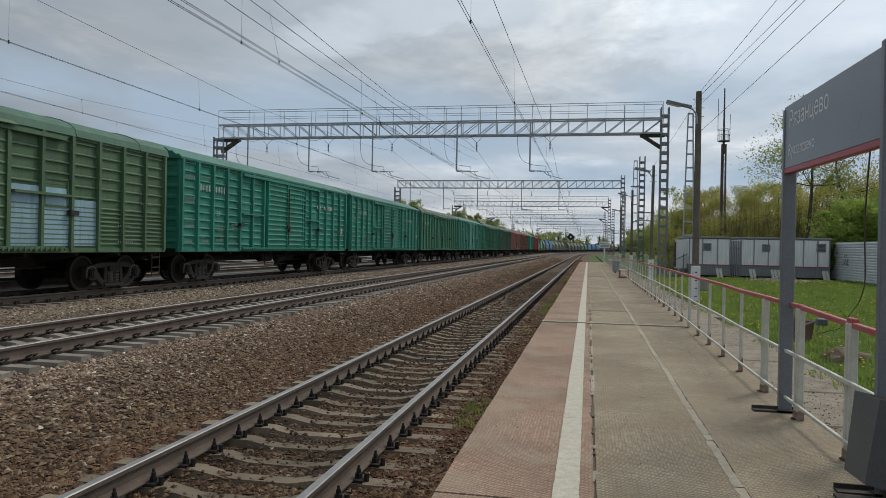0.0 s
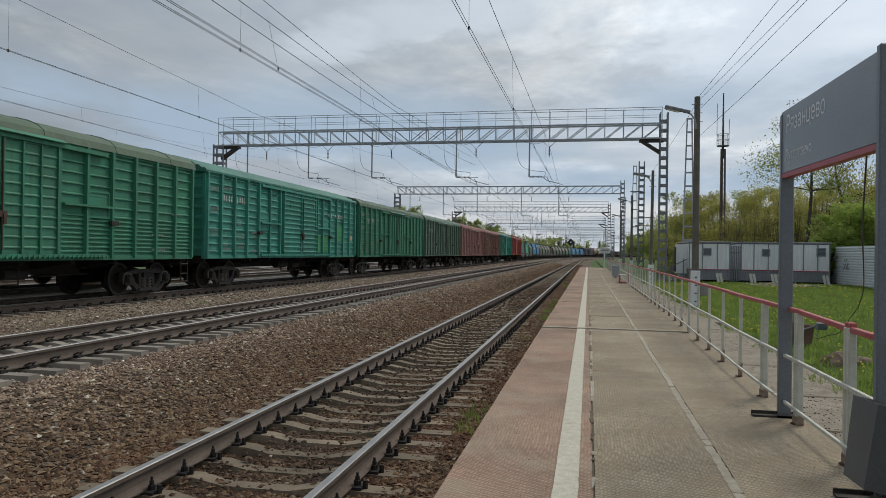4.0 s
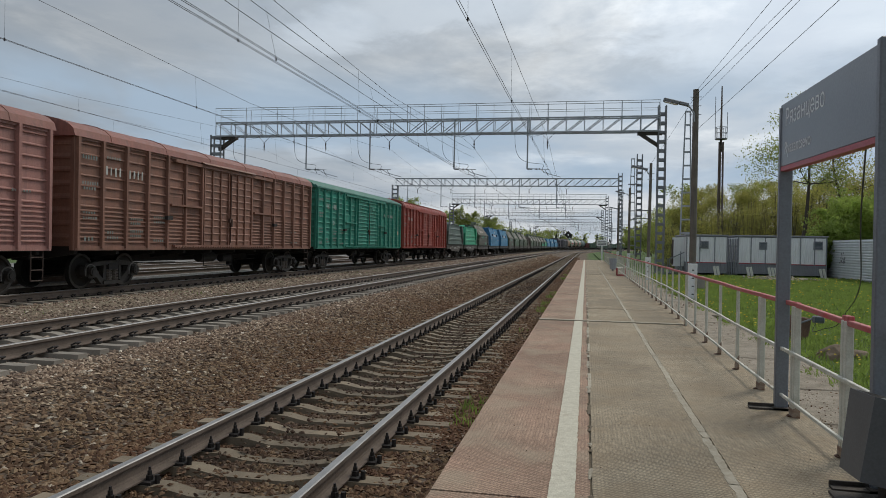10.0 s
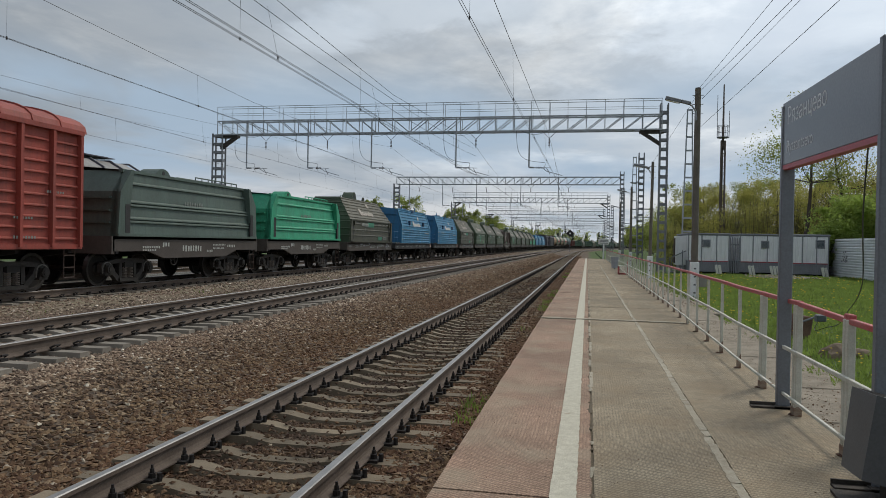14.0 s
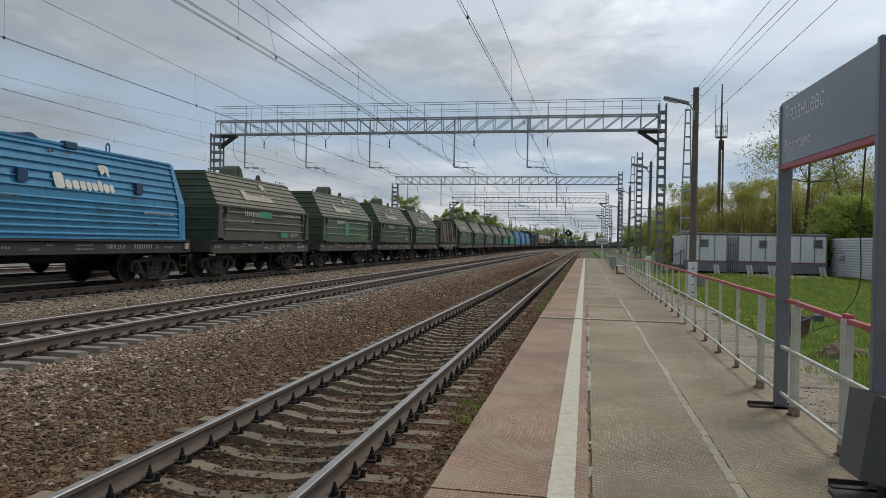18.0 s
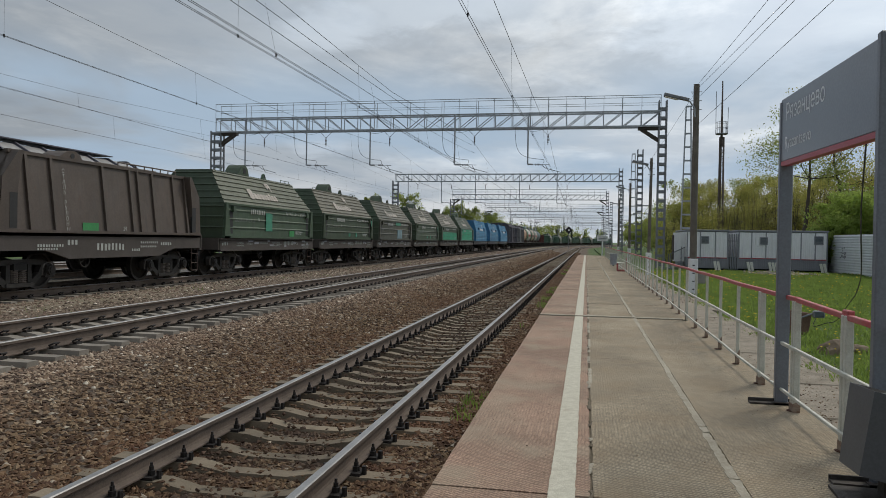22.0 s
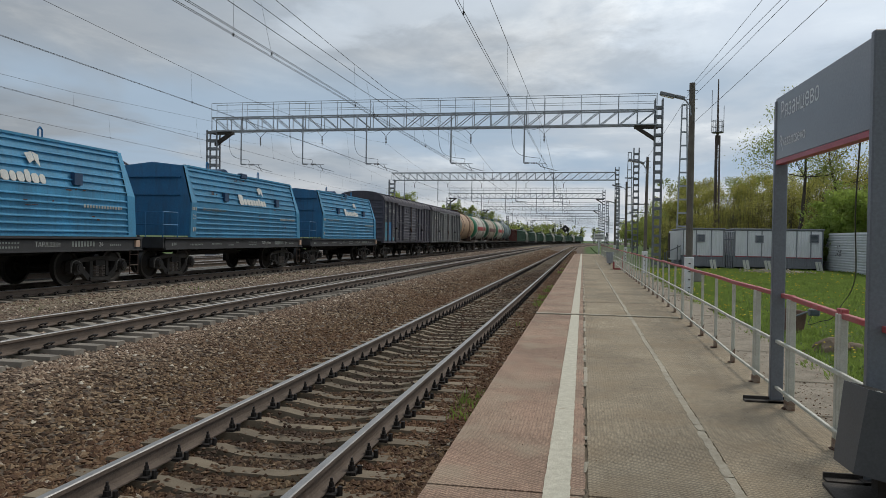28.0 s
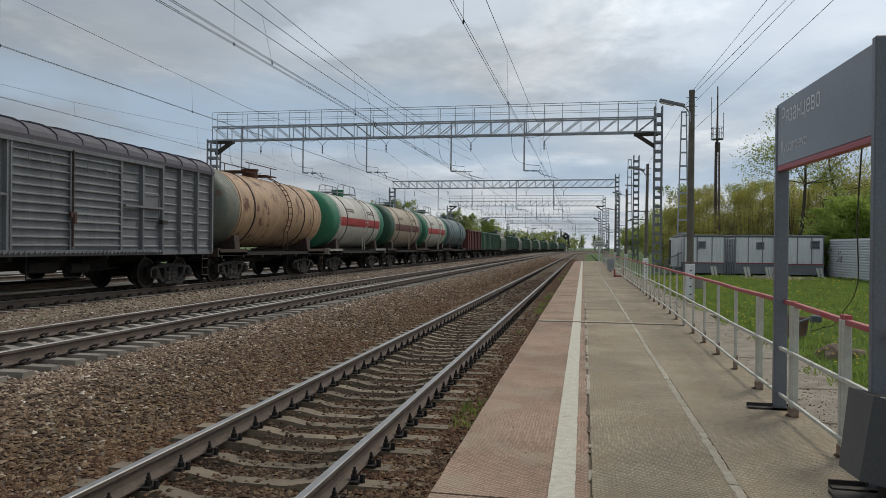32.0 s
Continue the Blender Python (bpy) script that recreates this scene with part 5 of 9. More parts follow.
        lettering(hood, "20", -1.5, 2.0, 0.19, X + 0.046, M["paint_white"])
        lettering(hood, "МАССА КОЛПАКА 3,9т", -3.4, 1.93, 0.155, X + 0.046, M["paint_dim"])
    lettering(w, "20", 2.5, 1.06, 0.17, 1.508, M["paint_white"])
    lettering(w, "АВТОРЕЖИМ", 3.1, 0.9, 0.12, 1.508, M["paint_dim"])
    marks(w, [(1.1, 1.04, 1.2, 0.18, 8), (3.3, 1.02, 0.7, 0.06, 8), (3.2, 1.12, 0.7, 0.06, 8), (-2.3, 1.08, 0.5, 0.07, 6), (-1.2, 1.1, 0.8, 0.07, 9), (-0.1, 1.0, 0.8, 0.05, 10), (-0.1, 1.12, 0.8, 0.05, 10), (-3.1, 1.02, 0.6, 0.06, 7), (-3.1, 1.12, 0.6, 0.05, 7), (0.4, 1.05, 0.5, 0.05, 6), (-4.2, 1.05, 0.5, 0.12, 3)], 1.502, M["paint_dim"])
    rnd = random.Random(len(label))
    bm = bmesh.new()
    for i in range(9):
        y, z = rnd.uniform(-4.3, 3.8), rnd.uniform(0.95, 1.2)
        box(bm, 1.5005, 1.504, y, y + rnd.uniform(0.15, 0.5), z, z + rnd.uniform(0.05, 0.11))
    tagged(part("overpaint", bm, M["cabin_grey"], w, "grey overpainted strips"), kind="stuff")
    for args in patches:
        patch(hood, *args)
    step_ladder(w, 1.45, H - 0.3, 1.0)
    return w


def blue_wagon(label):
    """Long flat wagon with a bright blue corrugated hood."""
    w = thing("coil_wagon", Matrix.Identity(4), label, "goods wagon", "goods train")
    H = 5.5
    underframe(w, H - 0.05, 0.98, tank=False)
    deck(w, H, 0.92, 1.30, mat=M["deck_black"])
    bogie(w, -4.3), bogie(w, 4.2)
    X, X2 = 1.5, 1.12
    ZA, ZB, ZC = 1.36, 2.46, 3.70
    YA, YB, YC = 4.64, 4.56, 4.34
    hood_bm = bmesh.new()
    ridged_wall(hood_bm, ((X, -YA + 0.3, ZA), (X, YA - 0.3, ZA), (X, YB - 0.3, ZB), (X, -YB + 0.3, ZB)), [0.07 + 0.155 * i for i in range(6)], 0.055)
    ridged_wall(hood_bm, ((X, -YB + 0.3, ZB), (X, YB - 0.3, ZB), (X2, YC, ZC), (X2, -YC, ZC)), [0.06 + 0.165 * i for i in range(6)], 0.055)
    hood_bm.faces.new([hood_bm.verts.new(p) for p in ((X2, -YC, ZC), (X2, YC, ZC), (0, YC, ZC + 0.12), (0, -YC, ZC + 0.12))])
    hood_bm.faces.new([hood_bm.verts.new(p) for p in ((0, -YC, ZC + 0.12), (0, YC, ZC + 0.12), (-X2, YC, ZC), (-X2, -YC, ZC))])
    hood_bm.faces.new([hood_bm.verts.new(p) for p in ((-X, YA, ZA), (-X, -YA, ZA), (-X, -YB, ZB), (-X, YB, ZB))])
    hood_bm.faces.new([hood_bm.verts.new(p) for p in ((-X, YB, ZB), (-X, -YB, ZB), (-X2, -YC, ZC), (-X2, YC, ZC))])
    box(hood_bm, X - 0.05, X + 0.06, -YA, YA, ZA - 0.05, ZA)
    box(hood_bm, X2 - 0.06, X2 + 0.05, -YC, YC, ZC - 0.03, ZC + 0.03)
    hood = part("hood", hood_bm, P["blue"], w)
    hood.matrix_local = Matrix.Translation((0, 0.56, 0))
    for s in (-1, 1):
        bm = bmesh.new()
        for x0, x1 in ((X - 0.02, X + 0.05),):
            solid(bm, [(s * YA, ZA), (s * YB, ZB), (s * (YB - 0.34), ZB), (s * (YA - 0.34), ZA)][::s], x0, x1, axis="x")
        ya, yb = s * YB, s * YC
        v = [bm.verts.new(p) for p in ((X + 0.05, ya, ZB), (X2 + 0.05, yb + s * 0.1, ZC), (X2 + 0.05, yb - s * 0.06, ZC), (X + 0.05, ya - s * 0.34, ZB))]
        bm.faces.new(v)
        bmesh.ops.recalc_face_normals(bm, faces=bm.faces[:])
        part("corner_post", bm, P["blue"], hood)
        bm = bmesh.new()
        q = ((X, s * YA, ZA), (-X, s * YA, ZA), (-X, s * YB, ZB), (X, s * YB, ZB))
        bm.faces.new([bm.verts.new(p) for p in (q if s > 0 else q[::-1])])
        q = ((X, s * YB, ZB), (-X, s * YB, ZB), (-X2, s * (YC + 0.1), ZC), (0, s * (YC + 0.1), ZC + 0.12), (X2, s * (YC + 0.1), ZC))
        bm.faces.new([bm.verts.new(p) for p in (q if s > 0 else q[::-1])])
        for z in (2.0, 2.7, 3.3):
            box(bm, -1.1, 1.1, s * (YB - 0.02 - (z - ZA) * 0.1 * (z > 2.6)) - 0.02, s * YB + s * 0.03, z, z + 0.04)
        part("hood_end", bm, P["blue_dark"], hood)
    bm = bmesh.new()
    for x in (1.35, 0.75, 0.2):
        bar(bm, (x, -5.35, 1.3), (x, -5.35, 2.1), 0.02, 6)
    for z in (1.7, 2.1):
        bar(bm, (1.35, -5.35, z), (0.2, -5.35, z), 0.02, 6)
        bar(bm, (1.35, -5.35, z), (1.4, -4.6, z), 0.02, 6)
    bar(bm, (1.4, -4.6, 1.3), (1.4, -4.6, 2.1), 0.02, 6)
    part("end_rail", bm, P["blue_dark"], w)
    for y in (-2.15, 2.25):
        bm = bmesh.new()
        yy = y
        t = (2.75 - ZB) / (ZC - ZB)
        xx = X + (X2 - X) * t
        box(bm, xx, xx + 0.12, yy - 0.15, yy + 0.15, 2.62, 2.92)
        part("bracket", bm, P["navy"], hood, "dark blue lifting pocket")
    bm = bmesh.new()
    box(bm, X2 - 0.1, X2 + 0.1, -0.42, 0.05, ZC - 0.1, ZC + 0.1)
    bevelled(bm, 0.03)
    part("ridge_cap", bm, P["navy"], hood)
    bm = bmesh.new()
    for y in (1.65, -2.45):
        for a, b in (((0.9, y - 0.07, ZC), (0.9, y - 0.07, ZC + 0.25)), ((0.9, y - 0.07, ZC + 0.25), (0.9, y, ZC + 0.32)), ((0.9, y, ZC + 0.32), (0.9, y + 0.07, ZC + 0.25)), ((0.9, y + 0.07, ZC + 0.25), (0.9, y + 0.07, ZC))):
            bar(bm, a, b, 0.022, 6)
    part("lifting_ring", bm, P["blue_dark"], hood)
    lifting_loop(hood, -1.3, ZC - 0.14, True, P["navy"], 0.95, 0.6)

    def place(y, z):
        t = max(0, (z - ZB) / (ZC - ZB))
        return (X + (X2 - X) * t + 0.062, y, z)
    emblem(hood, -1.12, 2.56, 2.25, place, M["emblem_white"])
    lettering(hood, "20", -4.52, 1.92, 0.22, X + 0.062, M["paint_white"])
    lettering(hood, "МАССА КОЛПАКА 2,8т", -3.9, 2.22, 0.15, X + 0.064, M["paint_dim"])
    marks(hood, [(2.4, 2.05, 1.6, 0.09, 14), (-4.52, 1.5, 0.2, 0.16, 2), (-4.56, 2.2, 0.3, 0.13, 3)], X + 0.06, M["paint_white"], "stencil")
    lettering(w, "ТАРА 23,0т", 1.35, 1.05, 0.17, 1.508, M["paint_white"])
    lettering(w, "20", 3.65, 1.05, 0.17, 1.508, M["paint_white"])
    marks(w, [(2.6, 1.04, 0.9, 0.15, 8), (0.2, 1.02, 0.7, 0.05, 8), (0.2, 1.12, 0.7, 0.05, 8), (-0.8, 1.12, 0.25, 0.05, 3), (-1.4, 1.02, 0.4, 0.05, 5), (-2.6, 1.06, 0.7, 0.06, 8), (-4.0, 1.04, 0.8, 0.06, 9), (4.1, 1.05, 0.5, 0.06, 6), (-5.1, 1.04, 0.3, 0.1, 3)], 1.502, M["paint_dim"])
    rnd = random.Random(12)
    for y0, z0, n in ((-0.6, 3.45, 5), (0.8, 2.06, 4), (-3.0, 2.9, 3), (1.9, 2.45, 3), (3.2, 1.75, 2)):
        bm = bmesh.new()
        for i in range(n):
            y, z = y0 + rnd.uniform(-0.5, 0.5), z0 + rnd.uniform(-0.1, 0.1)
            x = place(y, z)[0]
            box(bm, x - 0.004, x + 0.001, y, y + rnd.uniform(0.04, 0.22), z, z + rnd.uniform(0.015, 0.05))
        part("scuff", bm, M["rust_dark"], hood, "dark rust scuff")
    bm = bmesh.new()
    box(bm, 1.5, 1.56, 5.2, 5.38, 1.02, 1.22)
    part("placard", bm, M["placard"], w, "small beige square placard")
    step_ladder(w, 1.45, H - 0.25, 1.0)
    return w


def belly_wagon(paint, label, ribs=False):
    """Coil wagon with a deep-bellied frame and a smooth steep-sided hood."""
    w = thing("coil_wagon", Matrix.Identity(4), label, "goods wagon", "goods train")
    H = 4.32
    underframe(w, H - 0.05, 1.0, tank=False)
    deck(w, H, 0.86, 1.404, belly=True, mat=M["deck_grey"])
    bogie(w, -3.1), bogie(w, 2.9)
    hand_wheel(w, -1.25, 0.72)
    X, X2 = 1.5, 1.28
    ZA, ZC = 1.40, 3.28
    YA, YC = 4.2, 3.62
    bm = bmesh.new()
    ridged_wall(bm, ((X, -YA + 0.3, ZA), (X, YA - 0.3, ZA), (X2, YC + 0.1, ZC), (X2, -YC - 0.1, ZC)), [] if ribs else [0.22, 0.27, 0.47, 0.52, 0.8], 0.06)
    bm.faces.new([bm.verts.new(p) for p in ((X2, -YC - 0.1, ZC), (X2, YC + 0.1, ZC), (0, YC, ZC + 0.1), (0, -YC, ZC + 0.1))])
    bm.faces.new([bm.verts.new(p) for p in ((0, -YC, ZC + 0.1), (0, YC, ZC + 0.1), (-X2, YC, ZC), (-X2, -YC, ZC))])
    bm.faces.new([bm.verts.new(p) for p in ((-X, YA, ZA), (-X, -YA, ZA), (-X2, -YC, ZC), (-X2, YC, ZC))])
    box(bm, X - 0.05, X + 0.08, -YA, YA, ZA, ZA + 0.07)
    box(bm, X2 - 0.05, X2 + 0.06, -YC - 0.1, YC + 0.1, ZC - 0.06, ZC + 0.02)
    if ribs:
        for y in (-3.2, -2.4, -0.5, 0.67, 1.05, 1.76, 2.85, 3.5):
            beam(bm, (X + 0.02, y, ZA), (X2 + 0.02, y, ZC), 0.08, 0.08)
    hood = part("hood", bm, paint, w)
    for s in (-1, 1):
        bm = bmesh.new()
        solid(bm, [(s * YA, ZA), (s * (YA - 0.1), 2.65), (s * YC, ZC), (s * (YC - 0.12), ZC), (s * (YA - 0.55), 2.4), (s * (YA - 0.5), ZA)][::s], X2 + 0.02, X + 0.06, axis="x")
        bmesh.ops.recalc_face_normals(bm, faces=bm.faces[:])
        part("end_post", bm, paint, hood)
        bm = bmesh.new()
        q = ((X, s * YA, ZA), (-X, s * YA, ZA), (-X, s * (YA - 0.1), 2.65), (X, s * (YA - 0.1), 2.65))
        bm.faces.new([bm.verts.new(p) for p in (q if s > 0 else q[::-1])])
        q = ((X, s * (YA - 0.1), 2.65), (-X, s * (YA - 0.1), 2.65), (-X2, s * YC, ZC), (X2, s * YC, ZC))
        bm.faces.new([bm.verts.new(p) for p in (q if s > 0 else q[::-1])])
        for z in (1.75, 2.1, 2.45):
            box(bm, -1.3, 1.3, s * (YA - 0.1) - 0.03, s * YA + s * 0.03, z, z + 0.05)
        part("hood_end", bm, paint, hood)
        # black plate painted as the shade of a recess; the post is not hollowed
        bm = bmesh.new()
        box(bm, X + 0.0, X + 0.065, s * (YA - 0.42) - 0.11, s * (YA - 0.42) + 0.11, 1.5, 2.3)
        part("recess", bm, P["black"], hood)
    lifting_loop(hood, -1.15, ZC + 0.02, True, paint, 0.95, 0.5)
    if not ribs:
        marks(hood, [(-0.66, 2.36, 1.15, 0.2, 8)], 1.405, M["paint_dim"], "stencil")
    if ribs:
        for i, ch in enumerate("СТАЛЬ РУЛОНЫ"):
            if ch != " ":
                lettering(hood, ch, -2.03, 2.9 - 0.132 * i, 0.15, 1.345 + 0.0155 * i, M["paint_white"])
        lettering(hood, "20", 0.2, 1.5, 0.17, X + 0.01, M["paint_white"])
        patch(hood, -1.42, -0.81, 1.48, 1.68, X - 0.012, P["lime"], "light green repaint patch")
    bm = bmesh.new()
    for x in (0.4, 1.1):
        bar(bm, (x, 0.5, ZC + 0.16), (x, 3.4, ZC + 0.16), 0.022, 6)
        for k in range(8):
            bar(bm, (x, 0.5 + k * 0.414, ZC), (x, 0.5 + k * 0.414, ZC + 0.16), 0.018, 5)
    part("roof_rail", bm, paint, hood)
    marks(w, [(-0.9, 0.95, 1.2, 0.2, 8), (0.6, 0.92, 0.4, 0.08, 4), (-3.0, 1.06, 0.9, 0.07, 10), (-3.0, 0.98, 0.7, 0.06, 8), (1.0, 1.02, 0.8, 0.06, 9), (1.0, 1.14, 0.9, 0.06, 9), (2.0, 1.08, 0.6, 0.1, 5), (-2.0, 1.1, 0.4, 0.14, 3)], 1.502, M["paint_white"])
    step_ladder(w, 1.45, H - 0.3, 1.0)
    return w


def tank_wagon(paint, cap_paint, label, stripe=None, cage=True, far_cap=None, frame_mat=None):
    """Cylindrical tank on a flat frame, with straps, dome platform and ladder."""
    w = thing("tank_wagon", Matrix.Identity(4), label, "tank wagon", "goods train")
    H = 5.3
    underframe(w, H, 0.98, tank=False)
    for s in (-1, 1):
        bm = bmesh.new()
        for x in (-1.45, 1.35):
            box(bm, x, x + 0.1, min(s * H, s * (H - 2.2)), max(s * H, s * (H - 2.2)), 1.0, 1.22)
        box(bm, -1.45, 1.45, s * H - 0.08, s * H + 0.08, 0.95, 1.25)
        box(bm, -1.4, 1.4, min(s * H, s * (H - 0.7)), max(s * H, s * (H - 0.7)), 1.1, 1.16)
        bmesh.ops.recalc_face_normals(bm, faces=bm.faces[:])
        part("end_frame", bm, frame_mat or M["under_brown"], w)
        bm = bmesh.new()
        solid(bm, [(-1.3, 1.2), (1.3, 1.2), (1.25, 1.75), (0.8, 1.45), (-0.8, 1.45), (-1.25, 1.75)], s * 3.6 - 0.2, s * 3.6 + 0.2)
        bmesh.ops.recalc_face_normals(bm, faces=bm.faces[:])
        part("saddle", bm, M["under_brown"], w)
    bogie(w, -3.6), bogie(w, 3.4)
    R, ZC, YC = 1.5, 2.78, 4.75
    seg = 40

    def turned(prof, mats, name, parent, label=""):
        bm = bmesh.new()
        rings = [[bm.verts.new((r * math.sin(2 * math.pi * i / seg), y, ZC + r * math.cos(2 * math.pi * i / seg))) for i in range(seg)] for y, r in prof]
        for a, b in zip(rings, rings[1:]):
            for i in range(seg):
                bm.faces.new((a[i], b[i], b[(i + 1) % seg], a[(i + 1) % seg]))
        return part(name, bm, mats, parent, label, smooth=True)
    tank = turned([(-YC + 0.9, R - 0.001), (-YC + 0.95, R)] + [(y, R) for y in (-2, 0, 2)] + [(YC - 0.95, R), (YC - 0.9, R - 0.001)], paint, "tank", w)
    cap = [(YC - 0.9, R), (YC - 0.2, R), (YC, R * 0.985), (YC + 0.18, R * 0.9), (YC + 0.32, R * 0.7), (YC + 0.4, R * 0.4), (YC + 0.42, 0.02)]
    turned(cap, far_cap or cap_paint, "tank_end", tank)
    turned([(-y, r) for y, r in cap][::-1], cap_paint, "tank_end", tank)
    for y in (-3.7, -2.55, 2.55, 3.7):
        turned([(y - 0.05, R + 0.001), (y - 0.05, R + 0.02), (y + 0.05, R + 0.02), (y + 0.05, R + 0.001)], M["under_brown"] if abs(y) < 3 else paint, "strap", tank)
    if stripe is not None:
        bm = bmesh.new()
        for a in range(6):
            t0, t1 = radians(84 + a * 3), radians(87 + a * 3)
            q = [((R + 0.006) * math.sin(t), y, ZC + (R + 0.006) * math.cos(t)) for t, y in ((t0, -3.8), (t1, -3.8), (t1, 3.8), (t0, 3.8))]
            bm.faces.new([bm.verts.new(p) for p in q])
        part("stripe", bm, stripe, tank, "red warning stripe")
        bm = bmesh.new()
        for y0, n in ((-2.6, 5), (1.4, 4)):
            for i in range(n):
                for t0, t1 in ((64, 67), (69, 72), (98, 102)):
                    q = [((R + 0.008) * math.sin(radians(t)), y, ZC + (R + 0.008) * math.cos(radians(t))) for t, y in ((t0, y0 + i * 0.3), (t1, y0 + i * 0.3), (t1, y0 + i * 0.3 + 0.22), (t0, y0 + i * 0.3 + 0.22))]
                    bm.faces.new([bm.verts.new(p) for p in q])
        tagged(part("marking", bm, M["rust_dark"], tank, "red-brown stencilled marking"), kind="stuff")
    # top gear
    bm = bmesh.new()
    bar(bm, (0, 0, ZC + R - 0.05), (0, 0, ZC + R + 0.3), 0.33, 16)
    bar(bm, (0, 0, ZC + R + 0.3), (0, 0, ZC + R + 0.36), 0.37, 16)
    part("manhole", bm, cap_paint if cage else M["rust_dark"], tank)
    bm = bmesh.new()
    for y0, y1 in ((-1.5, -0.45), (0.45, 1.5)):
        for x in (-0.55, 0.5):
            box(bm, x, x + 0.05, y0, y1, ZC + R + 0.12, ZC + R + 0.17)
        k = y0
        while k < y1:
            box(bm, -0.55, 0.55, k, k + 0.1, ZC + R + 0.14, ZC + R + 0.17)
            k += 0.16
    if cage:
        for x in (-0.55, 0.55):
            pts = [(-1.6, 0.0), (-1.6, 0.35), (-1.45, 0.62), (-1.1, 0.72), (1.1, 0.72), (1.45, 0.62), (1.6, 0.35), (1.6, 0.0)]
            for (a, b), (c, d) in zip(pts, pts[1:]):
                bar(bm, (x, a, ZC + R + b - 0.1), (x, c, ZC + R + d - 0.1), 0.028, 6)
            for y in (-0.6, 0.6):
                bar(bm, (x, y, ZC + R + 0.1), (x, y, ZC + R + 0.62), 0.022, 6)
        for y in (-1.6, 1.6):
            bar(bm, (-0.55, y, ZC + R + 0.25), (0.55, y, ZC + R + 0.25), 0.022, 6)
    else:
        for y in (-1.2, 0.9):
            for x in (-0.55, 0.55):
                bar(bm, (x, y, ZC + R + 0.1), (x, y, ZC + R + 0.5), 0.02, 6)
        for x in (-0.55, 0.55):
            bar(bm, (x, -1.5, ZC + R + 0.5), (x, 1.5, ZC + R + 0.5), 0.02, 6)
    tagged(part("walkway", bm, M["rust_dark"] if not cage else M["galv"], tank), kind="stuff")
    bm = bmesh.new()
    for y in (0.35, 0.75):
        for a in range(9):
            t0, t1 = radians(12 + a * 12), radians(24 + a * 12)
            bar(bm, ((R + 0.16) * math.sin(t0), y, ZC + (R + 0.16) * math.cos(t0)), ((R + 0.16) * math.sin(t1), y, ZC + (R + 0.16) * math.cos(t1)), 0.02, 5)
        bar(bm, ((R + 0.16) * math.sin(radians(120)), y, ZC + (R + 0.16) * math.cos(radians(120))), (1.45, y, 1.15), 0.02, 5)
    for a in range(12):
        t = radians(15 + a * 9.5)
        p = ((R + 0.16) * math.sin(t), (R + 0.16) * math.cos(t) + ZC)
        bar(bm, (p[0], 0.35, p[1]), (p[0], 0.75, p[1]), 0.024, 5)
    tagged(part("ladder", bm, M["rust_dark"] if not cage else paint, tank), kind="stuff")
    step_ladder(w, 1.4, H - 0.3, 1.0)
    return w


def gondola(paint, label, H=4.9):
    """Plain high-sided wagon far back in the train."""
    w = thing("open_wagon", Matrix.Identity(4), label, "goods wagon", "goods train")
    underframe(w, H, 1.0, tank=False)
    bogie(w, -H + 1.7), bogie(w, H - 1.7)
    bm = bmesh.new()
    box(bm, -1.5, 1.5, -H, H, 1.1, 3.3)
    part("body_shell", bm, paint, w)
    bm = bmesh.new()
    k = 0
    while k <= 8:
        y = -H + 2 * H * k / 8
        box(bm, 1.5, 1.6, y - 0.06, y + 0.06, 1.1, 3.3)
        k += 1
    box(bm, 1.48, 1.62, -H, H, 3.2, 3.34)
    part("rib", bm, paint, w)
    return w


# The train in order: kind, far end of the body in metres ahead at the start, half length of the body.
SPEED = [(0, 11.954), (8, 12.014), (16, 12.207), (24, 12.174), (32, 12.862)]


def travelled(t):
    s = 0.0
    for (a, va), (b, vb) in zip(SPEED, SPEED[1:]):
        e = min(max(t, a), b)
        ve = va + (vb - va) * (e - a) / (b - a)
        s += (va + ve) / 2 * (e - a)
    return s


TRAIN = []


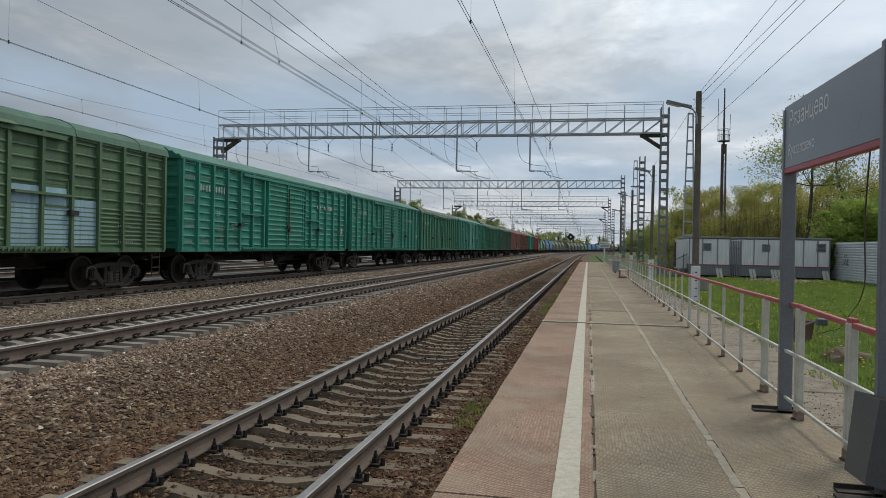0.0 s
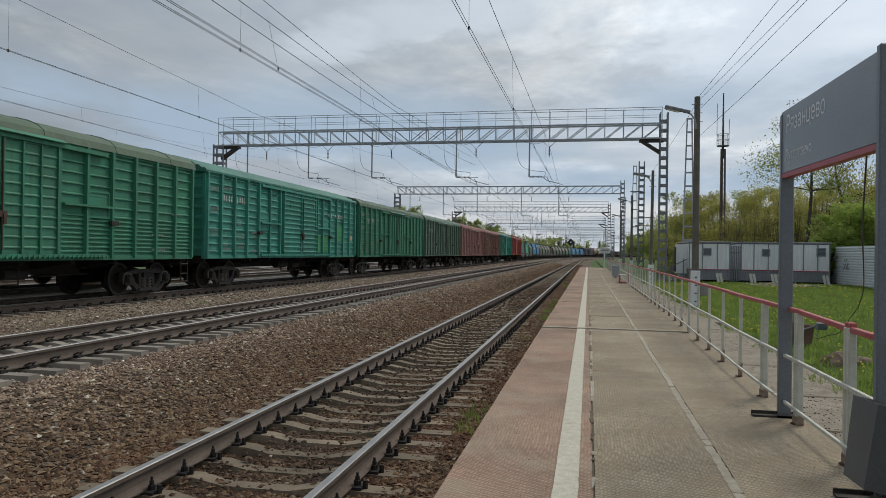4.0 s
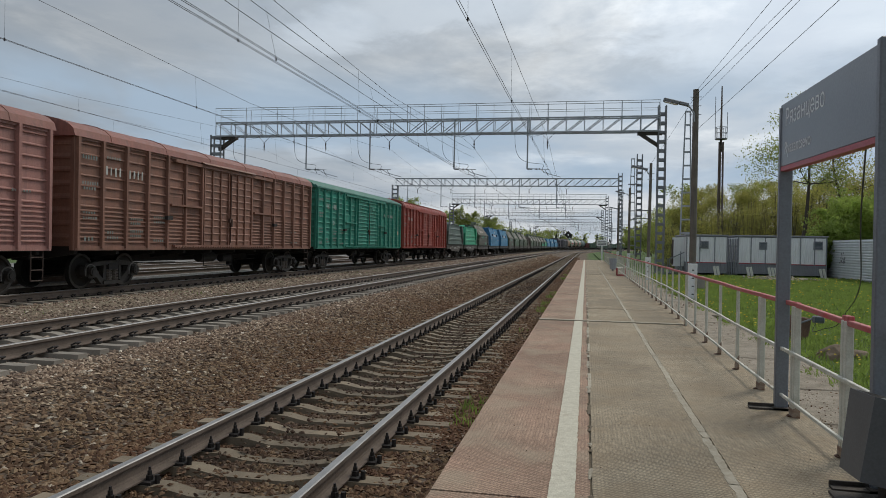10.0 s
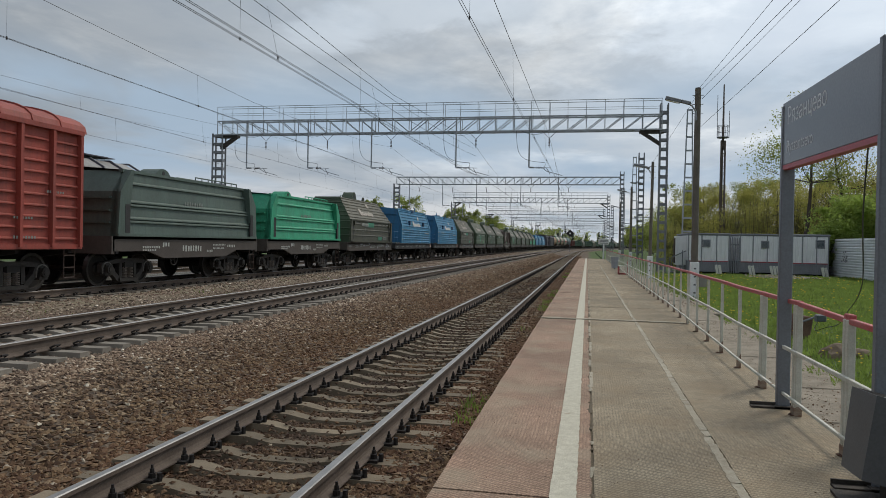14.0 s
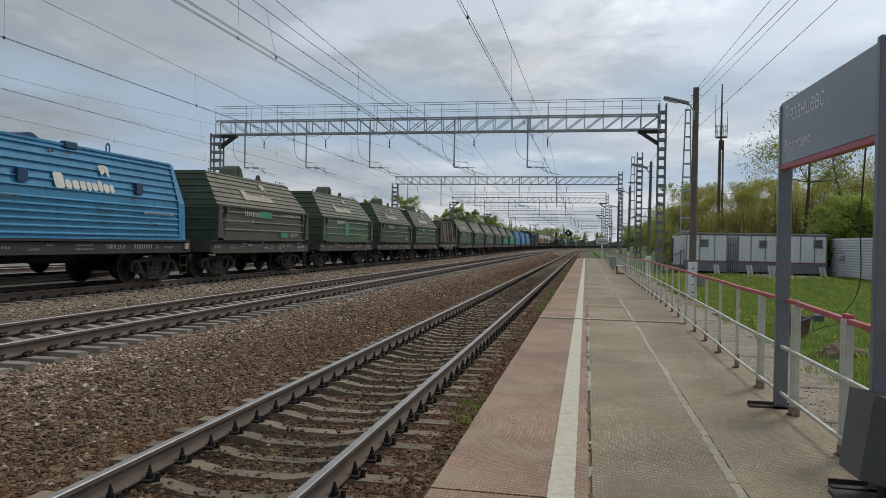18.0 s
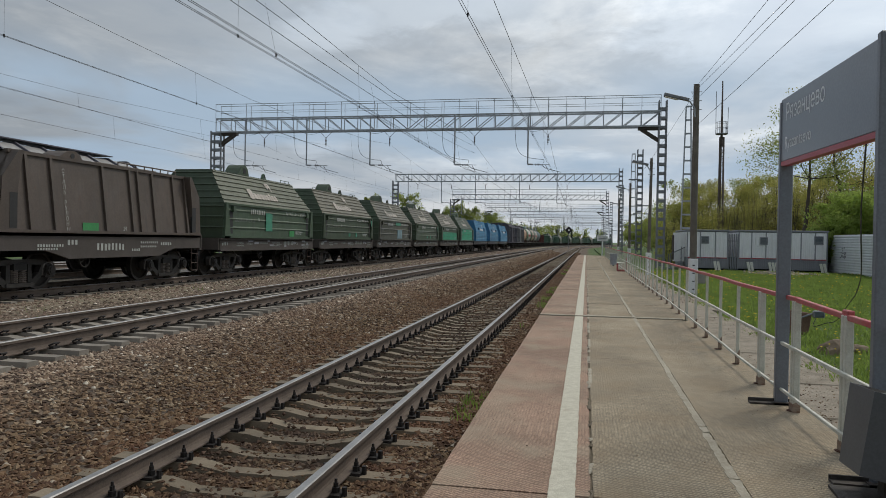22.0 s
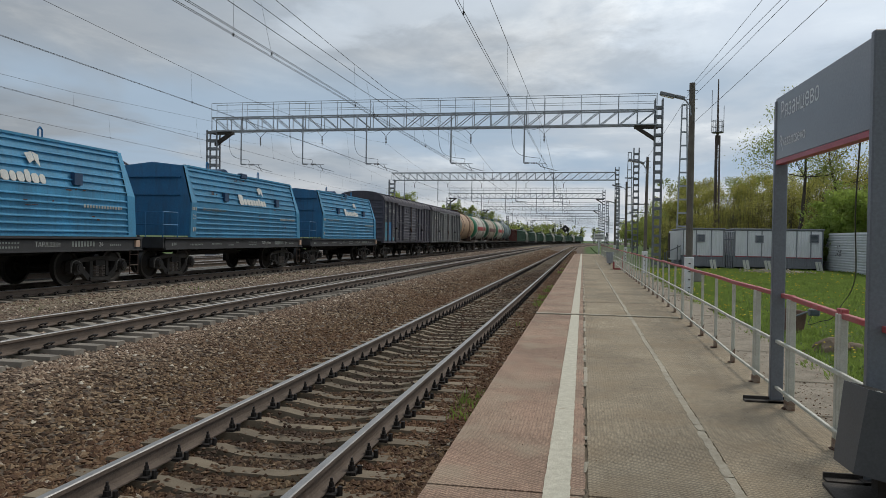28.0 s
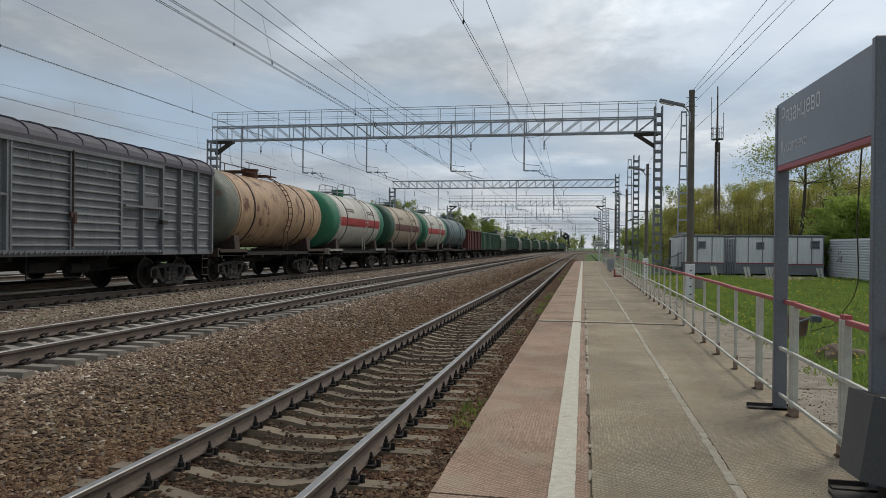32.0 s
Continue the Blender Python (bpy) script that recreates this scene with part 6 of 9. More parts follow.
def build_train():
    proto = {}

    def add(key, make, far_end, half):
        if key in proto:
            ob = copy_thing(proto[key], Matrix.Identity(4))
        else:
            ob = proto[key] = make()
        TRAIN.append((ob, far_end - half))
        return ob
    bx = [("olive", lambda: boxcar(P["olive"], P["roof_green"], "arch", label="olive-green covered wagon with pale blue repaint patches")),
          ("teal", lambda: boxcar(P["teal"], P["roof_teal"], "fold", label="glossy teal covered wagon with ridged double doors")),
          ("teal", None), ("green", lambda: boxcar(P["green"], P["roof_moss"], "arch", label="green covered wagon with a round moss-green roof")),
          ("teal_pale", lambda: boxcar(P["teal_pale"], P["roof_teal"], "fold", label="pale teal covered wagon with ridged double doors")), ("green", None),
          ("dull", lambda: boxcar(P["green_dull"], P["green_dull"], "arch", label="dull grey-green covered wagon with a round roof")),
          ("rose", lambda: boxcar(P["rose_brown"], P["roof_red"], "arch", label="faded red-brown covered wagon with a rust roof")),
          ("brown", lambda: boxcar(P["brown"], P["roof_red"], "arch", label="dusty brown covered wagon with a round roof")), ("teal", None),
          ("red", lambda: boxcar(P["red"], P["red"], "ribbed", label="bright red covered wagon with a hooped roof"))]
    for i, (k, f) in enumerate(bx):
        ob = add(k, f, 19.6 + 16.48 * i, 7.8)
        if i == 0:
            pw = 1.0
            for y0, z1 in ((1.85, 2.62), (2.85, 2.62), (3.85, 2.38)):
                patch(ob, y0 + 0.08, y0 + 0.92, 1.22, z1, 1.583, P["sky_patch"], "pale blue repaint patch")
        if i == 7:
            for y0, z0, k in ((-1.6, 1.35, 0), (-1.6, 1.8, 1), (-0.6, 1.4, 0), (0.35, 1.5, 1), (0.35, 1.95, 0), (-2.9, 1.9, 1), (1.1, 1.7, 0), (-0.7, 2.3, 0), (2.0, 1.5, 1)):
                patch(ob, y0, y0 + 0.5, z0, z0 + 0.38, 1.583 if abs(y0 + 0.25) > 1.8 else 1.665, P["maroon" if k else "brown"], "darker overpainted square")
        if i == 4:
            for y0, z0, mat in ((1.9, 1.35, "lime"), (2.9, 1.35, "lime"), (4.9, 1.9, "lime"), (0.3, 1.3, "lime")):
                patch(ob, y0, y0 + 0.85, z0, z0 + 0.75, 1.583, P[mat], "light green repaint patch")
    add("grey_belly", lambda: belly_wagon(P["grey_green"], "grey-green coil wagon with a steep smooth hood"), 194.45, 4.32)
    add("mint_belly", lambda: belly_wagon(P["mint"], "bright mint-green coil wagon with a steep smooth hood"), 204.1, 4.32)
    coil = lambda: coil_wagon(P["dark_green"], P["tan"], "dark green coil wagon with a faded ridged hood", patches=[(-2.1, -0.9, 2.22, 2.46, 1.548, P["teal_patch"], "green repaint patch"), (-0.6, -0.35, 1.46, 1.66, 1.548, P["teal_patch"], "green repaint patch")])
    coil_brown = lambda: coil_wagon(P["dark_brown_green"], P["tan"], "brownish-green coil wagon with a faded ridged hood", patches=[(-0.9, 0.3, 2.22, 2.48, 1.548, P["teal_patch"], "green repaint patch"), (1.2, 2.0, 1.46, 1.68, 1.548, P["teal_patch"], "green repaint patch")])
    coil_green = lambda: coil_wagon(P["fresh_green"], P["tan_green"], "mid-green coil wagon with a green-grey ridged hood", patches=[(-0.75, -0.15, 1.62, 2.34, 1.548, P["teal_patch"], "mint repaint patch"), (1.6, 2.1, 1.42, 1.66, 1.548, P["lime"], "light green repaint patch")])
    coil_plain = lambda: coil_wagon(P["dark_green"], P["tan"], "dark green coil wagon with small mint spots", patches=[(-0.2, 0.1, 1.48, 1.66, 1.548, P["teal_patch"], "mint repaint spot"), (1.0, 1.25, 1.46, 1.7, 1.548, P["teal_patch"], "mint repaint spot"), (3.75, 3.95, 2.1, 2.45, 1.6, P["teal_patch"], "mint repaint spot")])
    coil_blue = lambda: coil_wagon(P["dark_brown_green"], P["tan"], "dark brownish coil wagon with a pale blue repaint patch", patches=[(0.3, 1.5, 1.42, 2.02, 1.548, P["sky_dull"], "pale blue repaint patch"), (-0.2, 1.1, 2.3, 2.5, 1.548, P["teal_patch"], "grey-green repaint patch")])
    kinds = {"coil_blue": coil_blue, "coil": coil, "coil_brown": coil_brown, "coil_green": coil_green, "coil_plain": coil_plain}
    add("coil_brown", coil_brown, 214.1, 4.38)
    blue = lambda: blue_wagon("coil wagon with a bright blue corrugated hood")
    add("blue", blue, 226.2, 5.5)
    add("blue", blue, 238.5, 5.5)
    for k, far in (("coil_brown", 248.72), ("coil_green", 258.93), ("coil", 268.88), ("coil", 278.4)):
        add(k, kinds[k], far, 4.38)
    add("brown_belly", lambda: belly_wagon(P["brown_steel"], "rusty brown coil wagon with upright hood ribs", ribs=True), 287.95, 4.32)
    for k, far in (("coil_green", 297.95), ("coil_plain", 307.65), ("coil_blue", 317.4), ("coil_plain", 327.12)):
        add(k, kinds[k], far, 4.38)
    add("mint_coil", lambda: coil_wagon(P["dark_green"], P["tan"], "dark green coil wagon with mint paint on its hood side", patches=[(-3.4, 3.4, 1.42, 2.1, 1.545, P["mint"], "mint-green fresh paint")]), 337.0, 4.38)
    add("green_coil", lambda: coil_wagon(P["green_dull"], P["dark_green"], "green coil wagon with a mint-green repainted hood", patches=[(-3.2, 3.2, 1.42, 2.5, 1.545, P["mint"], "mint-green fresh paint")]), 346.9, 4.38)
    for i in range(3):
        add("blue", blue, 358.6 + 12.2 * i, 5.5)
    add("dark_box", lambda: boxcar(P["box_dark"], P["roof_dark"], "ribbed", 14.0, "dark grey covered wagon with blue patches and a hooped roof"), 398.3, 7.0)
    ob = TRAIN[-1][0]
    for y0, y1, z1, mat in ((-6.92, -6.08, 2.4, "patch_light"), (-5.92, -5.08, 2.42, "patch_blue"), (-4.92, -4.4, 1.42, "patch_light")):
        patch(ob, y0, y1, 1.22, z1, 1.583, P[mat], "blue repaint patch")
    add("grey_box", lambda: boxcar(P["box_grey"], P["roof_dark"], "ribbed", 14.0, "grey covered wagon with a dark hooped roof"), 413.2, 7.0)
    add("tank_o", lambda: tank_wagon(P["tank_orange"], P["tank_cap"], "rust-streaked beige tank wagon with a dark end", cage=False, far_cap=P["tank_orange"]), 424.6, 5.3)
    add("tank_g", lambda: tank_wagon(P["tank_white"], P["tank_green"], "white tank wagon with green ends and a red stripe", P["stripe_red"], frame_mat=M["concrete"]), 435.9, 5.3)
    add("tank_t", lambda: tank_wagon(P["tank_tan"], P["tank_dark_green"], "dusty beige tank wagon, dark green ends, dull red stripe", P["maroon"]), 447.2, 5.3)
    add("tank_w", lambda: tank_wagon(P["tank_white"], P["tank_green"], "clean white tank wagon with green ends and a red stripe", P["stripe_red"]), 458.0, 5.3)
    add("tank_d", lambda: tank_wagon(P["tank_grey"], P["tank_grey"], "dark grey-green tank wagon"), 468.9, 5.3)
    add("g_red", lambda: gondola(P["maroon"], "dark red high-sided wagon"), 479.5, 4.9)
    hopper(19.4, "pale grey hopper wagon standing on the next track")
    hopper(5.4, "pale grey hopper wagon standing on the next track")
    q = 490.0
    for i in range(20):
        if i % 3 == 2:
            add("coil", coil, q, 4.38)
        else:
            add("g_dark", lambda: gondola(P["green_dull"], "dark green high-sided wagon"), q, 4.9)
        q += 10.4


def hopper(y, label):
    """Grey hopper wagon standing on the next track, with hooped roof and a roof walkway."""
    w = thing("hopper_wagon", pose(TRACKS[3][0], y, TRACKS[3][1]), label, "goods wagon", "standing wagons")
    H, X = 6.6, 1.55
    underframe(w, H, 1.0, tank=False)
    bogie(w, -H + 1.9), bogie(w, H - 1.9)
    bm = bmesh.new()
    solid(bm, [(-X, 1.0), (X, 1.0), (X, 3.6), (X - 0.15, 3.95), (X - 0.75, 4.28), (-X + 0.75, 4.28), (-X + 0.15, 3.95), (-X, 3.6)], -H + 0.2, H - 0.2)
    bmesh.ops.recalc_face_normals(bm, faces=bm.faces[:])
    part("body_shell", bm, P["hopper"], w)
    k = -H + 0.4
    while k < H:
        bm = bmesh.new()
        pts = [(X + 0.03, 1.1), (X + 0.03, 3.6), (X - 0.12, 3.97), (X - 0.72, 4.31), (0.3, 4.31)]
        for (a, b), (c, d) in zip(pts, pts[1:]):
            beam(bm, (a, k, b), (c, k, d), 0.07)
        tagged(part("rib", bm, P["box_dark"], w), kind="")
        k += 1.16
    bm = bmesh.new()
    beam(bm, (0.55, -H + 0.3, 4.46), (0.55, H - 1.0, 4.46), 0.1, 0.06)
    box(bm, 0.1, 0.9, -H + 0.3, H - 1.0, 4.40, 4.43)
    part("roof_walkway", bm, P["box_dark"], w)
    return w


def wagon_pose(y):
    return pose(TRACKS[2][0] + bend(y), y, TRACKS[2][1], 0, 0, heading(y))


def motions():
    """Every wagon runs along its track towards the platform."""
    for ob, start in TRAIN:
        walk(ob, [(t, wagon_pose(start - travelled(t))) for t in range(0, 33)])

# ---- overhead line ----
def lattice_post(name, parent, x, y, z0, z1, w, d, step, mat, t=0.09):
    bm = bmesh.new()
    for sx in (-1, 1):
        for sy in (-1, 1):
            box(bm, x + sx * w / 2 - t / 2, x + sx * w / 2 + t / 2, y + sy * d / 2 - t / 2, y + sy * d / 2 + t / 2, z0, z1)
    z = z0 + step
    while z < z1 + 0.01:
        for sy in (-1, 1):
            box(bm, x - w / 2, x + w / 2, y + sy * d / 2 - 0.012, y + sy * d / 2 + 0.012, z - 0.19, z)
        for sx in (-1, 1):
            box(bm, x + sx * w / 2 - 0.012, x + sx * w / 2 + 0.012, y - d / 2, y + d / 2, z - 0.19, z)
        z += step
    return part(name, bm, mat, parent)


def gantry(y, xl, xr, zb, zt, rail, dx=0.0):
    """Rigid portal: two lattice posts, a trussed crossbeam, and where asked a walkway with railing."""
    g = thing("overhead_line_gantry", Matrix.Translation((dx, y, 0)), "grey steel portal carrying overhead wires" + (", with a railed walkway" if rail else ""), "gantry", "overhead line gantries")
    lattice_post("post", g, xr + 0.15, 0, -0.4, zt + 0.75, 0.48, 0.5, 0.62, M["galv_dark"])
    lattice_post("post", g, xl - 0.05, 0, -0.4, zb + 0.1, 0.8, 0.5, 0.62, M["galv_dark"], 0.1)
    for sy in (-0.35, 0.35):
        for zz in (zb, zt):
            bm = bmesh.new()
            beam(bm, (xl, sy, zz), (xr, sy, zz), 0.095)
            part("chord", bm, M["galv"], g)
    bm = bmesh.new()
    n = 26
    for i in range(n + 1):
        a, b = xl + (xr - xl) * i / n, xl + (xr - xl) * min(n, i + 1) / n
        for sy in (-0.35, 0.35):
            beam(bm, (a, sy, zb), (a, sy, zt), 0.05)
            if i < n:
                down = i < n * 0.45
                beam(bm, (a, sy, zt if down else zb), (b, sy, zb if down else zt), 0.05)
        if i < n:
            beam(bm, (a, -0.35, zb), (b, 0.35, zb), 0.04)
    tagged(part("lattice", bm, M["galv"], g), kind="stuff")
    if rail:
        bm = bmesh.new()
        zr = zt + 1.08
        for sy in (-0.4, 0.4):
            for i in range(27 if sy < 0 else 14):
                x = xl + (xr - xl) * i / (26 if sy < 0 else 13)
                bar(bm, (x, sy, zt), (x, sy, zr), 0.018, 5)
            bar(bm, (xl, sy, zr), (xr, sy, zr), 0.022, 5)
            bar(bm, (xl, sy, zt + 0.55), (xr, sy, zt + 0.55), 0.014, 5)
        tagged(part("railing", bm, M["galv"], g), kind="stuff")
        for s, x in ((-1, xl - 0.05), (1, xr + 0.15)):
            bm = bmesh.new()
            solid(bm, [(x - s * 1.5, zb - 0.22), (x - s * 0.2, zb - 1.1), (x - s * 0.2, zb - 0.85), (x - s * 1.2, zb - 0.2)][::s], -0.22, 0.22)
            box(bm, min(x - s * 1.6, x), max(x - s * 1.6, x), -0.26, 0.26, zb - 0.22, zb - 0.03)
            bmesh.ops.recalc_face_normals(bm, faces=bm.faces[:])
            part("knee_brace", bm, M["base_dark"], g)
    for k, (tx, tz) in enumerate(TRACKS):
        hx = tx - 1.35
        bm = bmesh.new()
        bar(bm, (hx, -0.42, zt), (hx, -0.42, 6.95), 0.055, 8)
        bar(bm, (hx, -0.42, 6.95), (hx + 0.35, -0.3, 6.95), 0.06, 8)
        bar(bm, (hx + 0.3, -0.3, 6.97), (hx + 1.5, 0, 6.95), 0.022, 6)
        bar(bm, (hx + 0.9, -0.2, 6.96), (hx + 1.2, 0, 6.72), 0.024, 6)
        bar(bm, (hx + 1.2, 0, 6.72), (hx + 2.3, 0, 6.42), 0.024, 6)
        part("hanger", bm, M["galv"], g)
        # slack feed cable from the beam to the messenger wire
        p0, p1 = Vector((hx - 0.9, -0.5, zb)), Vector((tx - 0.2, -1.5, 7.15))
        if rail:
            wire("feed_cable", [p0.lerp(p1, i / 14) + Vector((-0.55 * math.sin(math.pi * i / 14), 0, -0.75 * math.sin(math.pi * (i / 14) ** 0.8))) for i in range(15)], 0.013, M["wire"], g)
            wire("feed_cable", [Vector((hx - 0.6 + 0.14 * i, -0.45, zb - 0.28 * math.sin(math.pi * i / 14))) for i in range(15)], 0.011, M["wire"], g)
            wire("feed_cable", [p1 + Vector((0.05 * math.sin(i), 0.02 * i, -0.07 * i)) for i in range(9)], 0.012, M["wire"], g)
        bm = bmesh.new()
        for i in range(4):
            bar(bm, (hx + 0.5 + i * 0.1, 0, 6.97), (hx + 0.55 + i * 0.1, 0, 6.97), 0.065, 8)
        for i in range(5):
            bar(bm, (tx, 0, zb - 0.55 - i * 0.1), (tx, 0, zb - 0.6 - i * 0.1), 0.06, 8)
        for d in (-0.5, 0.5):
            bar(bm, (tx + d, 0, zb), (tx, 0, zb - 0.5), 0.014, 5)
        bar(bm, (tx, 0, zb - 0.5), (tx, 0, zb - 1.15), 0.018, 5)
        bar(bm, (hx + 1.2, 0, 6.93), (tx + 0.1, 0, 6.5), 0.02, 6)
        tagged(part("insulator", bm, M["insulator"], g), kind="stuff")
    return g


GANTRIES = [(50.6, -27.8, 4.75, 9.5, 10.5, True), (101.0, -27.3, 4.3, 9.95, 11.0, False), (146.0, -27.3, 3.8, 10.0, 11.0, True), (196, -27, 4, 9.7, 10.7, True), (246, -27, 4, 9.7, 10.7, False), (300, -27, 4, 9.7, 10.7, True), (355, -27, 4, 9.7, 10.7, False)]
for gy, *ga in GANTRIES:
    gantry(gy, *ga, dx=bend(gy))


MESSENGER = [[(-20, 8.1), (0, 7.9), (21, 8.15), (42, 8.6), (50.6, 8.8)], [(-20, 8.6), (0, 8.0), (20, 7.7), (28, 7.6), (50.6, 8.7)], [(-20, 9.0), (0, 8.4), (16, 7.8), (30, 7.42), (50.6, 8.3)], [(-20, 7.6), (0, 6.9), (22, 6.82), (34, 7.5), (50.6, 8.4)], [(-20, 8.6), (0, 8.0), (22, 7.6), (34, 7.7), (50.6, 8.4)]]
CONTACT = [6.45, 6.2, 6.45, 6.42, 6.5]


def build_wires():
    """Contact wire, messenger wire and droppers over each track."""
    ys = [-20.0, 50.6, 101.0, 146.0, 196.0, 246.0, 300.0]
    for n, (tx, tz) in enumerate(TRACKS):
        origin = Vector((tx, 15.0, 6.5))
        line = thing("overhead_wire", Matrix.Translation(origin), "sagging messenger wire with droppers over a contact wire", "overhead wire", "overhead wires")
        mes, con = [], []
        tab = MESSENGER[n]
        for a, b in zip(ys, ys[1:]):
            for i in range(16):
                t = i / 16
                y = a + (b - a) * t
                zig = 0.22 * (1 if ys.index(a) % 2 else -1) * (1 - 2 * t)
                z = float(np.interp(y, [p[0] for p in tab], [p[1] for p in tab])) if y < 50 else 8.5 - 4.4 * t * (1 - t)
                mes.append(Vector((tx + bend(y) + (0.17 if n == 0 else 0), y, z)) - origin)
                con.append(Vector((tx + zig + bend(y) + (0.17 if n == 0 else 0), y, CONTACT[n] if y < 50 else 6.45)) - origin)
        wire("messenger_wire", mes, (0.009, 0.008, 0.0065, 0.005, 0.0045)[n], M["wire"], line)
        for dx in (-0.03, 0.03):
            wire("contact_wire", [p + Vector((dx, 0, 0)) for p in con], (0.007, 0.006, 0.006, 0.004, 0.0035)[n], M["wire"], line)
        if n == 1:
            for z0, x0 in ((6.82, 0.1), (7.38, -0.1)):
                wire("feeder_wire", [Vector((x0, y - 15.0, z0 - 6.5 + 0.0009 * (y - 18) ** 2)) for y in range(-20, 51, 5)], 0.008, M["wire"], line)
        if n == 1:  # the overlapping second contact line
            for dx in (0.40, 0.46):
                wire("contact_wire", [Vector((dx, y - 15.0, -0.42 + 0.00012 * (y - 18) ** 2)) for y in range(-20, 51, 5)], 0.006, M["wire"], line)
        bm = bmesh.new()
        for i in range(0, len(mes), 2):
            if i % 16:
                bar(bm, mes[i], con[i], 0.0035, 4)
                bar(bm, con[i] - Vector((0, 0, 0.04)), con[i] + Vector((0, 0, 0.04)), 0.022 if n < 3 else 0.012, 5)
                if n == 1 and mes[i].y < 30:
                    q = Vector((0.35, con[i].y + 1.3, -0.42))
                    bar(bm, q, Vector((0.05, q.y, mes[i].z - 0.4)), 0.0035, 4)
                    bar(bm, q - Vector((0, 0, 0.04)), q + Vector((0, 0, 0.04)), 0.022, 5)
        tagged(part("dropper", bm, M["wire"], line), kind="stuff")


build_wires()


# ---- station sign, railing, bin ----
def build_sign():
    g = thing("station_sign", Matrix.Translation((1.92, 6.5, 0)), "grey station name board on two grey posts, red stripe below", "station sign")
    for y in (1.22, -1.25):
        bm = bmesh.new()
        box(bm, -0.045, 0.08, y - 0.035, y + 0.035, 0, 3.02)
        bevelled(bm, 0.01)
        part("post", bm, M["post_grey"], g)
        bm = bmesh.new()
        box(bm, -0.29, 0.2, y - 0.09, y + 0.01, 0.004, 0.02)
        box(bm, -0.29, 0.2, y - 0.005, y + 0.01, 0.02, 0.05)
        box(bm, -0.07, 0.1, y - 0.09, y + 0.09, 0.004, 0.026)
        part("base_plate", bm, M["base_dark"], g, "dark rusty steel base angle")
    bm = bmesh.new()
    box(bm, -0.035, 0.04, -1.21, 1.235, -0.31, 0.31)
    bevelled(bm, 0.006)
    board = part("board", bm, M["sign_grey"], g)
    board.matrix_local = pose(0, 0, 2.705, 1.35)
    bm = bmesh.new()
    box(bm, -0.037, 0.042, -1.21, 1.235, -0.355, -0.312)
    part("red_stripe", bm, M["sign_red"], board)
    for text, size, y, z in (("Рязанцево", 0.232, 1.06, 0.078), ("Ryazantsevo", 0.168, 1.06, -0.195)):
        me = text_mesh(text, size, M["letter"], 4)
        ob = new("lettering", me)
        ob.parent = board
        ob.matrix_local = Matrix.Translation((-0.0365, y, z)) @ pose(0, 0, 0, 90, 0, -90)
        tagged(ob, "pale lettering on the board")


build_sign()


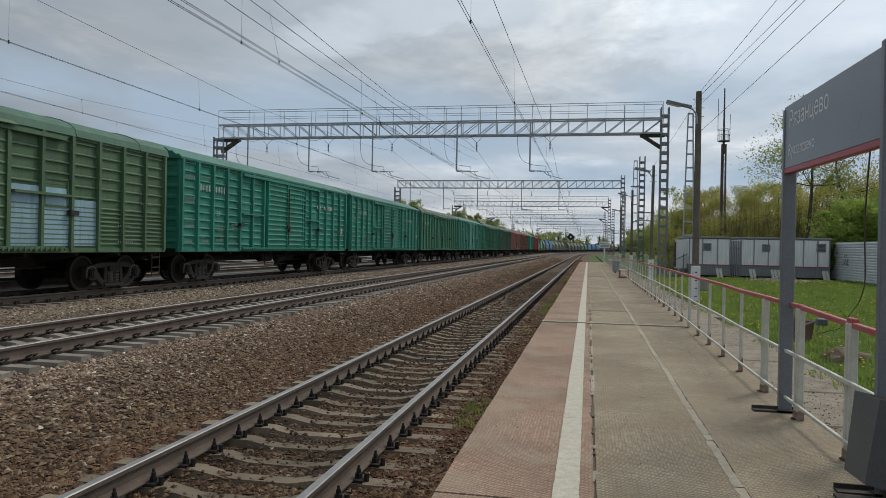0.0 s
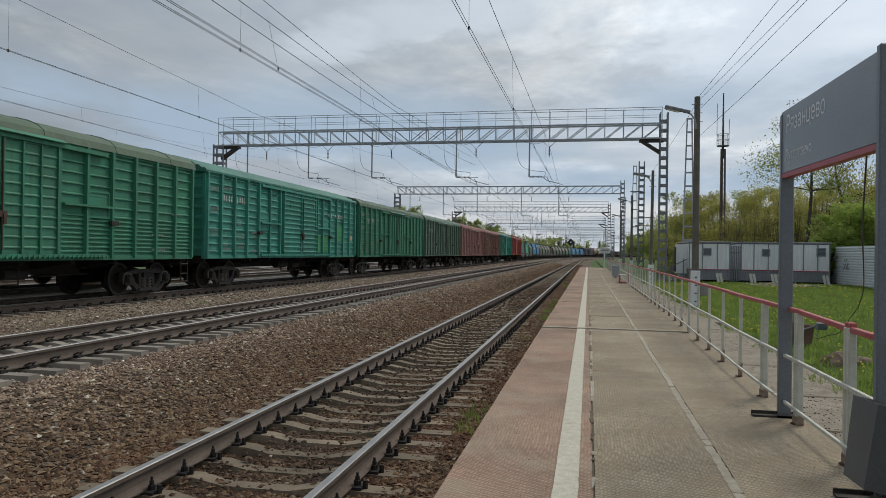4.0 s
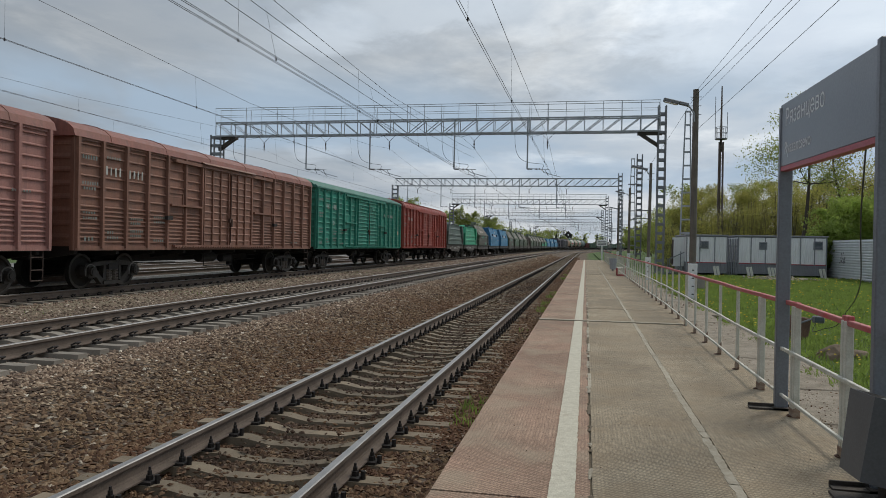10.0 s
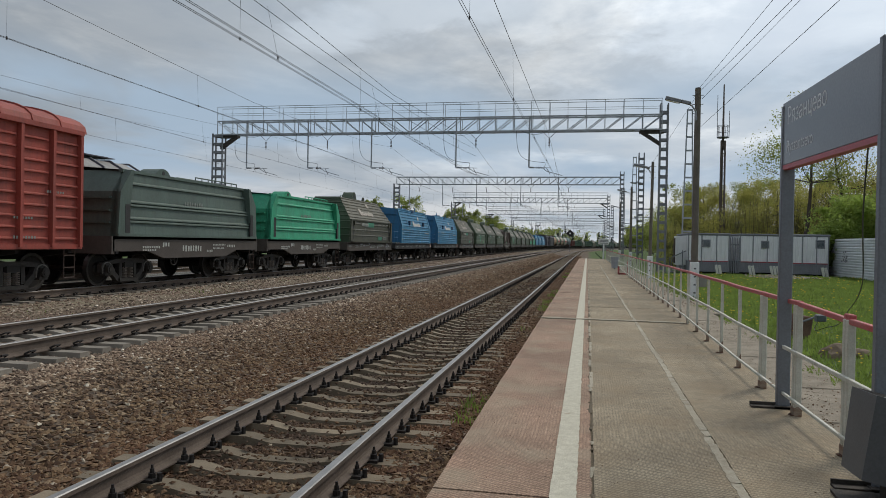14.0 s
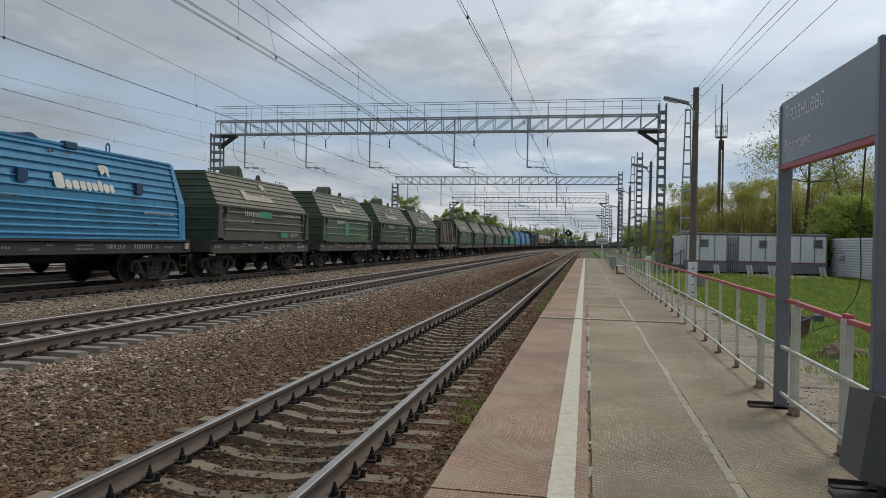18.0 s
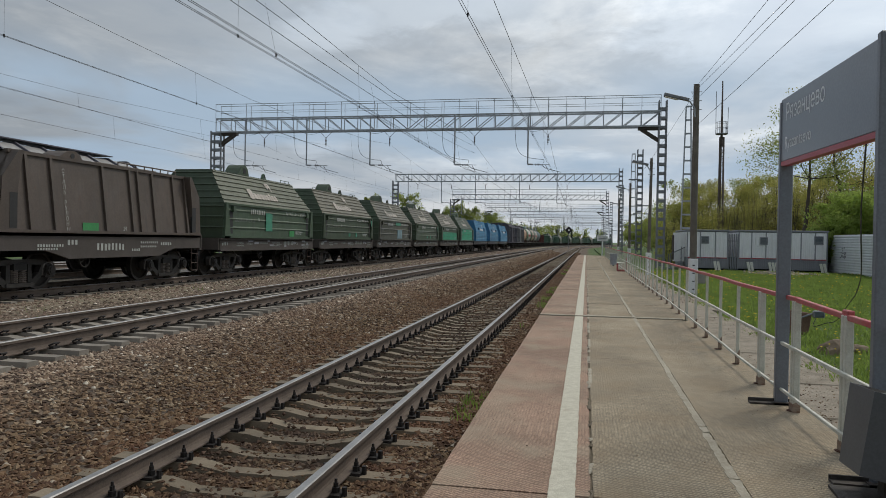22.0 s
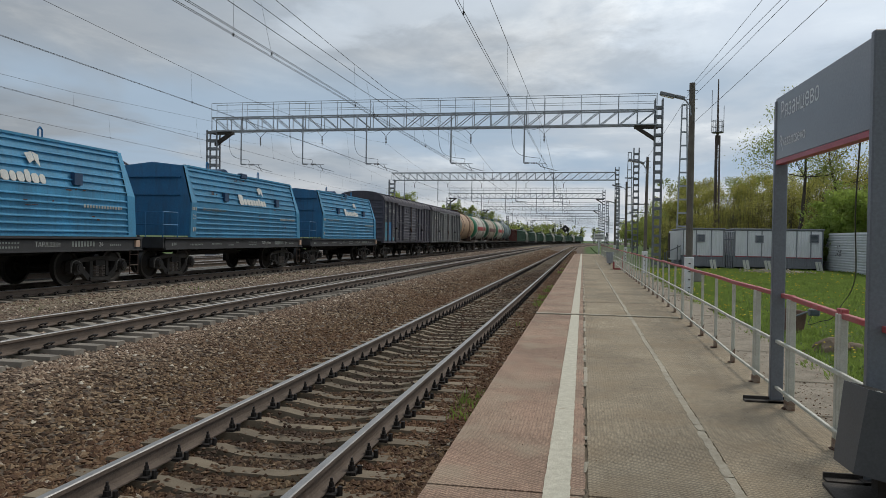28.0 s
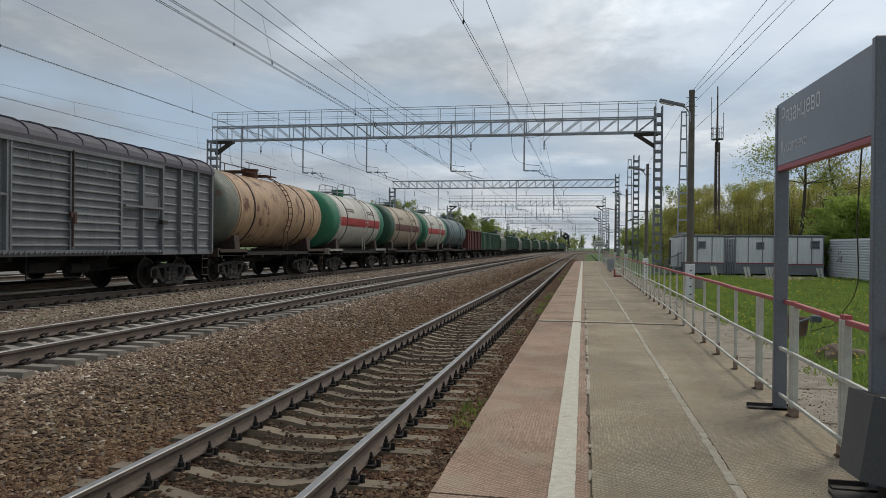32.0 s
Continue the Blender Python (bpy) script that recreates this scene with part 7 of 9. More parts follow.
def build_railing():
    XF = 1.98
    g = thing("platform_railing", Matrix.Translation((XF, 6.0, 0)), "white steel tube railing with a red handrail, rusty at the feet", "railing")
    posts, y = [], 3.3
    while y < 84:
        posts.append(y)
        y += 1.365
    def dxy(y):
        return 0.0 if y < 9 else min(0.12, (y - 9) * 0.012)
    thin = thick = None
    for i, y in enumerate(posts):
        wide = y < 9.2
        pos = y - 6.0
        def mk(th, h):
            bm = bmesh.new()
            box(bm, -th / 2, th / 2, -th / 2, th / 2, 0, h)
            bevelled(bm, th * 0.15)
            return bm
        if wide:
            for dy in (-0.034, 0.034):
                m = Matrix.Translation((dxy(y), pos + dy, 0))
                thick = again("post", thick, g, m) if thick else part("post", mk(0.06, 1.06), M["fence_white"], g)
                thick.matrix_local = m
        else:
            dbl = (i % 8 == 1)
            for dy in ((-0.05, 0.05) if dbl else (0,)):
                m = Matrix.Translation((dxy(y), pos + dy, 0))
                thin = again("post", thin, g, m) if thin else part("post", mk(0.04, 1.05), M["fence_white"], g)
                thin.matrix_local = m
    cap = shoe = None
    for y in posts[:26]:
        stout = y < 9.2
        for dy in ((-0.034, 0.034) if stout else (0,)):
            m = Matrix.Translation((dxy(y), y - 6.0 + dy, 0))
            if stout:
                if cap is None:
                    bm = bmesh.new()
                    box(bm, -0.02, 0.031, -0.031, 0.031, 1.05, 1.098)
                    bevelled(bm, 0.006)
                    cap = part("post_cap", bm, M["fence_red"], g, "red painted post top")
                    cap.matrix_local = m
                else:
                    again("post_cap", cap, g, m)
            k = Matrix.Diagonal((1.38, 1.38, 0.8, 1)) if stout else Matrix.Diagonal((1, 1, 0.7 + 0.6 * abs(math.sin(y * 2.3)), 1))
            if shoe is None:
                bm = bmesh.new()
                solid(bm, [(-0.024, -0.024), (0.024, -0.024), (0.024, 0.024), (-0.024, 0.024)], 0.0, 0.10, axis="z")
                for v in bm.verts:
                    v.co.z += 0.05 * (v.co.x > 0) * (v.co.z > 0.05)
                bmesh.ops.recalc_face_normals(bm, faces=bm.faces[:])
                shoe = part("rusty_foot", bm, M["foot_rust"], g, "rust-eaten lower end of a post")
                shoe.matrix_local = m @ k
            else:
                again("rusty_foot", shoe, g, m @ k)
    foot = None
    rnd = random.Random(8)
    for y in posts[:26]:
        m = pose(dxy(y) - 0.02, y - 6.0, 0.0045, 0, 0, rnd.uniform(-20, 20)) @ Matrix.Diagonal((rnd.uniform(0.4, 0.6), rnd.uniform(0.5, 0.9), 1, 1))
        if foot is None:
            bm = bmesh.new()
            solid(bm, [(-0.09, -0.05), (-0.02, -0.08), (0.07, -0.06), (0.08, 0.03), (0.03, 0.08), (-0.06, 0.07), (-0.1, 0.01)], 0.0, 0.005, axis="z")
            bmesh.ops.recalc_face_normals(bm, faces=bm.faces[:])
            foot = part("foot_plate", bm, M["rust_dark"], g, "rusty foot plate")
            foot.matrix_local = m
        else:
            again("foot_plate", foot, g, m)
    for name, z, w, mat in (("handrail", 1.075, 0.045, "fence_red"), ("rail", 0.615, 0.032, "fence_white"), ("rail", 0.155, 0.028, "fence_white")):
        bm = bmesh.new()
        prev = None
        hh = w * (0.48 if name == "handrail" else 0.5)
        for y in [2.5] + posts[1:]:
            x, zz = dxy(y) - (0.0 if name == "handrail" else 0.05), z + (0.006 * math.sin(y * 1.7) if y > 9 else 0) - (0.045 * min(1.0, max(0.0, (7.5 - y) / 2.2)) if name == "handrail" else 0)
            ring = [bm.verts.new((x + a * w / 2, y - 6.0, zz + b * hh)) for a, b in ((-0.8, -1), (0.8, -1), (1, -0.7), (1, 0.7), (0.8, 1), (-0.8, 1), (-1, 0.7), (-1, -0.7))]
            if prev:
                for i in range(8):
                    bm.faces.new((prev[i], ring[i], ring[(i + 1) % 8], prev[(i + 1) % 8]))
            else:
                bm.faces.new(ring)
            prev = ring
        bm.faces.new(prev[::-1])
        bmesh.ops.recalc_face_normals(bm, faces=bm.faces[:])
        part(name, bm, M[mat], g)


build_railing()


def build_bin():
    b = thing("litter_bin", pose(1.9, 4.95, 0, 0, 0, -3), "dark grey steel litter bin leaning on its stand", "litter bin")
    bm = bmesh.new()
    lo, hi = 0.20, 0.235
    z0, z1 = -0.26, 0.26
    for inner, mi in ((0.0, 0), (0.012, 1)):
        ra = [bm.verts.new((sx * (lo - inner), sy * (lo - inner), z0 + inner)) for sx, sy in ((-1, -1), (1, -1), (1, 1), (-1, 1))]
        rb = [bm.verts.new((sx * (hi - inner), sy * (hi - inner), z1)) for sx, sy in ((-1, -1), (1, -1), (1, 1), (-1, 1))]
        for i in range(4):
            f = bm.faces.new((ra[i], ra[(i + 1) % 4], rb[(i + 1) % 4], rb[i]))
            f.material_index = mi
            if inner:
                f.normal_flip()
        bm.faces.new(ra[::-1] if not inner else ra).material_index = mi
        if not inner:
            out = rb
    for i in range(4):
        bm.faces.new((out[i], out[(i + 1) % 4], rb[(i + 1) % 4], rb[i]))
    body = part("body", bm, (M["bin_grey"], M["bin_inside"]), b)
    body.matrix_local = pose(0.0, 0, 0.40, -4, 12, 0)
    bm = bmesh.new()
    box(bm, -0.06, 0.06, -0.06, 0.06, 0.02, 0.30)
    box(bm, -0.32, 0.3, -0.16, 0.16, 0.0, 0.02)
    part("stand", bm, M["base_dark"], b)


build_bin()


# ---- beside the platform ----
def lamp_pole(x, y, top, lean, arm, stub=1.1, box_on=False, thick=0.12):
    p = thing("street_lamp", Matrix.Translation((x, y, ground_z(x))), "weathered pole on a pale concrete stub with a long street lamp", "street lamp", "platform lamps")
    h = top - ground_z(x)
    bm = bmesh.new()
    bar(bm, (0.0, 0.0, 0.25), (lean, 0, h), thick, 12, thick * 0.8)
    part("pole", bm, M["wood_pole"], p)
    bm = bmesh.new()
    box(bm, -0.14, 0.14, -0.17, 0.10, -0.3, stub + 0.15)
    bevelled(bm, 0.02)
    st = part("stub", bm, M["cabin_white"], p, "pale painted concrete stub with dark holes")
    # holes are not cut: small black plates paint the shade inside them
    for i in range(4):
        bm = bmesh.new()
        box(bm, -0.035, 0.035, -0.176, -0.16, 0.2 + i * 0.27, 0.24 + i * 0.27)
        part("hole", bm, M["black_plastic"], st)
    if box_on:
        bm = bmesh.new()
        box(bm, 0.15, 0.4, -0.12, 0.15, 0.42, 0.82)
        bevelled(bm, 0.015)
        part("meter_box", bm, M["concrete"], p, "pale grey cable box")
    ax, az = arm
    az -= ground_z(x)
    ex = lean * 0.9
    pts = [Vector((ex - 0.05, -0.12, az - 0.75)), Vector((ex - 0.08, -0.14, az - 0.45)), Vector((ex - 0.22, -0.15, az - 0.25)), Vector((ax - x + 0.45, -0.15, az - 0.12))]
    bm = bmesh.new()
    for a, b in zip(pts, pts[1:]):
        bar(bm, a, b, 0.028, 8)
    part("bracket", bm, M["galv"], p)
    bm = bmesh.new()
    d = Vector((ax - x, -0.15, az)) - pts[-1]
    q = d.to_track_quat("Y", "Z").to_matrix().to_4x4()
    m = Matrix.Translation(pts[-1]) @ q
    box(bm, -0.07, 0.07, -0.28, 0.05, -0.05, 0.06, 0, m)
    box(bm, -0.10, 0.10, 0.05, d.length + 0.1, -0.07, 0.05, 0, m)
    bevelled(bm, 0.02)
    part("lamp_head", bm, M["galv_dark"], p)
    bm = bmesh.new()
    box(bm, -0.08, 0.08, 0.1, d.length + 0.05, -0.085, -0.065, 0, m)
    part("diffuser", bm, M["cabin_white"], p)
    for k in range(3):
        bm = bmesh.new()
        bar(bm, (lean - 0.18, 0, h - 0.25 - 0.3 * k), (lean + 0.18, 0, h - 0.25 - 0.3 * k), 0.012, 5)
        part("insulator_pin", bm, M["galv_dark"], p)
    return p


lamp_pole(3.55, 25.5, 6.98, 0.0, (2.58, 6.62), box_on=True)
lamp_pole(3.25, 39.6, 6.10, 0.06, (2.42, 5.93), thick=0.09)
lamp_pole(3.75, 66.0, 6.9, 0.0, (2.6, 6.6))
lamp_pole(3.9, 92.0, 6.9, 0.0, (2.9, 6.6))


def lattice_mast(x, y, top, w0, w1, label):
    """Two-legged ladder-like line mast, narrowing upwards."""
    p = thing("lattice_mast", Matrix.Translation((x, y, ground_z(x))), label, "mast", "line masts")
    h = top - ground_z(x)
    for s in (-1, 1):
        bm = bmesh.new()
        beam(bm, (s * w0 / 2, 0, -0.2), (s * w1 / 2, 0, h), 0.09)
        part("leg", bm, M["galv"], p)
    n = int(h / 0.95)
    for i in range(1, n + 1):
        t = i / n
        ww = w0 + (w1 - w0) * t
        bm = bmesh.new()
        box(bm, -ww / 2, ww / 2, -0.04, 0.04, h * t - 0.12, h * t)
        part("rung", bm, M["galv"], p)
    return p


lattice_mast(7.0, 54.0, 11.5, 0.85, 0.32, "tall tapering grey lattice mast with two legs")
lattice_mast(5.3, 88.0, 12.2, 0.9, 0.35, "tall tapering grey lattice mast with two legs")


def portal_mast(x, y, top):
    p = thing("lattice_mast", Matrix.Translation((x, y, 0)), "square dark lattice mast with short line arms", "mast", "line masts")
    lattice_post("post", p, 0, 0, ground_z(x), top, 0.5, 0.5, 0.62, M["galv_dark"])
    for z, a, b in ((top - 3.0, -1.1, 0.0), (top - 5.6, -0.2, 1.3), (top - 6.4, -0.6, 1.3)):
        bm = bmesh.new()
        beam(bm, (a, -0.3, z), (b, -0.3, z), 0.1)
        part("arm", bm, M["galv_dark"], p)
    return p


portal_mast(5.1, 74.0, 10.9)
portal_mast(5.4, 118.0, 10.8)
portal_mast(5.4, 168.0, 10.8)


def build_tower():
    p = thing("antenna_tower", Matrix.Translation((11.35, 66.0, -0.1)), "slender dark antenna mast with a caged platform near its top", "antenna tower")
    for sx, sy in ((-1, -1), (1, -1), (0, 1)):
        bm = bmesh.new()
        beam(bm, (sx * 0.2, sy * 0.2, 0), (sx * 0.15, sy * 0.15, 11.0), 0.11)
        part("leg", bm, M["tower_brown"], p)
    bm = bmesh.new()
    k = 0
    while k < 11:
        z = k
        beam(bm, (-0.19, -0.19, z), (0.19, -0.19, z + 0.5), 0.06)
        beam(bm, (0.19, -0.19, z + 0.5), (-0.19, -0.19, z + 0.55), 0.06)
        k += 0.55
    tagged(part("bracing", bm, M["tower_brown"], p), kind="stuff")
    bm = bmesh.new()
    bar(bm, (0, 0, 10.2), (0, 0, 15.9), 0.11, 8, 0.05)
    part("mast_head", bm, M["tower_brown"], p)
    bm = bmesh.new()
    for z in (11.3, 11.8, 12.3):
        for i in range(12):
            a, b = 2 * math.pi * i / 12, 2 * math.pi * (i + 1) / 12
            bar(bm, (0.5 * math.cos(a), 0.5 * math.sin(a), z), (0.5 * math.cos(b), 0.5 * math.sin(b), z), 0.02, 5)
    for i in range(12):
        a = 2 * math.pi * i / 12
        bar(bm, (0.5 * math.cos(a), 0.5 * math.sin(a), 11.3), (0.5 * math.cos(a), 0.5 * math.sin(a), 12.3), 0.018, 5)
    bar(bm, (0, 0, 11.25), (0, 0, 11.32), 0.5, 12)
    tagged(part("cage", bm, M["galv_dark"], p), kind="stuff")
    for x, z0, z1 in ((-0.5, 12.2, 15.0), (0.5, 11.8, 13.6)):
        bm = bmesh.new()
        bar(bm, (x, 0, z0), (x, 0, z1), 0.025, 5)
        part("antenna", bm, M["galv_dark"], p)


build_tower()


def cabin(x0, x1, y, label, window, door_side=False, vents=()):
    """A container cabin: ridged white cladding, dark corner strips, red line and grey skirt."""
    zg = ground_z((x0 + x1) / 2)
    c = thing("site_cabin", Matrix.Translation((x0, y, zg + 0.12)), label, "cabin", "site cabins")
    w, d, h = x1 - x0, 6.0, 2.45
    bm = bmesh.new()
    box(bm, 0.03, w - 0.03, 0.03, d, 0, h)
    part("core", bm, M["cabin_grey"], c)
    bm = bmesh.new()
    n = int(w / 0.115)
    prof = []
    for i in range(n):
        a = 0.04 + (w - 0.08) * i / n
        prof += [(a, 0.0), (a + 0.07, 0.0), (a + 0.085, 0.018), (a + 0.1, 0.018)]
    for z0, z1, mi in ((0.72, h - 0.06, 0), (0.0, 0.66, 1)):
        r0 = [bm.verts.new((a, b, z0)) for a, b in prof]
        r1 = [bm.verts.new((a, b, z1)) for a, b in prof]
        for i in range(len(prof) - 1):
            bm.faces.new((r0[i], r0[i + 1], r1[i + 1], r1[i])).material_index = mi
    part("cladding", bm, (M["cabin_white"], M["cabin_grey"]), c)
    bm = bmesh.new()
    for i, z0, z1, mi in ((0, 0.72, h - 0.06, 0), (1, 0.0, 0.66, 1)):
        box(bm, -0.01, 0.02, 0.05, d, z0, z1, mi)
    part("side_wall", bm, (M["cabin_white"], M["cabin_grey"]), c)
    bm = bmesh.new()
    box(bm, 0.0, w, -0.02, 0.02, 0.66, 0.72)
    part("red_strip", bm, M["cabin_red"], c)
    for a in (0.0, w * 0.32, w * 0.68, w - 0.06):
        bm = bmesh.new()
        box(bm, a, a + 0.06, -0.03, 0.02, 0.66 if 0 < a < w - 0.1 else 0.0, h)
        part("corner_strip", bm, M["cabin_grey"], c)
    bm = bmesh.new()
    box(bm, -0.06, w + 0.06, -0.08, d + 0.05, h, h + 0.10)
    bevelled(bm, 0.02)
    part("roof", bm, M["cabin_grey"], c)
    wx, wz, ww, wh = window
    bm = bmesh.new()
    box(bm, wx, wx + ww, -0.05, 0.0, wz, wz + wh)
    win = part("window", bm, M["cabin_grey"], c)
    bm = bmesh.new()
    box(bm, wx + 0.06, wx + ww - 0.06, -0.058, -0.045, wz + 0.06, wz + wh - 0.06)
    part("pane", bm, M["glass_dark"], win)
    for k in range(5):
        bm = bmesh.new()
        z = wz + 0.08 + k * (wh - 0.16) / 5
        box(bm, wx + 0.05, wx + ww - 0.05, -0.066, -0.058, z, z + 0.015)
        part("grille_bar", bm, M["cabin_grey"], win)
    for k in (0.2, w - 0.4):
        bm = bmesh.new()
        box(bm, k, k + 0.2, 0.1, d - 0.2, -0.14, 0.0)
        part("skid", bm, M["under"], c)
    return c


cabin(6.55, 9.15, 50.0, "white ridged site cabin with grey skirt and red line", (0.9, 1.62, 0.5, 0.5))
cabin(9.85, 12.3, 50.3, "white ridged site cabin with grey skirt and red line", (1.3, 1.60, 0.5, 0.5))
cabin(12.65, 15.0, 49.4, "white site cabin with grey skirt beside a bush", (1.55, 1.65, 0.55, 0.55))


def build_cabin_yard():
    # porch with steps at the first cabin
    p = thing("cabin_porch", Matrix.Translation((5.5, 50.6, -0.1)), "dark timber porch with steps at the white cabin", "porch")
    for i in range(4):
        bm = bmesh.new()
        box(bm, 0.0 + i * 0.22, 0.26 + i * 0.22, 0, 1.2, 0.12 * i, 0.12 * i + 0.05)
        part("step", bm, M["galv_dark"], p)
    for x, h in ((0.05, 1.0), (0.75, 1.5)):
        for y in (0.02, 1.18):
            bm = bmesh.new()
            box(bm, x, x + 0.06, y - 0.03, y + 0.03, 0, h)
            part("post", bm, M["galv_dark"], p)
    bm = bmesh.new()
    beam(bm, (0.08, 0.0, 1.0), (1.0, 0.0, 1.45), 0.06)
    part("handrail", bm, M["galv_dark"], p)
    bm = bmesh.new()
    box(bm, 0.35, 1.03, 0.3, 1.2, 0.5, 2.45)
    part("entrance", bm, M["cabin_white"], p)
    bm = bmesh.new()
    box(bm, 0.30, 0.36, 0.4, 1.1, 0.6, 2.3)
    part("door", bm, M["under_brown"], p)
    # gate between the cabins
    g = thing("metal_gate", Matrix.Translation((9.2, 50.25, -0.1)), "grey steel gate between two cabins", "gate")
    for i in range(6):
        bm = bmesh.new()
        box(bm, 0.02 + i * 0.11, 0.08 + i * 0.11, -0.02, 0.02, 0.05, 2.4)
        part("slat", bm, M["cabin_grey"], g)
    for z in (0.5, 1.9):
        bm = bmesh.new()
        box(bm, 0.0, 0.66, 0.02, 0.05, z, z + 0.06)
        part("gate_frame", bm, M["cabin_grey"], g)
    # pale kerb slabs leaning on the cabins
    for x, n in ((8.22, 2), (10.25, 2), (11.55, 3), (14.45, 2)):
        for i in range(n):
            s = thing("leaning_slab", Matrix.Translation((x + i * 0.2, 49.1 if x < 14 else 48.6, ground_z(x))), "pale concrete slab leaning on a cabin", "slab", "leaning slabs")
            bm = bmesh.new()
            box(bm, 0, 0.15, 0, 0.07, 0, 0.62, 0, pose(0, 0, 0, -18, -8, 0))
            part("slab", bm, M["fence_white"], s)
    # sheet-metal fence
    f = thing("sheet_metal_fence", Matrix.Translation((15.5, 38.0, ground_z(15.5))), "pale corrugated sheet-metal fence with graffiti", "fence")
    for k in range(8):
        bm = bmesh.new()
        prof = [(-0.0, 0.02)]
        for i in range(15):
            z = 0.08 + i * 0.155
            prof += [(0.0, z), (-0.035, z + 0.03), (-0.035, z + 0.09), (0.0, z + 0.12)]
        prof.append((0.0, 2.42))
        y0, y1 = k * 1.7, k * 1.7 + 1.69
        r0 = [bm.verts.new((a, y0, b)) for a, b in prof]
        r1 = [bm.verts.new((a, y1, b)) for a, b in prof]
        for i in range(len(prof) - 1):
            bm.faces.new((r0[i], r1[i], r1[i + 1], r0[i + 1]))
        r2 = [bm.verts.new((0.02, y, z)) for y, z in ((y0, 0.02), (y1, 0.02), (y1, 2.42), (y0, 2.42))]
        bm.faces.new(r2)
        part("sheet", bm, M["fence_metal"], f)
    for k in range(9):
        bm = bmesh.new()
        box(bm, 0.03, 0.11, k * 1.7 - 0.04, k * 1.7 + 0.04, -0.1, 2.4)
        part("fence_post", bm, M["galv_dark"], f)
    bm = bmesh.new()
    rnd = random.Random(9)
    for i in range(16):
        y, z = 10.0 + rnd.uniform(-0.5, 0.5), 0.95 + rnd.uniform(0, 0.75)
        box(bm, -0.045, -0.036, y, y + rnd.uniform(0.1, 0.3), z, z + rnd.uniform(0.04, 0.12))
    tagged(part("graffiti", bm, M["cabin_grey"], f, "faded grey scrawl"), kind="stuff")


build_cabin_yard()


def build_walk_and_clutter():
    s = thing("pathway", Matrix.Identity(4), "cracked old concrete path beside the platform", "path", kind="structure")
    rnd = random.Random(3)
    y = 2.0
    while y < 60:
        ln = rnd.uniform(1.6, 2.6)
        bm = bmesh.new()
        x1 = 3.35 + rnd.uniform(-0.18, 0.1)
        box(bm, 2.13, x1, y, y + ln - 0.03, -0.3, -0.10 + rnd.uniform(-0.015, 0.01))
        bevelled(bm, 0.015)
        part("path_slab", bm, M["road"], s)
        y += ln
    # brown cable box with its cable, low in the grass
    b = thing("cable_cabinet", Matrix.Translation((4.05, 15.3, ground_z(4.0))), "rusty brown tilted cable cabinet in the grass", "cable box")
    bm = bmesh.new()
    box(bm, -0.2, 0.2, -0.2, 0.2, -0.1, 0.46, 0, pose(0, 0, 0, 0, 9, 12))
    bevelled(bm, 0.02)
    part("body", bm, M["cabinet_brown"], b)
    fl = thing("floodlight", Matrix.Translation((4.42, 15.0, 0.27)), "small dark floodlight on the cable cabinet", "floodlight")
    bm = bmesh.new()
    box(bm, -0.1, 0.1, -0.06, 0.06, -0.07, 0.07)
    bevelled(bm, 0.02)
    part("housing", bm, M["galv_dark"], fl)
    bm = bmesh.new()
    box(bm, -0.08, 0.08, -0.07, -0.055, -0.05, 0.05)
    part("pane", bm, M["glass_dark"], fl)
    bm = bmesh.new()
    bar(bm, (-0.3, 0.05, -0.08), (0.02, 0.02, 0.06), 0.02, 6)
    part("bracket", bm, M["galv_dark"], fl)
    # black cable hanging from the sign down to the cabinet
    cb = thing("cable", Matrix.Identity(4), "loose thin black cable hanging from the sign into the grass", "cable")
    run = [(2.07, 6.0, 2.37), (2.56, 7.5, 1.89), (3.09, 9.0, 1.35), (3.59, 10.5, 1.11), (4.04, 12.0, 0.84), (4.32, 13.2, 0.57), (4.47, 13.8, 0.41), (4.5, 14.3, 0.22), (4.42, 14.6, 0.14), (4.32, 15.0, 0.04), (4.5, 15.2, 0.3)]
    run = [Vector(p) for p in run]
    fine = []
    for i in range(len(run) - 1):
        p0, p1, p2, p3 = run[max(0, i - 1)], run[i], run[i + 1], run[min(len(run) - 1, i + 2)]
        for k in range(5):
            t = k / 5
            fine.append(0.5 * (2 * p1 + (p2 - p0) * t + (2 * p0 - 5 * p1 + 4 * p2 - p3) * t * t + (3 * p1 - p0 - 3 * p2 + p3) * t ** 3))
    wire("strand", fine, 0.007, M["black_plastic"], cb)
    # stones in the grass
    for x, y, r, lift in ((4.0, 12.7, 0.27, 0.1), (4.4, 12.9, 0.16, 0.1), (4.42, 16.6, 0.27, 0.45), (5.3, 14.0, 0.16, 0.1)):
        bm = bmesh.new()
        bmesh.ops.create_icosphere(bm, subdivisions=3, radius=r)
        for v in bm.verts:
            c = v.co.copy()
            v.co *= 1 + 0.45 * noise.noise(c * 2.4 / r * 0.4 + Vector((x, y, 0))) + 0.12 * noise.noise(c * 9)
            v.co.z *= 0.55 + lift
        ob = part("boulder", bm, M["boulder"])
        ob.matrix_world = Matrix.Translation((x, y, ground_z(x) + r * 0.12))
        tagged(ob, "brown boulder half sunk in grass", "boulder", "boulders")
    # pale rubble heap in front of the cabins
    rr = np.random.default_rng(31)
    bm = bmesh.new()
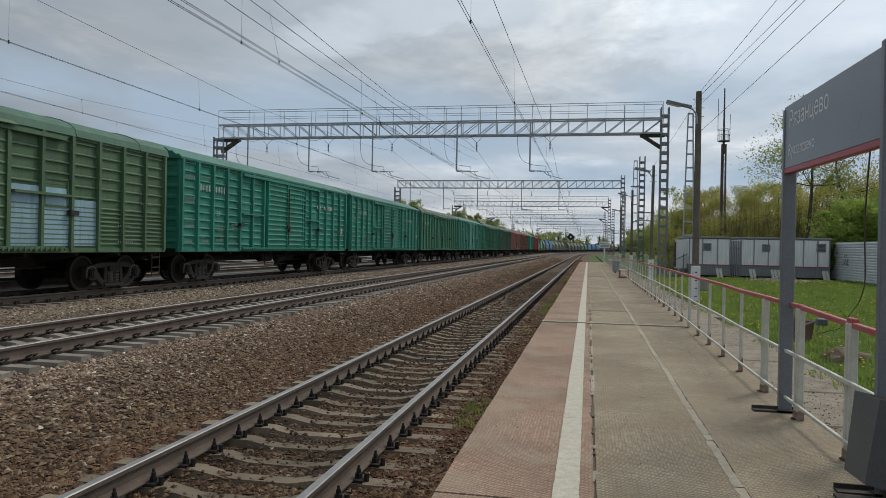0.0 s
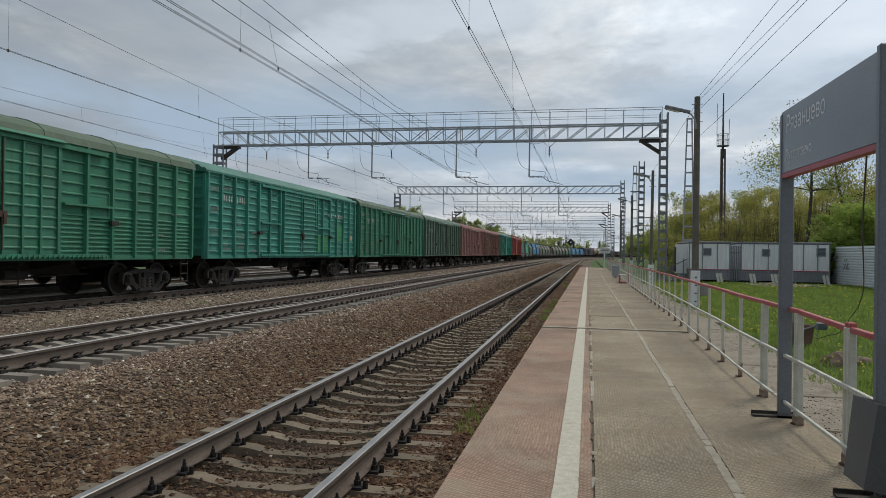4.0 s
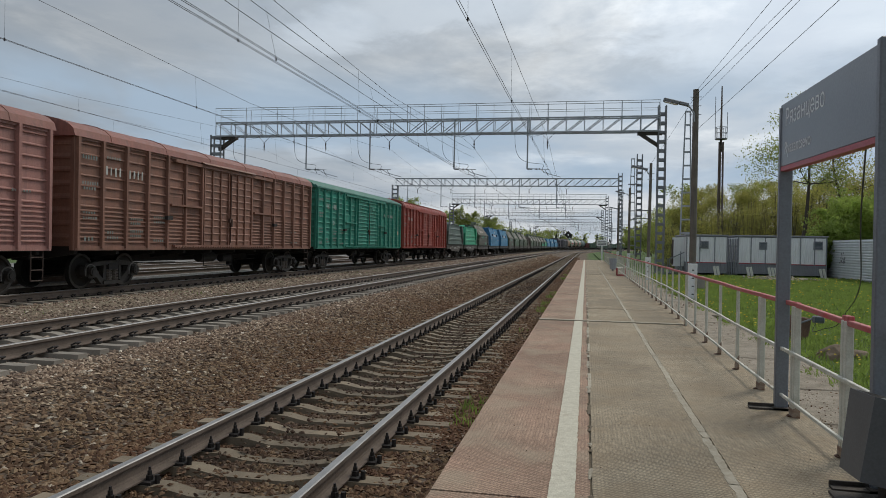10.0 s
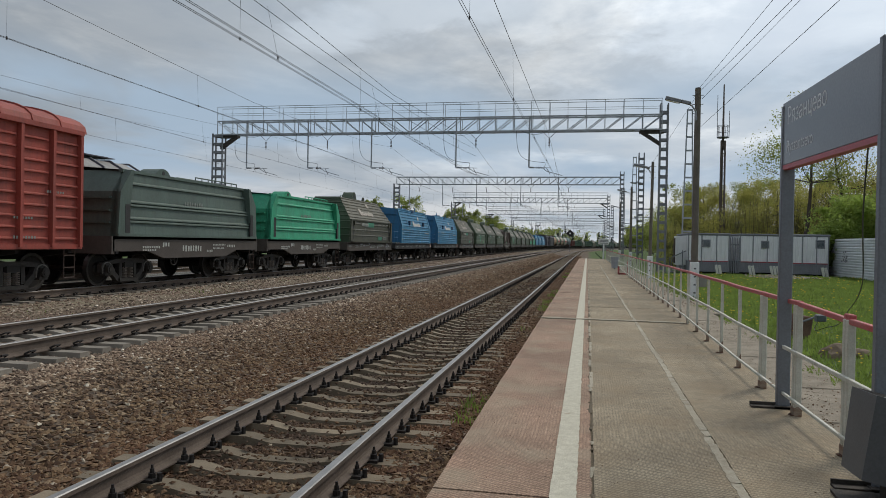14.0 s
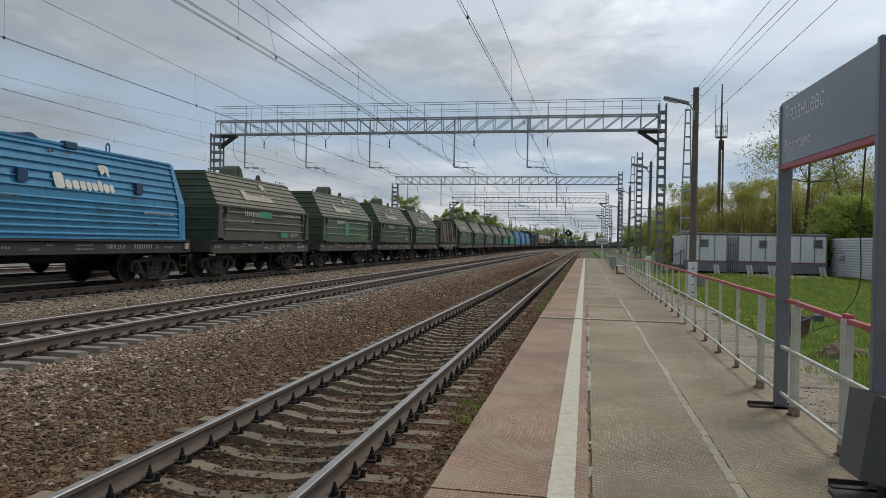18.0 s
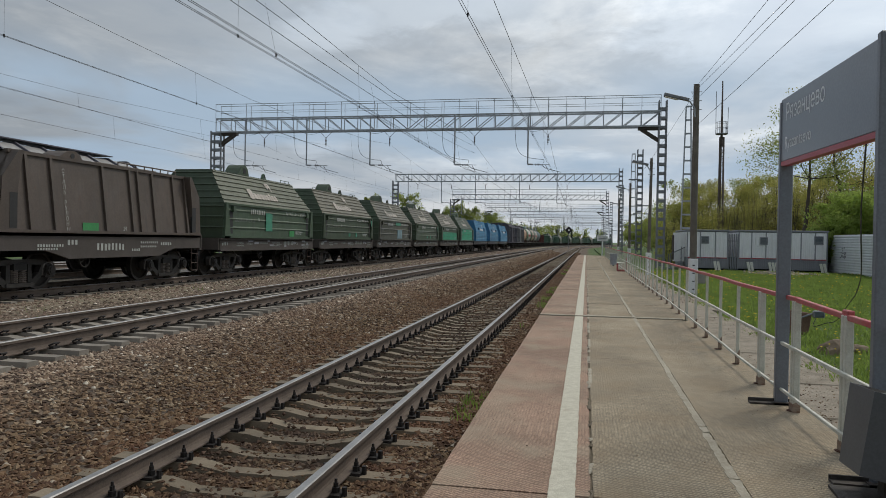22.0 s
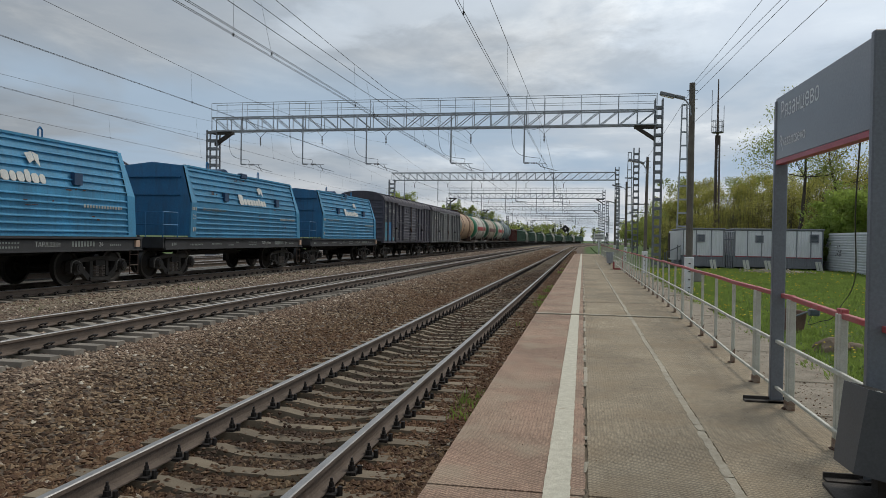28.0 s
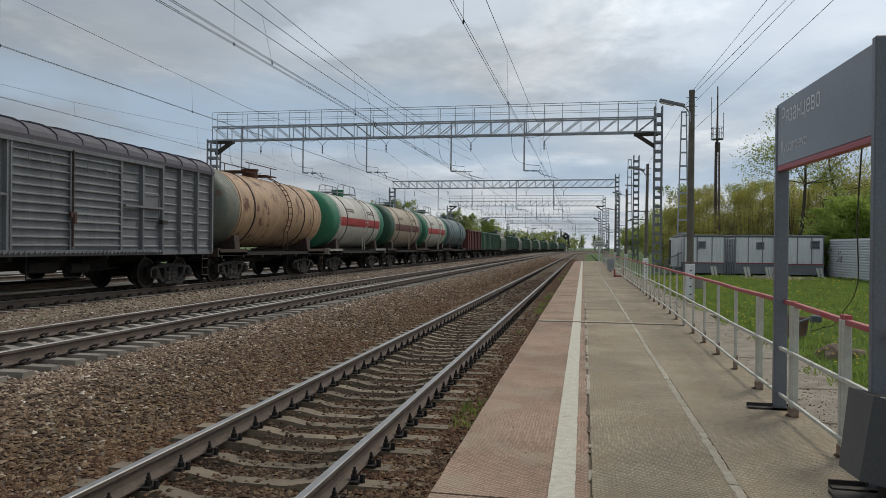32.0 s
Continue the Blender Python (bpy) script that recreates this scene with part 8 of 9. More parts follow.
    for i in range(260):
        x, y, q = rr.normal(10.9, 0.75), rr.normal(44.2, 1.0), rr.uniform(0.025, 0.085)
        box(bm, -q, q, -q * 0.7, q * 0.7, -q * 0.4, q * 0.5, 0, Matrix.Translation((x, y, ground_z(x) + 0.03 + 0.08 * rr.uniform())) @ pose(0, 0, 0, rr.uniform(-40, 40), rr.uniform(-40, 40), rr.uniform(0, 180)))
    tagged(part("rubble", bm, M["mortar"]), "heap of pale broken concrete in the grass", "rubble", kind="stuff")
    yp = thing("marker_plate", Matrix.Translation((11.8, 32.0, ground_z(11.8))), "small yellow plate on a thin stake in the grass", "marker")
    bm = bmesh.new()
    bar(bm, (0, 0, -0.1), (0, 0, 0.3), 0.015, 5)
    part("stake", bm, M["galv_dark"], yp)
    bm = bmesh.new()
    box(bm, -0.13, 0.13, -0.025, -0.015, 0.1, 0.34)
    part("plate", bm, M["flower"], yp)
    # bench
    be = thing("platform_bench", Matrix.Translation((1.98, 41.5, 0)), "small red-framed bench with a pale seat", "bench")
    for yy in (-0.55, 0.55):
        for xx in (-0.25, 0.22):
            bm = bmesh.new()
            beam(bm, (xx, yy, 0), (xx, yy, 0.45 if xx < 0 else 0.72), 0.05)
            part("leg", bm, M["fence_red"], be)
        bm = bmesh.new()
        beam(bm, (-0.27, yy, 0.04), (0.24, yy, 0.04), 0.05)
        part("foot", bm, M["fence_red"], be)
    for k in range(4):
        bm = bmesh.new()
        box(bm, -0.26 + k * 0.125, -0.16 + k * 0.125, -0.7, 0.7, 0.45, 0.48)
        part("seat_slat", bm, M["fence_white"], be)
    bm = bmesh.new()
    box(bm, 0.2, 0.23, -0.7, 0.7, 0.58, 0.74)
    part("backrest", bm, M["fence_red"], be)
    bn = thing("litter_bin", Matrix.Translation((1.82, 50.0, 0)), "plain grey litter bin by the bench", "litter bin")
    bm = bmesh.new()
    bar(bm, (0, 0, 0.1), (0, 0, 0.85), 0.2, 12, 0.27)
    part("body", bm, M["galv"], bn)
    bm = bmesh.new()
    bar(bm, (0, 0, 0.0), (0, 0, 0.12), 0.06, 6)
    part("stand", bm, M["galv_dark"], bn)
    # notice board past the platform's end
    nb = thing("notice_board", Matrix.Translation((1.95, 91.0, -0.55)), "white board on a post with a black foot", "notice board")
    for nm, x0, x1, z0, z1, mt in (("foot", -0.35, 0.35, 0, 0.35, "black_plastic"), ("post", -0.09, 0.09, 0.35, 2.3, "cabin_white"), ("board", -0.65, 0.65, 2.3, 3.0, "cabin_white")):
        bm = bmesh.new()
        box(bm, x0, x1, -0.06, 0.06, z0, z1)
        part(nm, bm, M[mt], nb)
    bm = bmesh.new()
    for z in (2.42, 2.6, 2.78):
        box(bm, -0.5, 0.5, -0.075, -0.062, z, z + 0.08)
    tagged(part("lettering", bm, M["cabin_grey"], nb), kind="stuff")
    # diamond signal between the tracks far off
    sg = thing("track_sign", Matrix.Translation((-4.9, 205, -0.4)), "black diamond sign with a white dot on a thin post", "track sign")
    bm = bmesh.new()
    bar(bm, (0, 0, 0), (0, 0, 6.0), 0.07, 6)
    part("post", bm, M["galv_dark"], sg)
    bm = bmesh.new()
    box(bm, -0.8, 0.8, -0.05, 0.05, -0.8, 0.8, 0, Matrix.Translation((0, -0.1, 5.3)) @ pose(0, 0, 0, 0, 45, 0))
    pl = part("plate", bm, M["black_plastic"], sg)
    bm = bmesh.new()
    bar(bm, (0, -0.2, 5.3), (0, -0.15, 5.3), 0.22, 12)
    part("dot", bm, M["cabin_white"], pl)


build_walk_and_clutter()


def line_wires():
    """Low-voltage lines from pole to pole and on past the platform."""
    runs = [((3.55, 25.5, 6.93), (4.7, -6.0, 7.5)), ((3.40, 25.5, 6.65), (5.9, -6.0, 7.5)), ((3.68, 25.5, 6.61), (6.16, -6.0, 8.0)), ((3.62, 25.5, 5.64), (5.83, -6.0, 7.2)), ((3.55, 25.5, 6.8), (3.28, 39.6, 6.05)), ((3.30, 39.6, 6.0), (3.75, 66.0, 6.8)), ((9.5, 50.5, 3.0), (20.0, 46.0, 6.6)), ((3.55, 25.5, 6.3), (7.0, 54.0, 11.2))]
    for a, b in runs:
        a, b = Vector(a), Vector(b)
        ob = wire("service_cable", [a.lerp(b, i / 14) - Vector((0, 0, 0.05 * 4 * (i / 14) * (1 - i / 14))) for i in range(15)], 0.006, M["wire"])
        tagged(ob, "thin dark overhead service cable", "cable", "service cables")


line_wires()


# ---- trees and undergrowth ----
def leaf_cloud(centres, per, spread, size, rng):
    """Small bent leaves scattered round the given centres."""
    c = np.repeat(np.asarray(centres, float), per, axis=0)
    n = len(c)
    off = rng.normal(size=(n, 3))
    off /= np.linalg.norm(off, axis=1, keepdims=True)
    rad = np.repeat(np.asarray(spread, float), per) * rng.uniform(0.15, 1.0, n) ** 0.6
    p = c + off * rad[:, None] * np.array([1, 1, 0.8])
    u = rng.normal(size=(n, 3))
    u /= np.linalg.norm(u, axis=1, keepdims=True)
    v = np.cross(u, rng.normal(size=(n, 3)))
    v /= np.linalg.norm(v, axis=1, keepdims=True)
    s = size * rng.uniform(0.6, 1.5, n)[:, None]
    q = np.stack([p - u * s, p + v * s * 0.55, p + u * s, p - v * s * 0.55], 1).reshape(-1, 3)
    faces = np.arange(4 * n).reshape(-1, 4)
    return q, faces


def mesh_of(name, verts, faces, material):
    me = bpy.data.meshes.new(name)
    me.from_pydata(verts.tolist(), [], faces.tolist())
    me.materials.append(material)
    return me


def tree(x, y, h, width, seed, leaf, density=1.0, leaf_size=0.10, bare=0.3, label="", name="tree", low=0.25):
    rnd, rng = random.Random(seed), np.random.default_rng(seed)
    t = thing(name, Matrix.Translation((x, y, ground_z(x) - 0.05)), label, name, "trees")
    bm = bmesh.new()
    stems = 1 if name == "tree" else 4
    tips, spread = [], []
    for s in range(stems):
        p = Vector((rnd.uniform(-0.3, 0.3) * (stems > 1), rnd.uniform(-0.3, 0.3) * (stems > 1), 0))
        r = 0.018 * h / stems ** 0.5
        n = 7
        d = Vector((rnd.uniform(-0.1, 0.1), rnd.uniform(-0.1, 0.1), 1)) if stems == 1 else Vector((rnd.uniform(-0.5, 0.5), rnd.uniform(-0.5, 0.5), 1))
        d.normalize()
        for i in range(n):
            q = p + (d + Vector((rnd.uniform(-0.12, 0.12), rnd.uniform(-0.12, 0.12), 0))) * h * 0.95 / n
            bar(bm, p, q, r, 7, r * 0.82)
            f = i / n
            if f >= low:
                for k in range(rnd.randint(3, 4)):
                    a = rnd.uniform(0, 2 * math.pi)
                    reach = width * 0.5 * (1.15 - 0.75 * abs(f - 0.45)) * rnd.uniform(0.6, 1.1)
                    e = q + Vector((math.cos(a) * reach, math.sin(a) * reach, reach * rnd.uniform(0.15, 0.7)))
                    mid = q.lerp(e, 0.5) + Vector((rnd.uniform(-0.1, 0.1), rnd.uniform(-0.1, 0.1), -0.06 * reach))
                    bar(bm, q, mid, r * 0.4, 5, r * 0.26)
                    bar(bm, mid, e, r * 0.26, 4, r * 0.08)
                    for m in (mid, mid.lerp(e, 0.5), e):
                        for j in range(2):
                            tip = m + Vector((rnd.gauss(0, 0.22), rnd.gauss(0, 0.22), rnd.gauss(0.1, 0.22))) * reach * 0.6
                            bar(bm, m, tip, r * 0.1, 3, r * 0.04)
                            tips.append(tip)
                            spread.append(max(0.25, reach * 0.42 * rnd.uniform(0.5, 1.2)))
            p, r = q, r * 0.82
        tips.append(p)
        spread.append(width * 0.12)
    part("trunk", bm, M["bark"], t)
    v, f = leaf_cloud([list(c) for c in tips], max(4, int(26 * density)), spread, leaf_size, rng)
    ob = new("crown", mesh_of("crown", v, f, leaf))
    ob.parent = t
    tagged(ob, kind="stuff")
    return t


def build_trees():
    rnd = random.Random(21)
    # thicket behind the cabins
    k = 0
    for x, y, h in ((7.8, 72, 4.6), (9.4, 69, 6.2), (11.6, 74, 7.2), (13.2, 70, 6.6), (14.8, 73, 7.6), (16.4, 69, 7.0), (18.2, 74, 7.8), (19.5, 70, 7.4), (21.5, 73, 8.0), (23.5, 68, 7.2), (25.0, 64, 8.5), (27.5, 60, 9.0), (8.6, 80, 5.4), (12.0, 84, 7.8), (17.0, 82, 8.2), (22.0, 82, 8.6), (24.0, 56, 7.5), (26.0, 50, 8.0)):
        tree(x, y, h, 4.4, 100 + k, M["leaf_olive"] if k % 4 else M["leaf_green"], 3.2, 0.056, label="spring tree with thin olive-green leaves", low=0.1)
        k += 1
    tree(11.4, 87, 8.0, 5.0, 140, M["leaf_green"], 2.4, 0.10, label="full round green tree behind the cabins", low=0.15)
    # bare upright saplings that fill the thicket
    rs = random.Random(77)
    bm = bmesh.new()
    for i in range(900):
        x, y = rs.uniform(7.0, 27.0), rs.uniform(62.0, 76.0)
        h = (4.0 + 0.28 * (x - 7.0)) * rs.uniform(0.55, 1.12)
        p, lean = Vector((x, y, -0.3)), Vector((rs.uniform(-0.12, 0.12), rs.uniform(-0.12, 0.12), 1))
        q = p + lean * h
        bar(bm, p, q, 0.022, 3, 0.006)
        for j in range(5):
            a = p.lerp(q, rs.uniform(0.35, 0.95))
            bar(bm, a, a + Vector((rs.uniform(-0.6, 0.6), rs.uniform(-0.6, 0.6), rs.uniform(0.4, 1.1))), 0.009, 3, 0.003)
    tagged(part("brushwood", bm, M["twig"]), "dense bare saplings behind the cabins", "brushwood", kind="stuff")
    cs = [(rs.uniform(7.0, 27.0), rs.uniform(62.0, 78.0), 0) for i in range(1500)]
    cs = [(x, y, (3.7 + 0.27 * (x - 7.0)) * rs.uniform(0.05, 0.95)) for x, y, _ in cs]
    v, f = leaf_cloud(cs, 75, [rs.uniform(0.5, 1.1) for _ in cs], 0.055, np.random.default_rng(78))
    tagged(new("thicket_leaves", mesh_of("thicket_leaves", v, f, M["leaf_olive"])), "fine olive young leaves of the thicket", "thicket", kind="stuff")
    # tall birch over the sign and the bush at the fence
    tree(15.8, 58, 12.6, 6.6, 151, M["leaf_green"], 3.4, 0.075, label="tall airy tree with sparse young leaves", low=0.3)
    tree(19.6, 60, 12.0, 7.0, 152, M["leaf_olive"], 3.2, 0.075, label="tall airy tree with sparse young leaves", low=0.3)
    tree(18.3, 52.5, 4.9, 3.9, 160, M["leaf_bush"], 2.4, 0.085, label="dense bright green bush behind the fence", name="bush", low=0.0)
    tree(20.3, 53.5, 5.4, 4.2, 161, M["leaf_bush"], 2.2, 0.085, label="dense bright green bush behind the fence", name="bush", low=0.0)
    tree(15.9, 51.2, 3.0, 1.5, 162, M["leaf_bush"], 1.6, 0.06, label="low dark bush against the cabin", name="bush", low=0.0)
    tree(22.6, 49.5, 5.8, 4.8, 163, M["leaf_bush"], 2.6, 0.07, label="dense bright green bush behind the fence", name="bush", low=0.0)
    # far trees left of the line
    for i, (x, y, h) in enumerate(((-46, 150, 10.2), (-38, 152, 11.0), (-50, 158, 9.5), (-33, 175, 9.6), (-29, 178, 8.8), (-38, 190, 9.4), (-26.5, 196, 8.2), (-34, 215, 9.5), (-29, 225, 9))):
        tree(x + bend(y), y, h, 5.6, 200 + i, M["leaf_green"], 2.2, 0.14, label="leafy tree beyond the tracks", low=0.25)
    # right of the line beyond the platform
    for i, (x, y, h) in enumerate(((10, 110, 3.6), (12, 125, 4.4), (9.5, 140, 4.2), (13, 150, 5.2), (11, 165, 5), (15, 175, 6), (12, 190, 5.5), (17, 205, 6))):
        tree(x + bend(y), y, h, 5.0, 230 + i, M["leaf_olive"] if i % 2 else M["leaf_green"], 2.2, 0.13, label="leafy tree along the line", low=0.15)
    # woods in the distance
    rng = np.random.default_rng(5)
    for name, mat, lo, n, ys, xs in (("distant_woods", "leaf_green", 3, 330, (260, 520), (-170, -32)), ("distant_woods", "leaf_olive", 3, 260, (230, 520), (9, 110)), ("distant_conifers", "needles", 6, 70, (300, 520), (-120, 60))):
        cs, sp = [], []
        trunks = bmesh.new()
        for i in range(n):
            y = rng.uniform(*ys)
            x = rng.uniform(*xs) + bend(y)
            if name == "distant_conifers" and -31 < x - bend(y) < 9:
                continue
            h = rng.uniform(7, 13)
            bar(trunks, (x, y, -0.6), (x, y, h * 0.7), 0.16, 4, 0.06)
            if name == "distant_conifers":
                for k in range(9):
                    cs.append((x, y, h * (0.15 + 0.1 * k)))
                    sp.append(1.9 * (1 - k / 9.5))
            else:
                for k in range(9):
                    a = rng.uniform(0, 6.28)
                    r = rng.uniform(0, 2.2)
                    cs.append((x + r * math.cos(a), y + r * math.sin(a), h * rng.uniform(0.25, 0.9)))
                    sp.append(rng.uniform(1.0, 1.9))
        v, f = leaf_cloud(cs, 16, sp, 0.42, rng)
        ob = new(name, mesh_of(name, v, f, M[mat]))
        tagged(ob, "far woods in young spring leaf" if mat != "needles" else "dark pointed conifers on the skyline", "woods", kind="stuff")
        part("trunks", trunks, M["bark"], ob)


build_trees()


def build_grass():
    rng = np.random.default_rng(11)

    def blades(name, n, xr, yr, hmin, hmax, mat, label, dens=None):
        x = rng.uniform(*xr, n)
        y = yr[0] + (yr[1] - yr[0]) * rng.uniform(0, 1, n) ** 1.6
        if dens is not None:
            keep = dens(x, y, rng.uniform(0, 1, n))
            x, y = x[keep], y[keep]
        n = len(x)
        z = np.array([ground_z(a) for a in x])
        h = rng.uniform(hmin, hmax, n) * (0.45 + 0.5 * np.abs(np.sin(x * 1.3) * np.cos(y * 0.9)) + 0.55 * np.abs(np.sin(x * 4.1 + 2 * np.sin(y * 1.3)) * np.sin(y * 3.3 + x)) ** 2)
        a = rng.uniform(0, 6.283, n)
        w = 0.0042 + 0.0005 * y
        dx, dy = np.cos(a) * w, np.sin(a) * w
        lean = rng.normal(0, 0.35, (n, 2)) * h[:, None]
        v = np.stack([np.c_[x - dx, y - dy, z], np.c_[x + dx, y + dy, z], np.c_[x + lean[:, 0] * 0.4 + dx * 0.7, y + lean[:, 1] * 0.4 + dy * 0.7, z + h * 0.6], np.c_[x + lean[:, 0], y + lean[:, 1], z + h]], 1).reshape(-1, 3)
        i = np.arange(n)[:, None] * 4
        f = np.concatenate([i + [0, 1, 2], i + [0, 2, 3]], 0)
        ob = new(name, mesh_of(name, v, f, M[mat]))
        tagged(ob, label, "grass", kind="stuff")

    edge = lambda x, y, r: (x > 3.25 + 0.25 * np.sin(y * 1.7) + 0.15 * np.sin(y * 5.1)) | (r < 0.05)
    blades("grass", 230000, (3.0, 16), (4, 48), 0.035, 0.15, "grass_blade", "lush green spring grass with dandelions", edge)
    blades("weeds", 4200, (-1.45, -0.99), (3.6, 60), 0.04, 0.17, "grass_blade", "weeds along the platform edge", lambda x, y, r: (np.sin(y * 0.9) + np.sin(y * 2.3 + 1) + 0.8 * np.sin(y * 0.31)) > 0.95)
    blades("weeds", 500, (-12.6, -10.4), (12, 60), 0.03, 0.12, "grass_blade", "sparse weeds between the tracks", lambda x, y, r: (np.sin(y * 0.7) + np.sin(y * 1.9 + x)) > 0.9)
    n = 900
    x, y = 3.5 + 11.5 * rng.uniform(0, 1, n) ** 1.6, 5 + 40 * rng.uniform(0, 1, n) ** 1.5
    vs, fs = [], []
    for k in range(n):
        z = ground_z(x[k]) + rng.uniform(0.08, 0.22)
        r = 0.016 + 0.0007 * y[k]
        b = len(vs)
        ring = [(x[k] + r * math.cos(j * 1.0472), y[k] + r * math.sin(j * 1.0472), z + (0.3 * r if j % 2 else 0)) for j in range(6)]
        vs += ring + [(x[k], y[k], z + r * 0.8)]
        fs += [(b + j, b + (j + 1) % 6, b + 6) for j in range(6)]
    ob = new("dandelions", mesh_of("dandelions", np.array(vs), np.array(fs), M["flower"]))
    tagged(ob, "yellow dandelion heads in the grass", "flowers", kind="stuff")


build_grass()


build_train()


def build_gravel():
    """Loose ballast stones, densest near the platform."""
    rng = np.random.default_rng(7)
    base = np.array([(1.2, 0, 0), (0, 1.2, 0), (-1.2, 0, 0), (0, -1.2, 0), (0.1, 0.1, 1.1), (0, 0, -1.1)], float)
    tri = np.array([(0, 1, 4), (1, 2, 4), (2, 3, 4), (3, 0, 4), (1, 0, 5), (2, 1, 5), (3, 2, 5), (0, 3, 5)])

    def stones(name, n, xr, yr, lo, hi, mat, label, power=1.7, lift=0.0):
        x = rng.uniform(*xr, n)
        y = yr[0] + (yr[1] - yr[0]) * rng.uniform(0, 1, n) ** power
        z = np.interp(x, [p[0] for p in GZ], [p[1] for p in GZ])
        s = rng.uniform(lo, hi, n) * (1 + 0.02 * np.maximum(0, y - 10))
        v = base[None] * (s[:, None, None] * rng.uniform(0.55, 1.15, (n, 1, 3)) * np.array([1.15, 0.95, 0.62])) * rng.uniform(0.65, 1.35, (n, 6, 3))
        a, b = rng.uniform(0, 6.283, n), rng.uniform(-0.45, 0.45, n)
        ca, sa, cb, sb = np.cos(a), np.sin(a), np.cos(b), np.sin(b)
        X, Y, Z = v[..., 0], v[..., 1], v[..., 2]
        Y, Z = Y * cb[:, None] - Z * sb[:, None], Y * sb[:, None] + Z * cb[:, None]
        X, Y = X * ca[:, None] - Y * sa[:, None], X * sa[:, None] + Y * ca[:, None]
        v = np.stack([X + x[:, None], Y + y[:, None], Z + (z + lift + s * 0.15)[:, None]], -1).reshape(-1, 3)
        f = (tri[None] + (np.arange(n) * 6)[:, None, None]).reshape(-1, 3)
        ob = new(name, mesh_of(name, v, f, mat))
        tagged(ob, label, "gravel", kind="stuff")

    mat = stone_material()
    stones("ballast", 98000, (-7.1, -1.0), (3.2, 44), 0.017, 0.040, mat, "grey and rust-brown crushed stone ballast")
    stones("ballast", 14000, (-7.1, -1.0), (3.2, -9.0), 0.02, 0.042, mat, "grey and rust-brown crushed stone ballast", 1.2)
    stones("grit", 1500, (-0.9, 2.0), (3.2, 40), 0.0015, 0.005, mat, "fine grit strewn over the platform", 1.8, 0.404)
    stones("grit", 5000, (2.14, 3.5), (3.0, 45), 0.004, 0.014, mat, "sand and grit strewn over the old path", 1.6, 0.298)
    stones("ballast", 26000, (-7.1, -1.0), (44, 130), 0.024, 0.040, mat, "grey and rust-brown crushed stone ballast", 1.3)
    stones("ballast", 2600, (-3.45, -2.1), (3.2, 44), 0.014, 0.032, mat, "loose stones strewn over the sleepers", 1.7, 0.075)
    stones("ballast", 7500, (-1.95, -1.0), (3.2, 60), 0.012, 0.034, mat, "small dark stones by the platform wall", 1.5, 0.012)
    stones("ballast", 30000, (-13.7, -6.2), (7.5, 60), 0.018, 0.038, mat, "pale crushed stone between the main tracks")
    stones("ballast", 14000, (-13.7, -6.2), (60, 140), 0.024, 0.040, mat, "pale crushed stone between the main tracks", 1.3)


GZ = [(x, ground_z(x)) for x in (-30, -12.4, -10.8, -9.6, -7.2, -6.6, -6.0, -4.7, -4.1, -3.3, -2.2, -1.85, -1.6, -1.35, -0.9)]


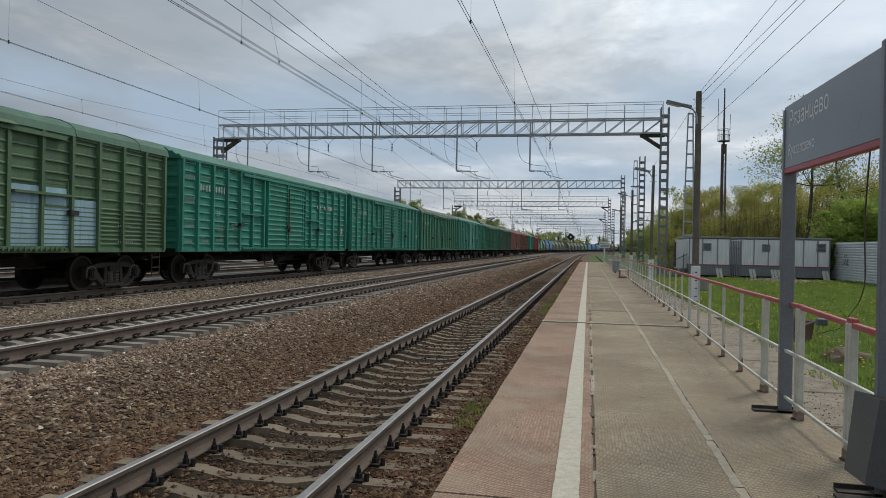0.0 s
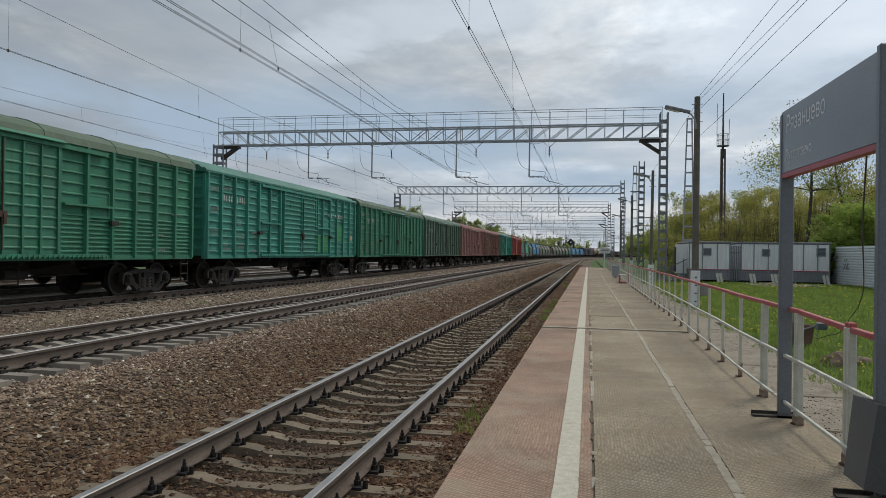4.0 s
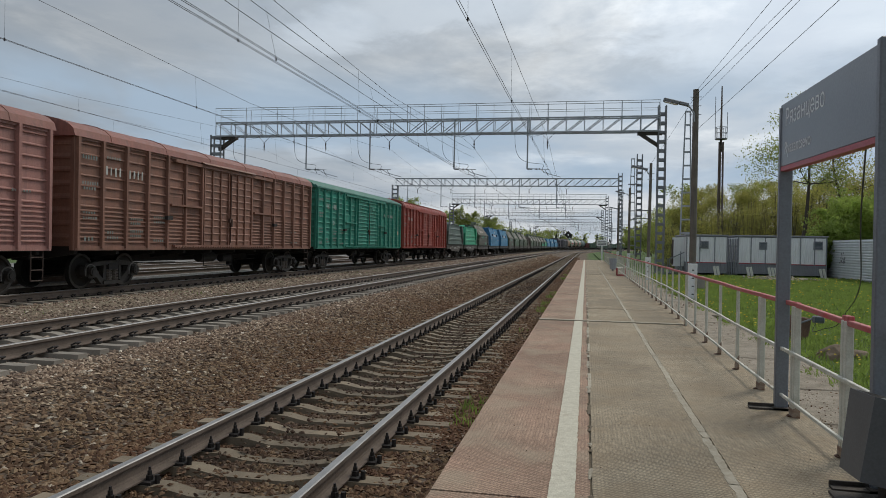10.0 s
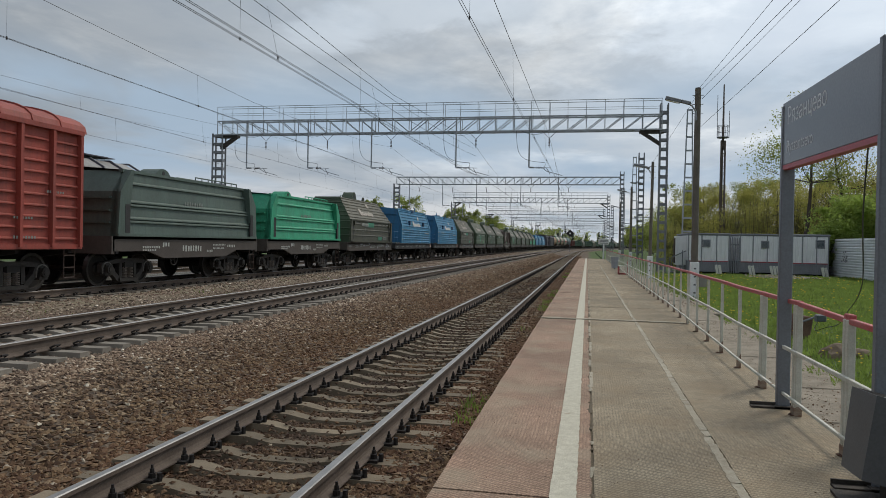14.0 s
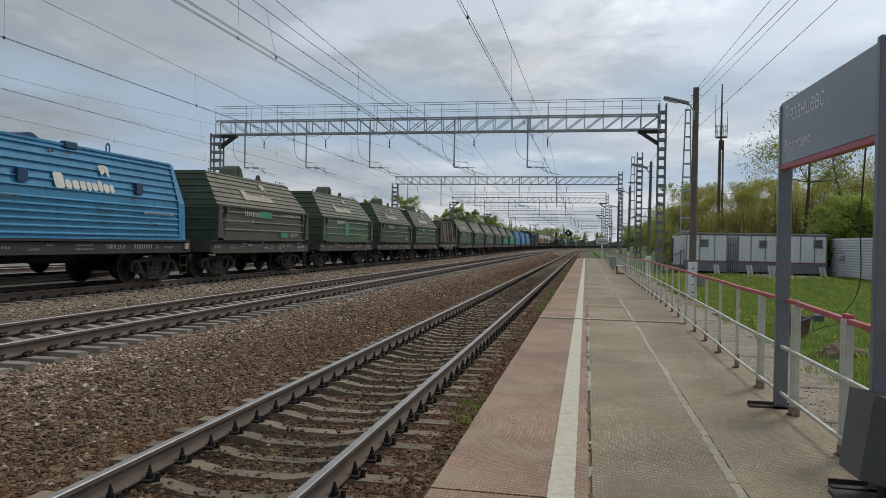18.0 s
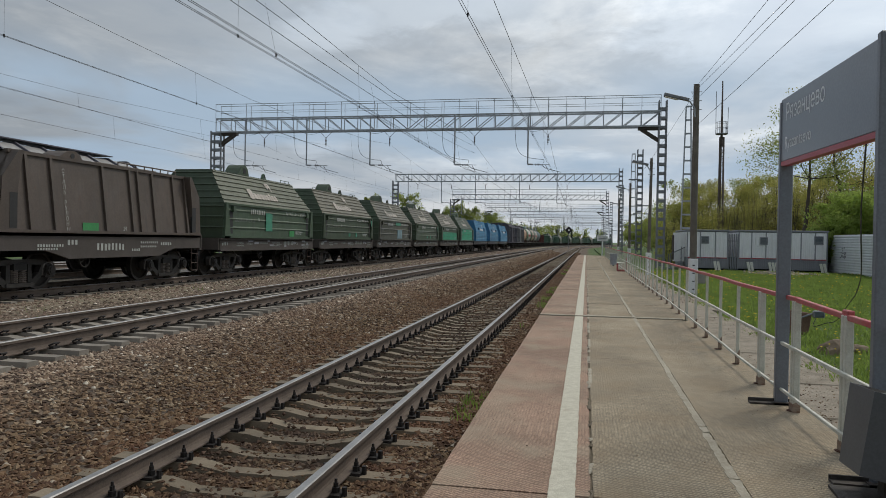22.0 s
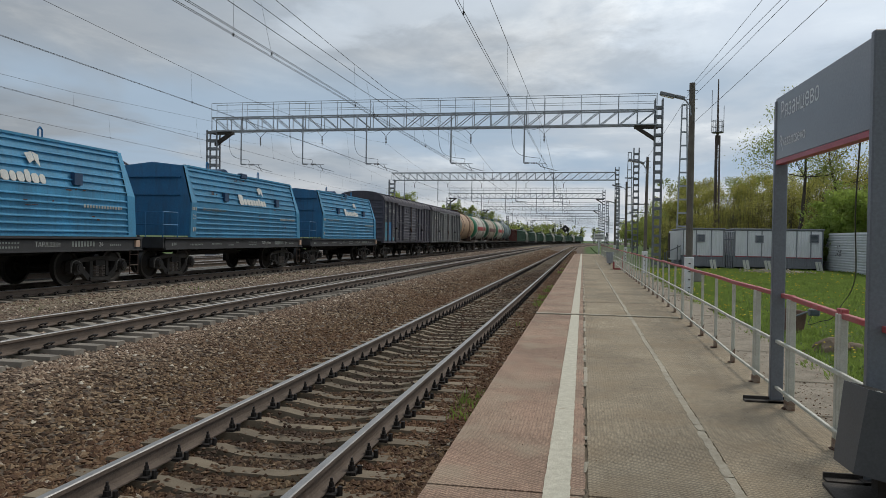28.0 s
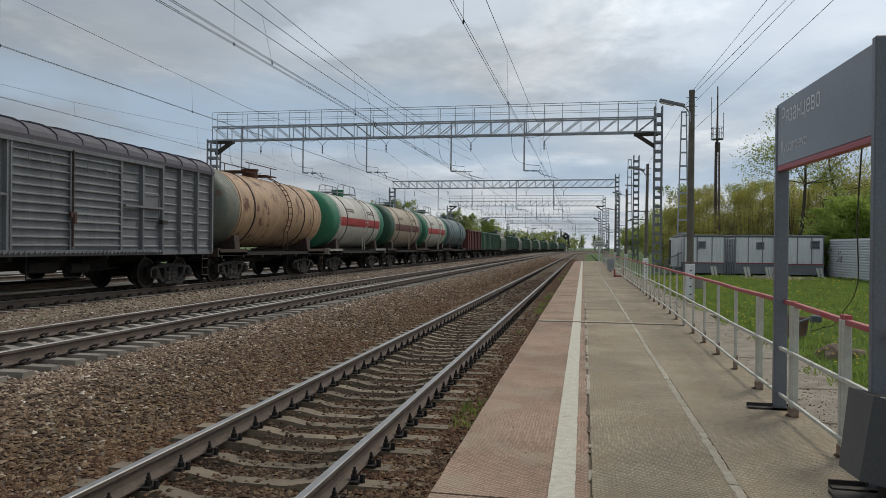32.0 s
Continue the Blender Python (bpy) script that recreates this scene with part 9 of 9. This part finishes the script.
def stone_material():
    m = bpy.data.materials.new("ballast_stones")
    m.use_nodes = True
    N, L = m.node_tree.nodes, m.node_tree.links
    geo = N.new("ShaderNodeNewGeometry")
    ramp = N.new("ShaderNodeValToRGB")
    cols = [(0.0, (0.030, 0.018, 0.011)), (0.3, (0.092, 0.055, 0.033)), (0.55, (0.168, 0.107, 0.062)), (0.8, (0.235, 0.162, 0.098)), (0.97, (0.32, 0.245, 0.165)), (1.0, (0.58, 0.52, 0.42))]
    while len(ramp.color_ramp.elements) < len(cols):
        ramp.color_ramp.elements.new(0.5)
    for e, (p, c) in zip(ramp.color_ramp.elements, cols):
        e.position, e.color = p, (*c, 1)
    L.new(geo.outputs["Random Per Island"], ramp.inputs[0])
    tc = N.new("ShaderNodeTexCoord")
    n = N.new("ShaderNodeTexNoise")
    n.inputs["Scale"].default_value = 0.5
    L.new(tc.outputs["Object"], n.inputs["Vector"])
    mr = N.new("ShaderNodeMapRange")
    mr.inputs["From Min"].default_value, mr.inputs["From Max"].default_value = 0.4, 0.65
    mr.inputs["To Max"].default_value = 0.5
    L.new(n.outputs["Fac"], mr.inputs["Value"])
    mx = N.new("ShaderNodeMix")
    mx.data_type = "RGBA"
    L.new(mr.outputs[0], mx.inputs["Factor"])
    L.new(ramp.outputs[0], mx.inputs["A"])
    mx.inputs["B"].default_value = (0.15, 0.08, 0.042, 1)
    # rust dust along the worn track
    spx = N.new("ShaderNodeSeparateXYZ")
    L.new(tc.outputs["Object"], spx.inputs[0])
    dust = N.new("ShaderNodeMapRange")
    dust.interpolation_type = "SMOOTHSTEP"
    for k, v in (("From Min", -5.3), ("From Max", -3.8), ("To Min", 0.0), ("To Max", 0.42)):
        dust.inputs[k].default_value = v
    L.new(spx.outputs["X"], dust.inputs["Value"])
    n5 = N.new("ShaderNodeTexNoise")
    n5.inputs["Scale"].default_value, n5.inputs["Detail"].default_value = 1.1, 5
    L.new(tc.outputs["Object"], n5.inputs["Vector"])
    mr5 = N.new("ShaderNodeMapRange")
    mr5.inputs["From Min"].default_value, mr5.inputs["From Max"].default_value = 0.38, 0.60
    L.new(n5.outputs["Fac"], mr5.inputs["Value"])
    dm = N.new("ShaderNodeMath")
    dm.operation = "MULTIPLY"
    L.new(dust.outputs[0], dm.inputs[0])
    L.new(mr5.outputs[0], dm.inputs[1])
    mxd = N.new("ShaderNodeMix")
    mxd.data_type = "RGBA"
    L.new(dm.outputs[0], mxd.inputs["Factor"])
    L.new(mx.outputs["Result"], mxd.inputs["A"])
    mxd.inputs["B"].default_value = (0.135, 0.058, 0.034, 1)
    # oil dripped between the rails
    oil = N.new("ShaderNodeMapRange")
    oil.interpolation_type = "SMOOTHSTEP"
    for k, v in (("From Min", 0.45), ("From Max", 0.95), ("To Min", 0.62), ("To Max", 0.0)):
        oil.inputs[k].default_value = v
    away = N.new("ShaderNodeMath")
    away.operation = "ADD"
    away.inputs[1].default_value = 2.77
    L.new(spx.outputs["X"], away.inputs[0])
    ab = N.new("ShaderNodeMath")
    ab.operation = "ABSOLUTE"
    L.new(away.outputs[0], ab.inputs[0])
    L.new(ab.outputs[0], oil.inputs["Value"])
    om = N.new("ShaderNodeMath")
    om.operation = "MULTIPLY"
    L.new(oil.outputs[0], om.inputs[0])
    L.new(mr5.outputs[0], om.inputs[1])
    mxo = N.new("ShaderNodeMix")
    mxo.data_type = "RGBA"
    L.new(om.outputs[0], mxo.inputs["Factor"])
    L.new(mxd.outputs["Result"], mxo.inputs["A"])
    mxo.inputs["B"].default_value = (0.034, 0.032, 0.028, 1)
    mx = mxo
    # fresher, paler stone towards the main tracks
    sep = N.new("ShaderNodeSeparateXYZ")
    L.new(tc.outputs["Object"], sep.inputs[0])
    fresh = N.new("ShaderNodeMapRange")
    for k, v in (("From Min", -7.0), ("From Max", -5.0), ("To Min", 1.75), ("To Max", 0.90)):
        fresh.inputs[k].default_value = v
    L.new(sep.outputs["X"], fresh.inputs["Value"])
    sat = N.new("ShaderNodeMapRange")
    for k, v in (("From Min", -7.0), ("From Max", -5.0), ("To Min", 0.70), ("To Max", 1.08)):
        sat.inputs[k].default_value = v
    L.new(sep.outputs["X"], sat.inputs["Value"])
    hs = N.new("ShaderNodeHueSaturation")
    L.new(mx.outputs["Result"], hs.inputs["Color"])
    L.new(fresh.outputs[0], hs.inputs["Value"])
    L.new(sat.outputs[0], hs.inputs["Saturation"])
    L.new(hs.outputs[0], N["Principled BSDF"].inputs["Base Color"])
    N["Principled BSDF"].inputs["Roughness"].default_value = 0.95
    return m


build_gravel()

motions()
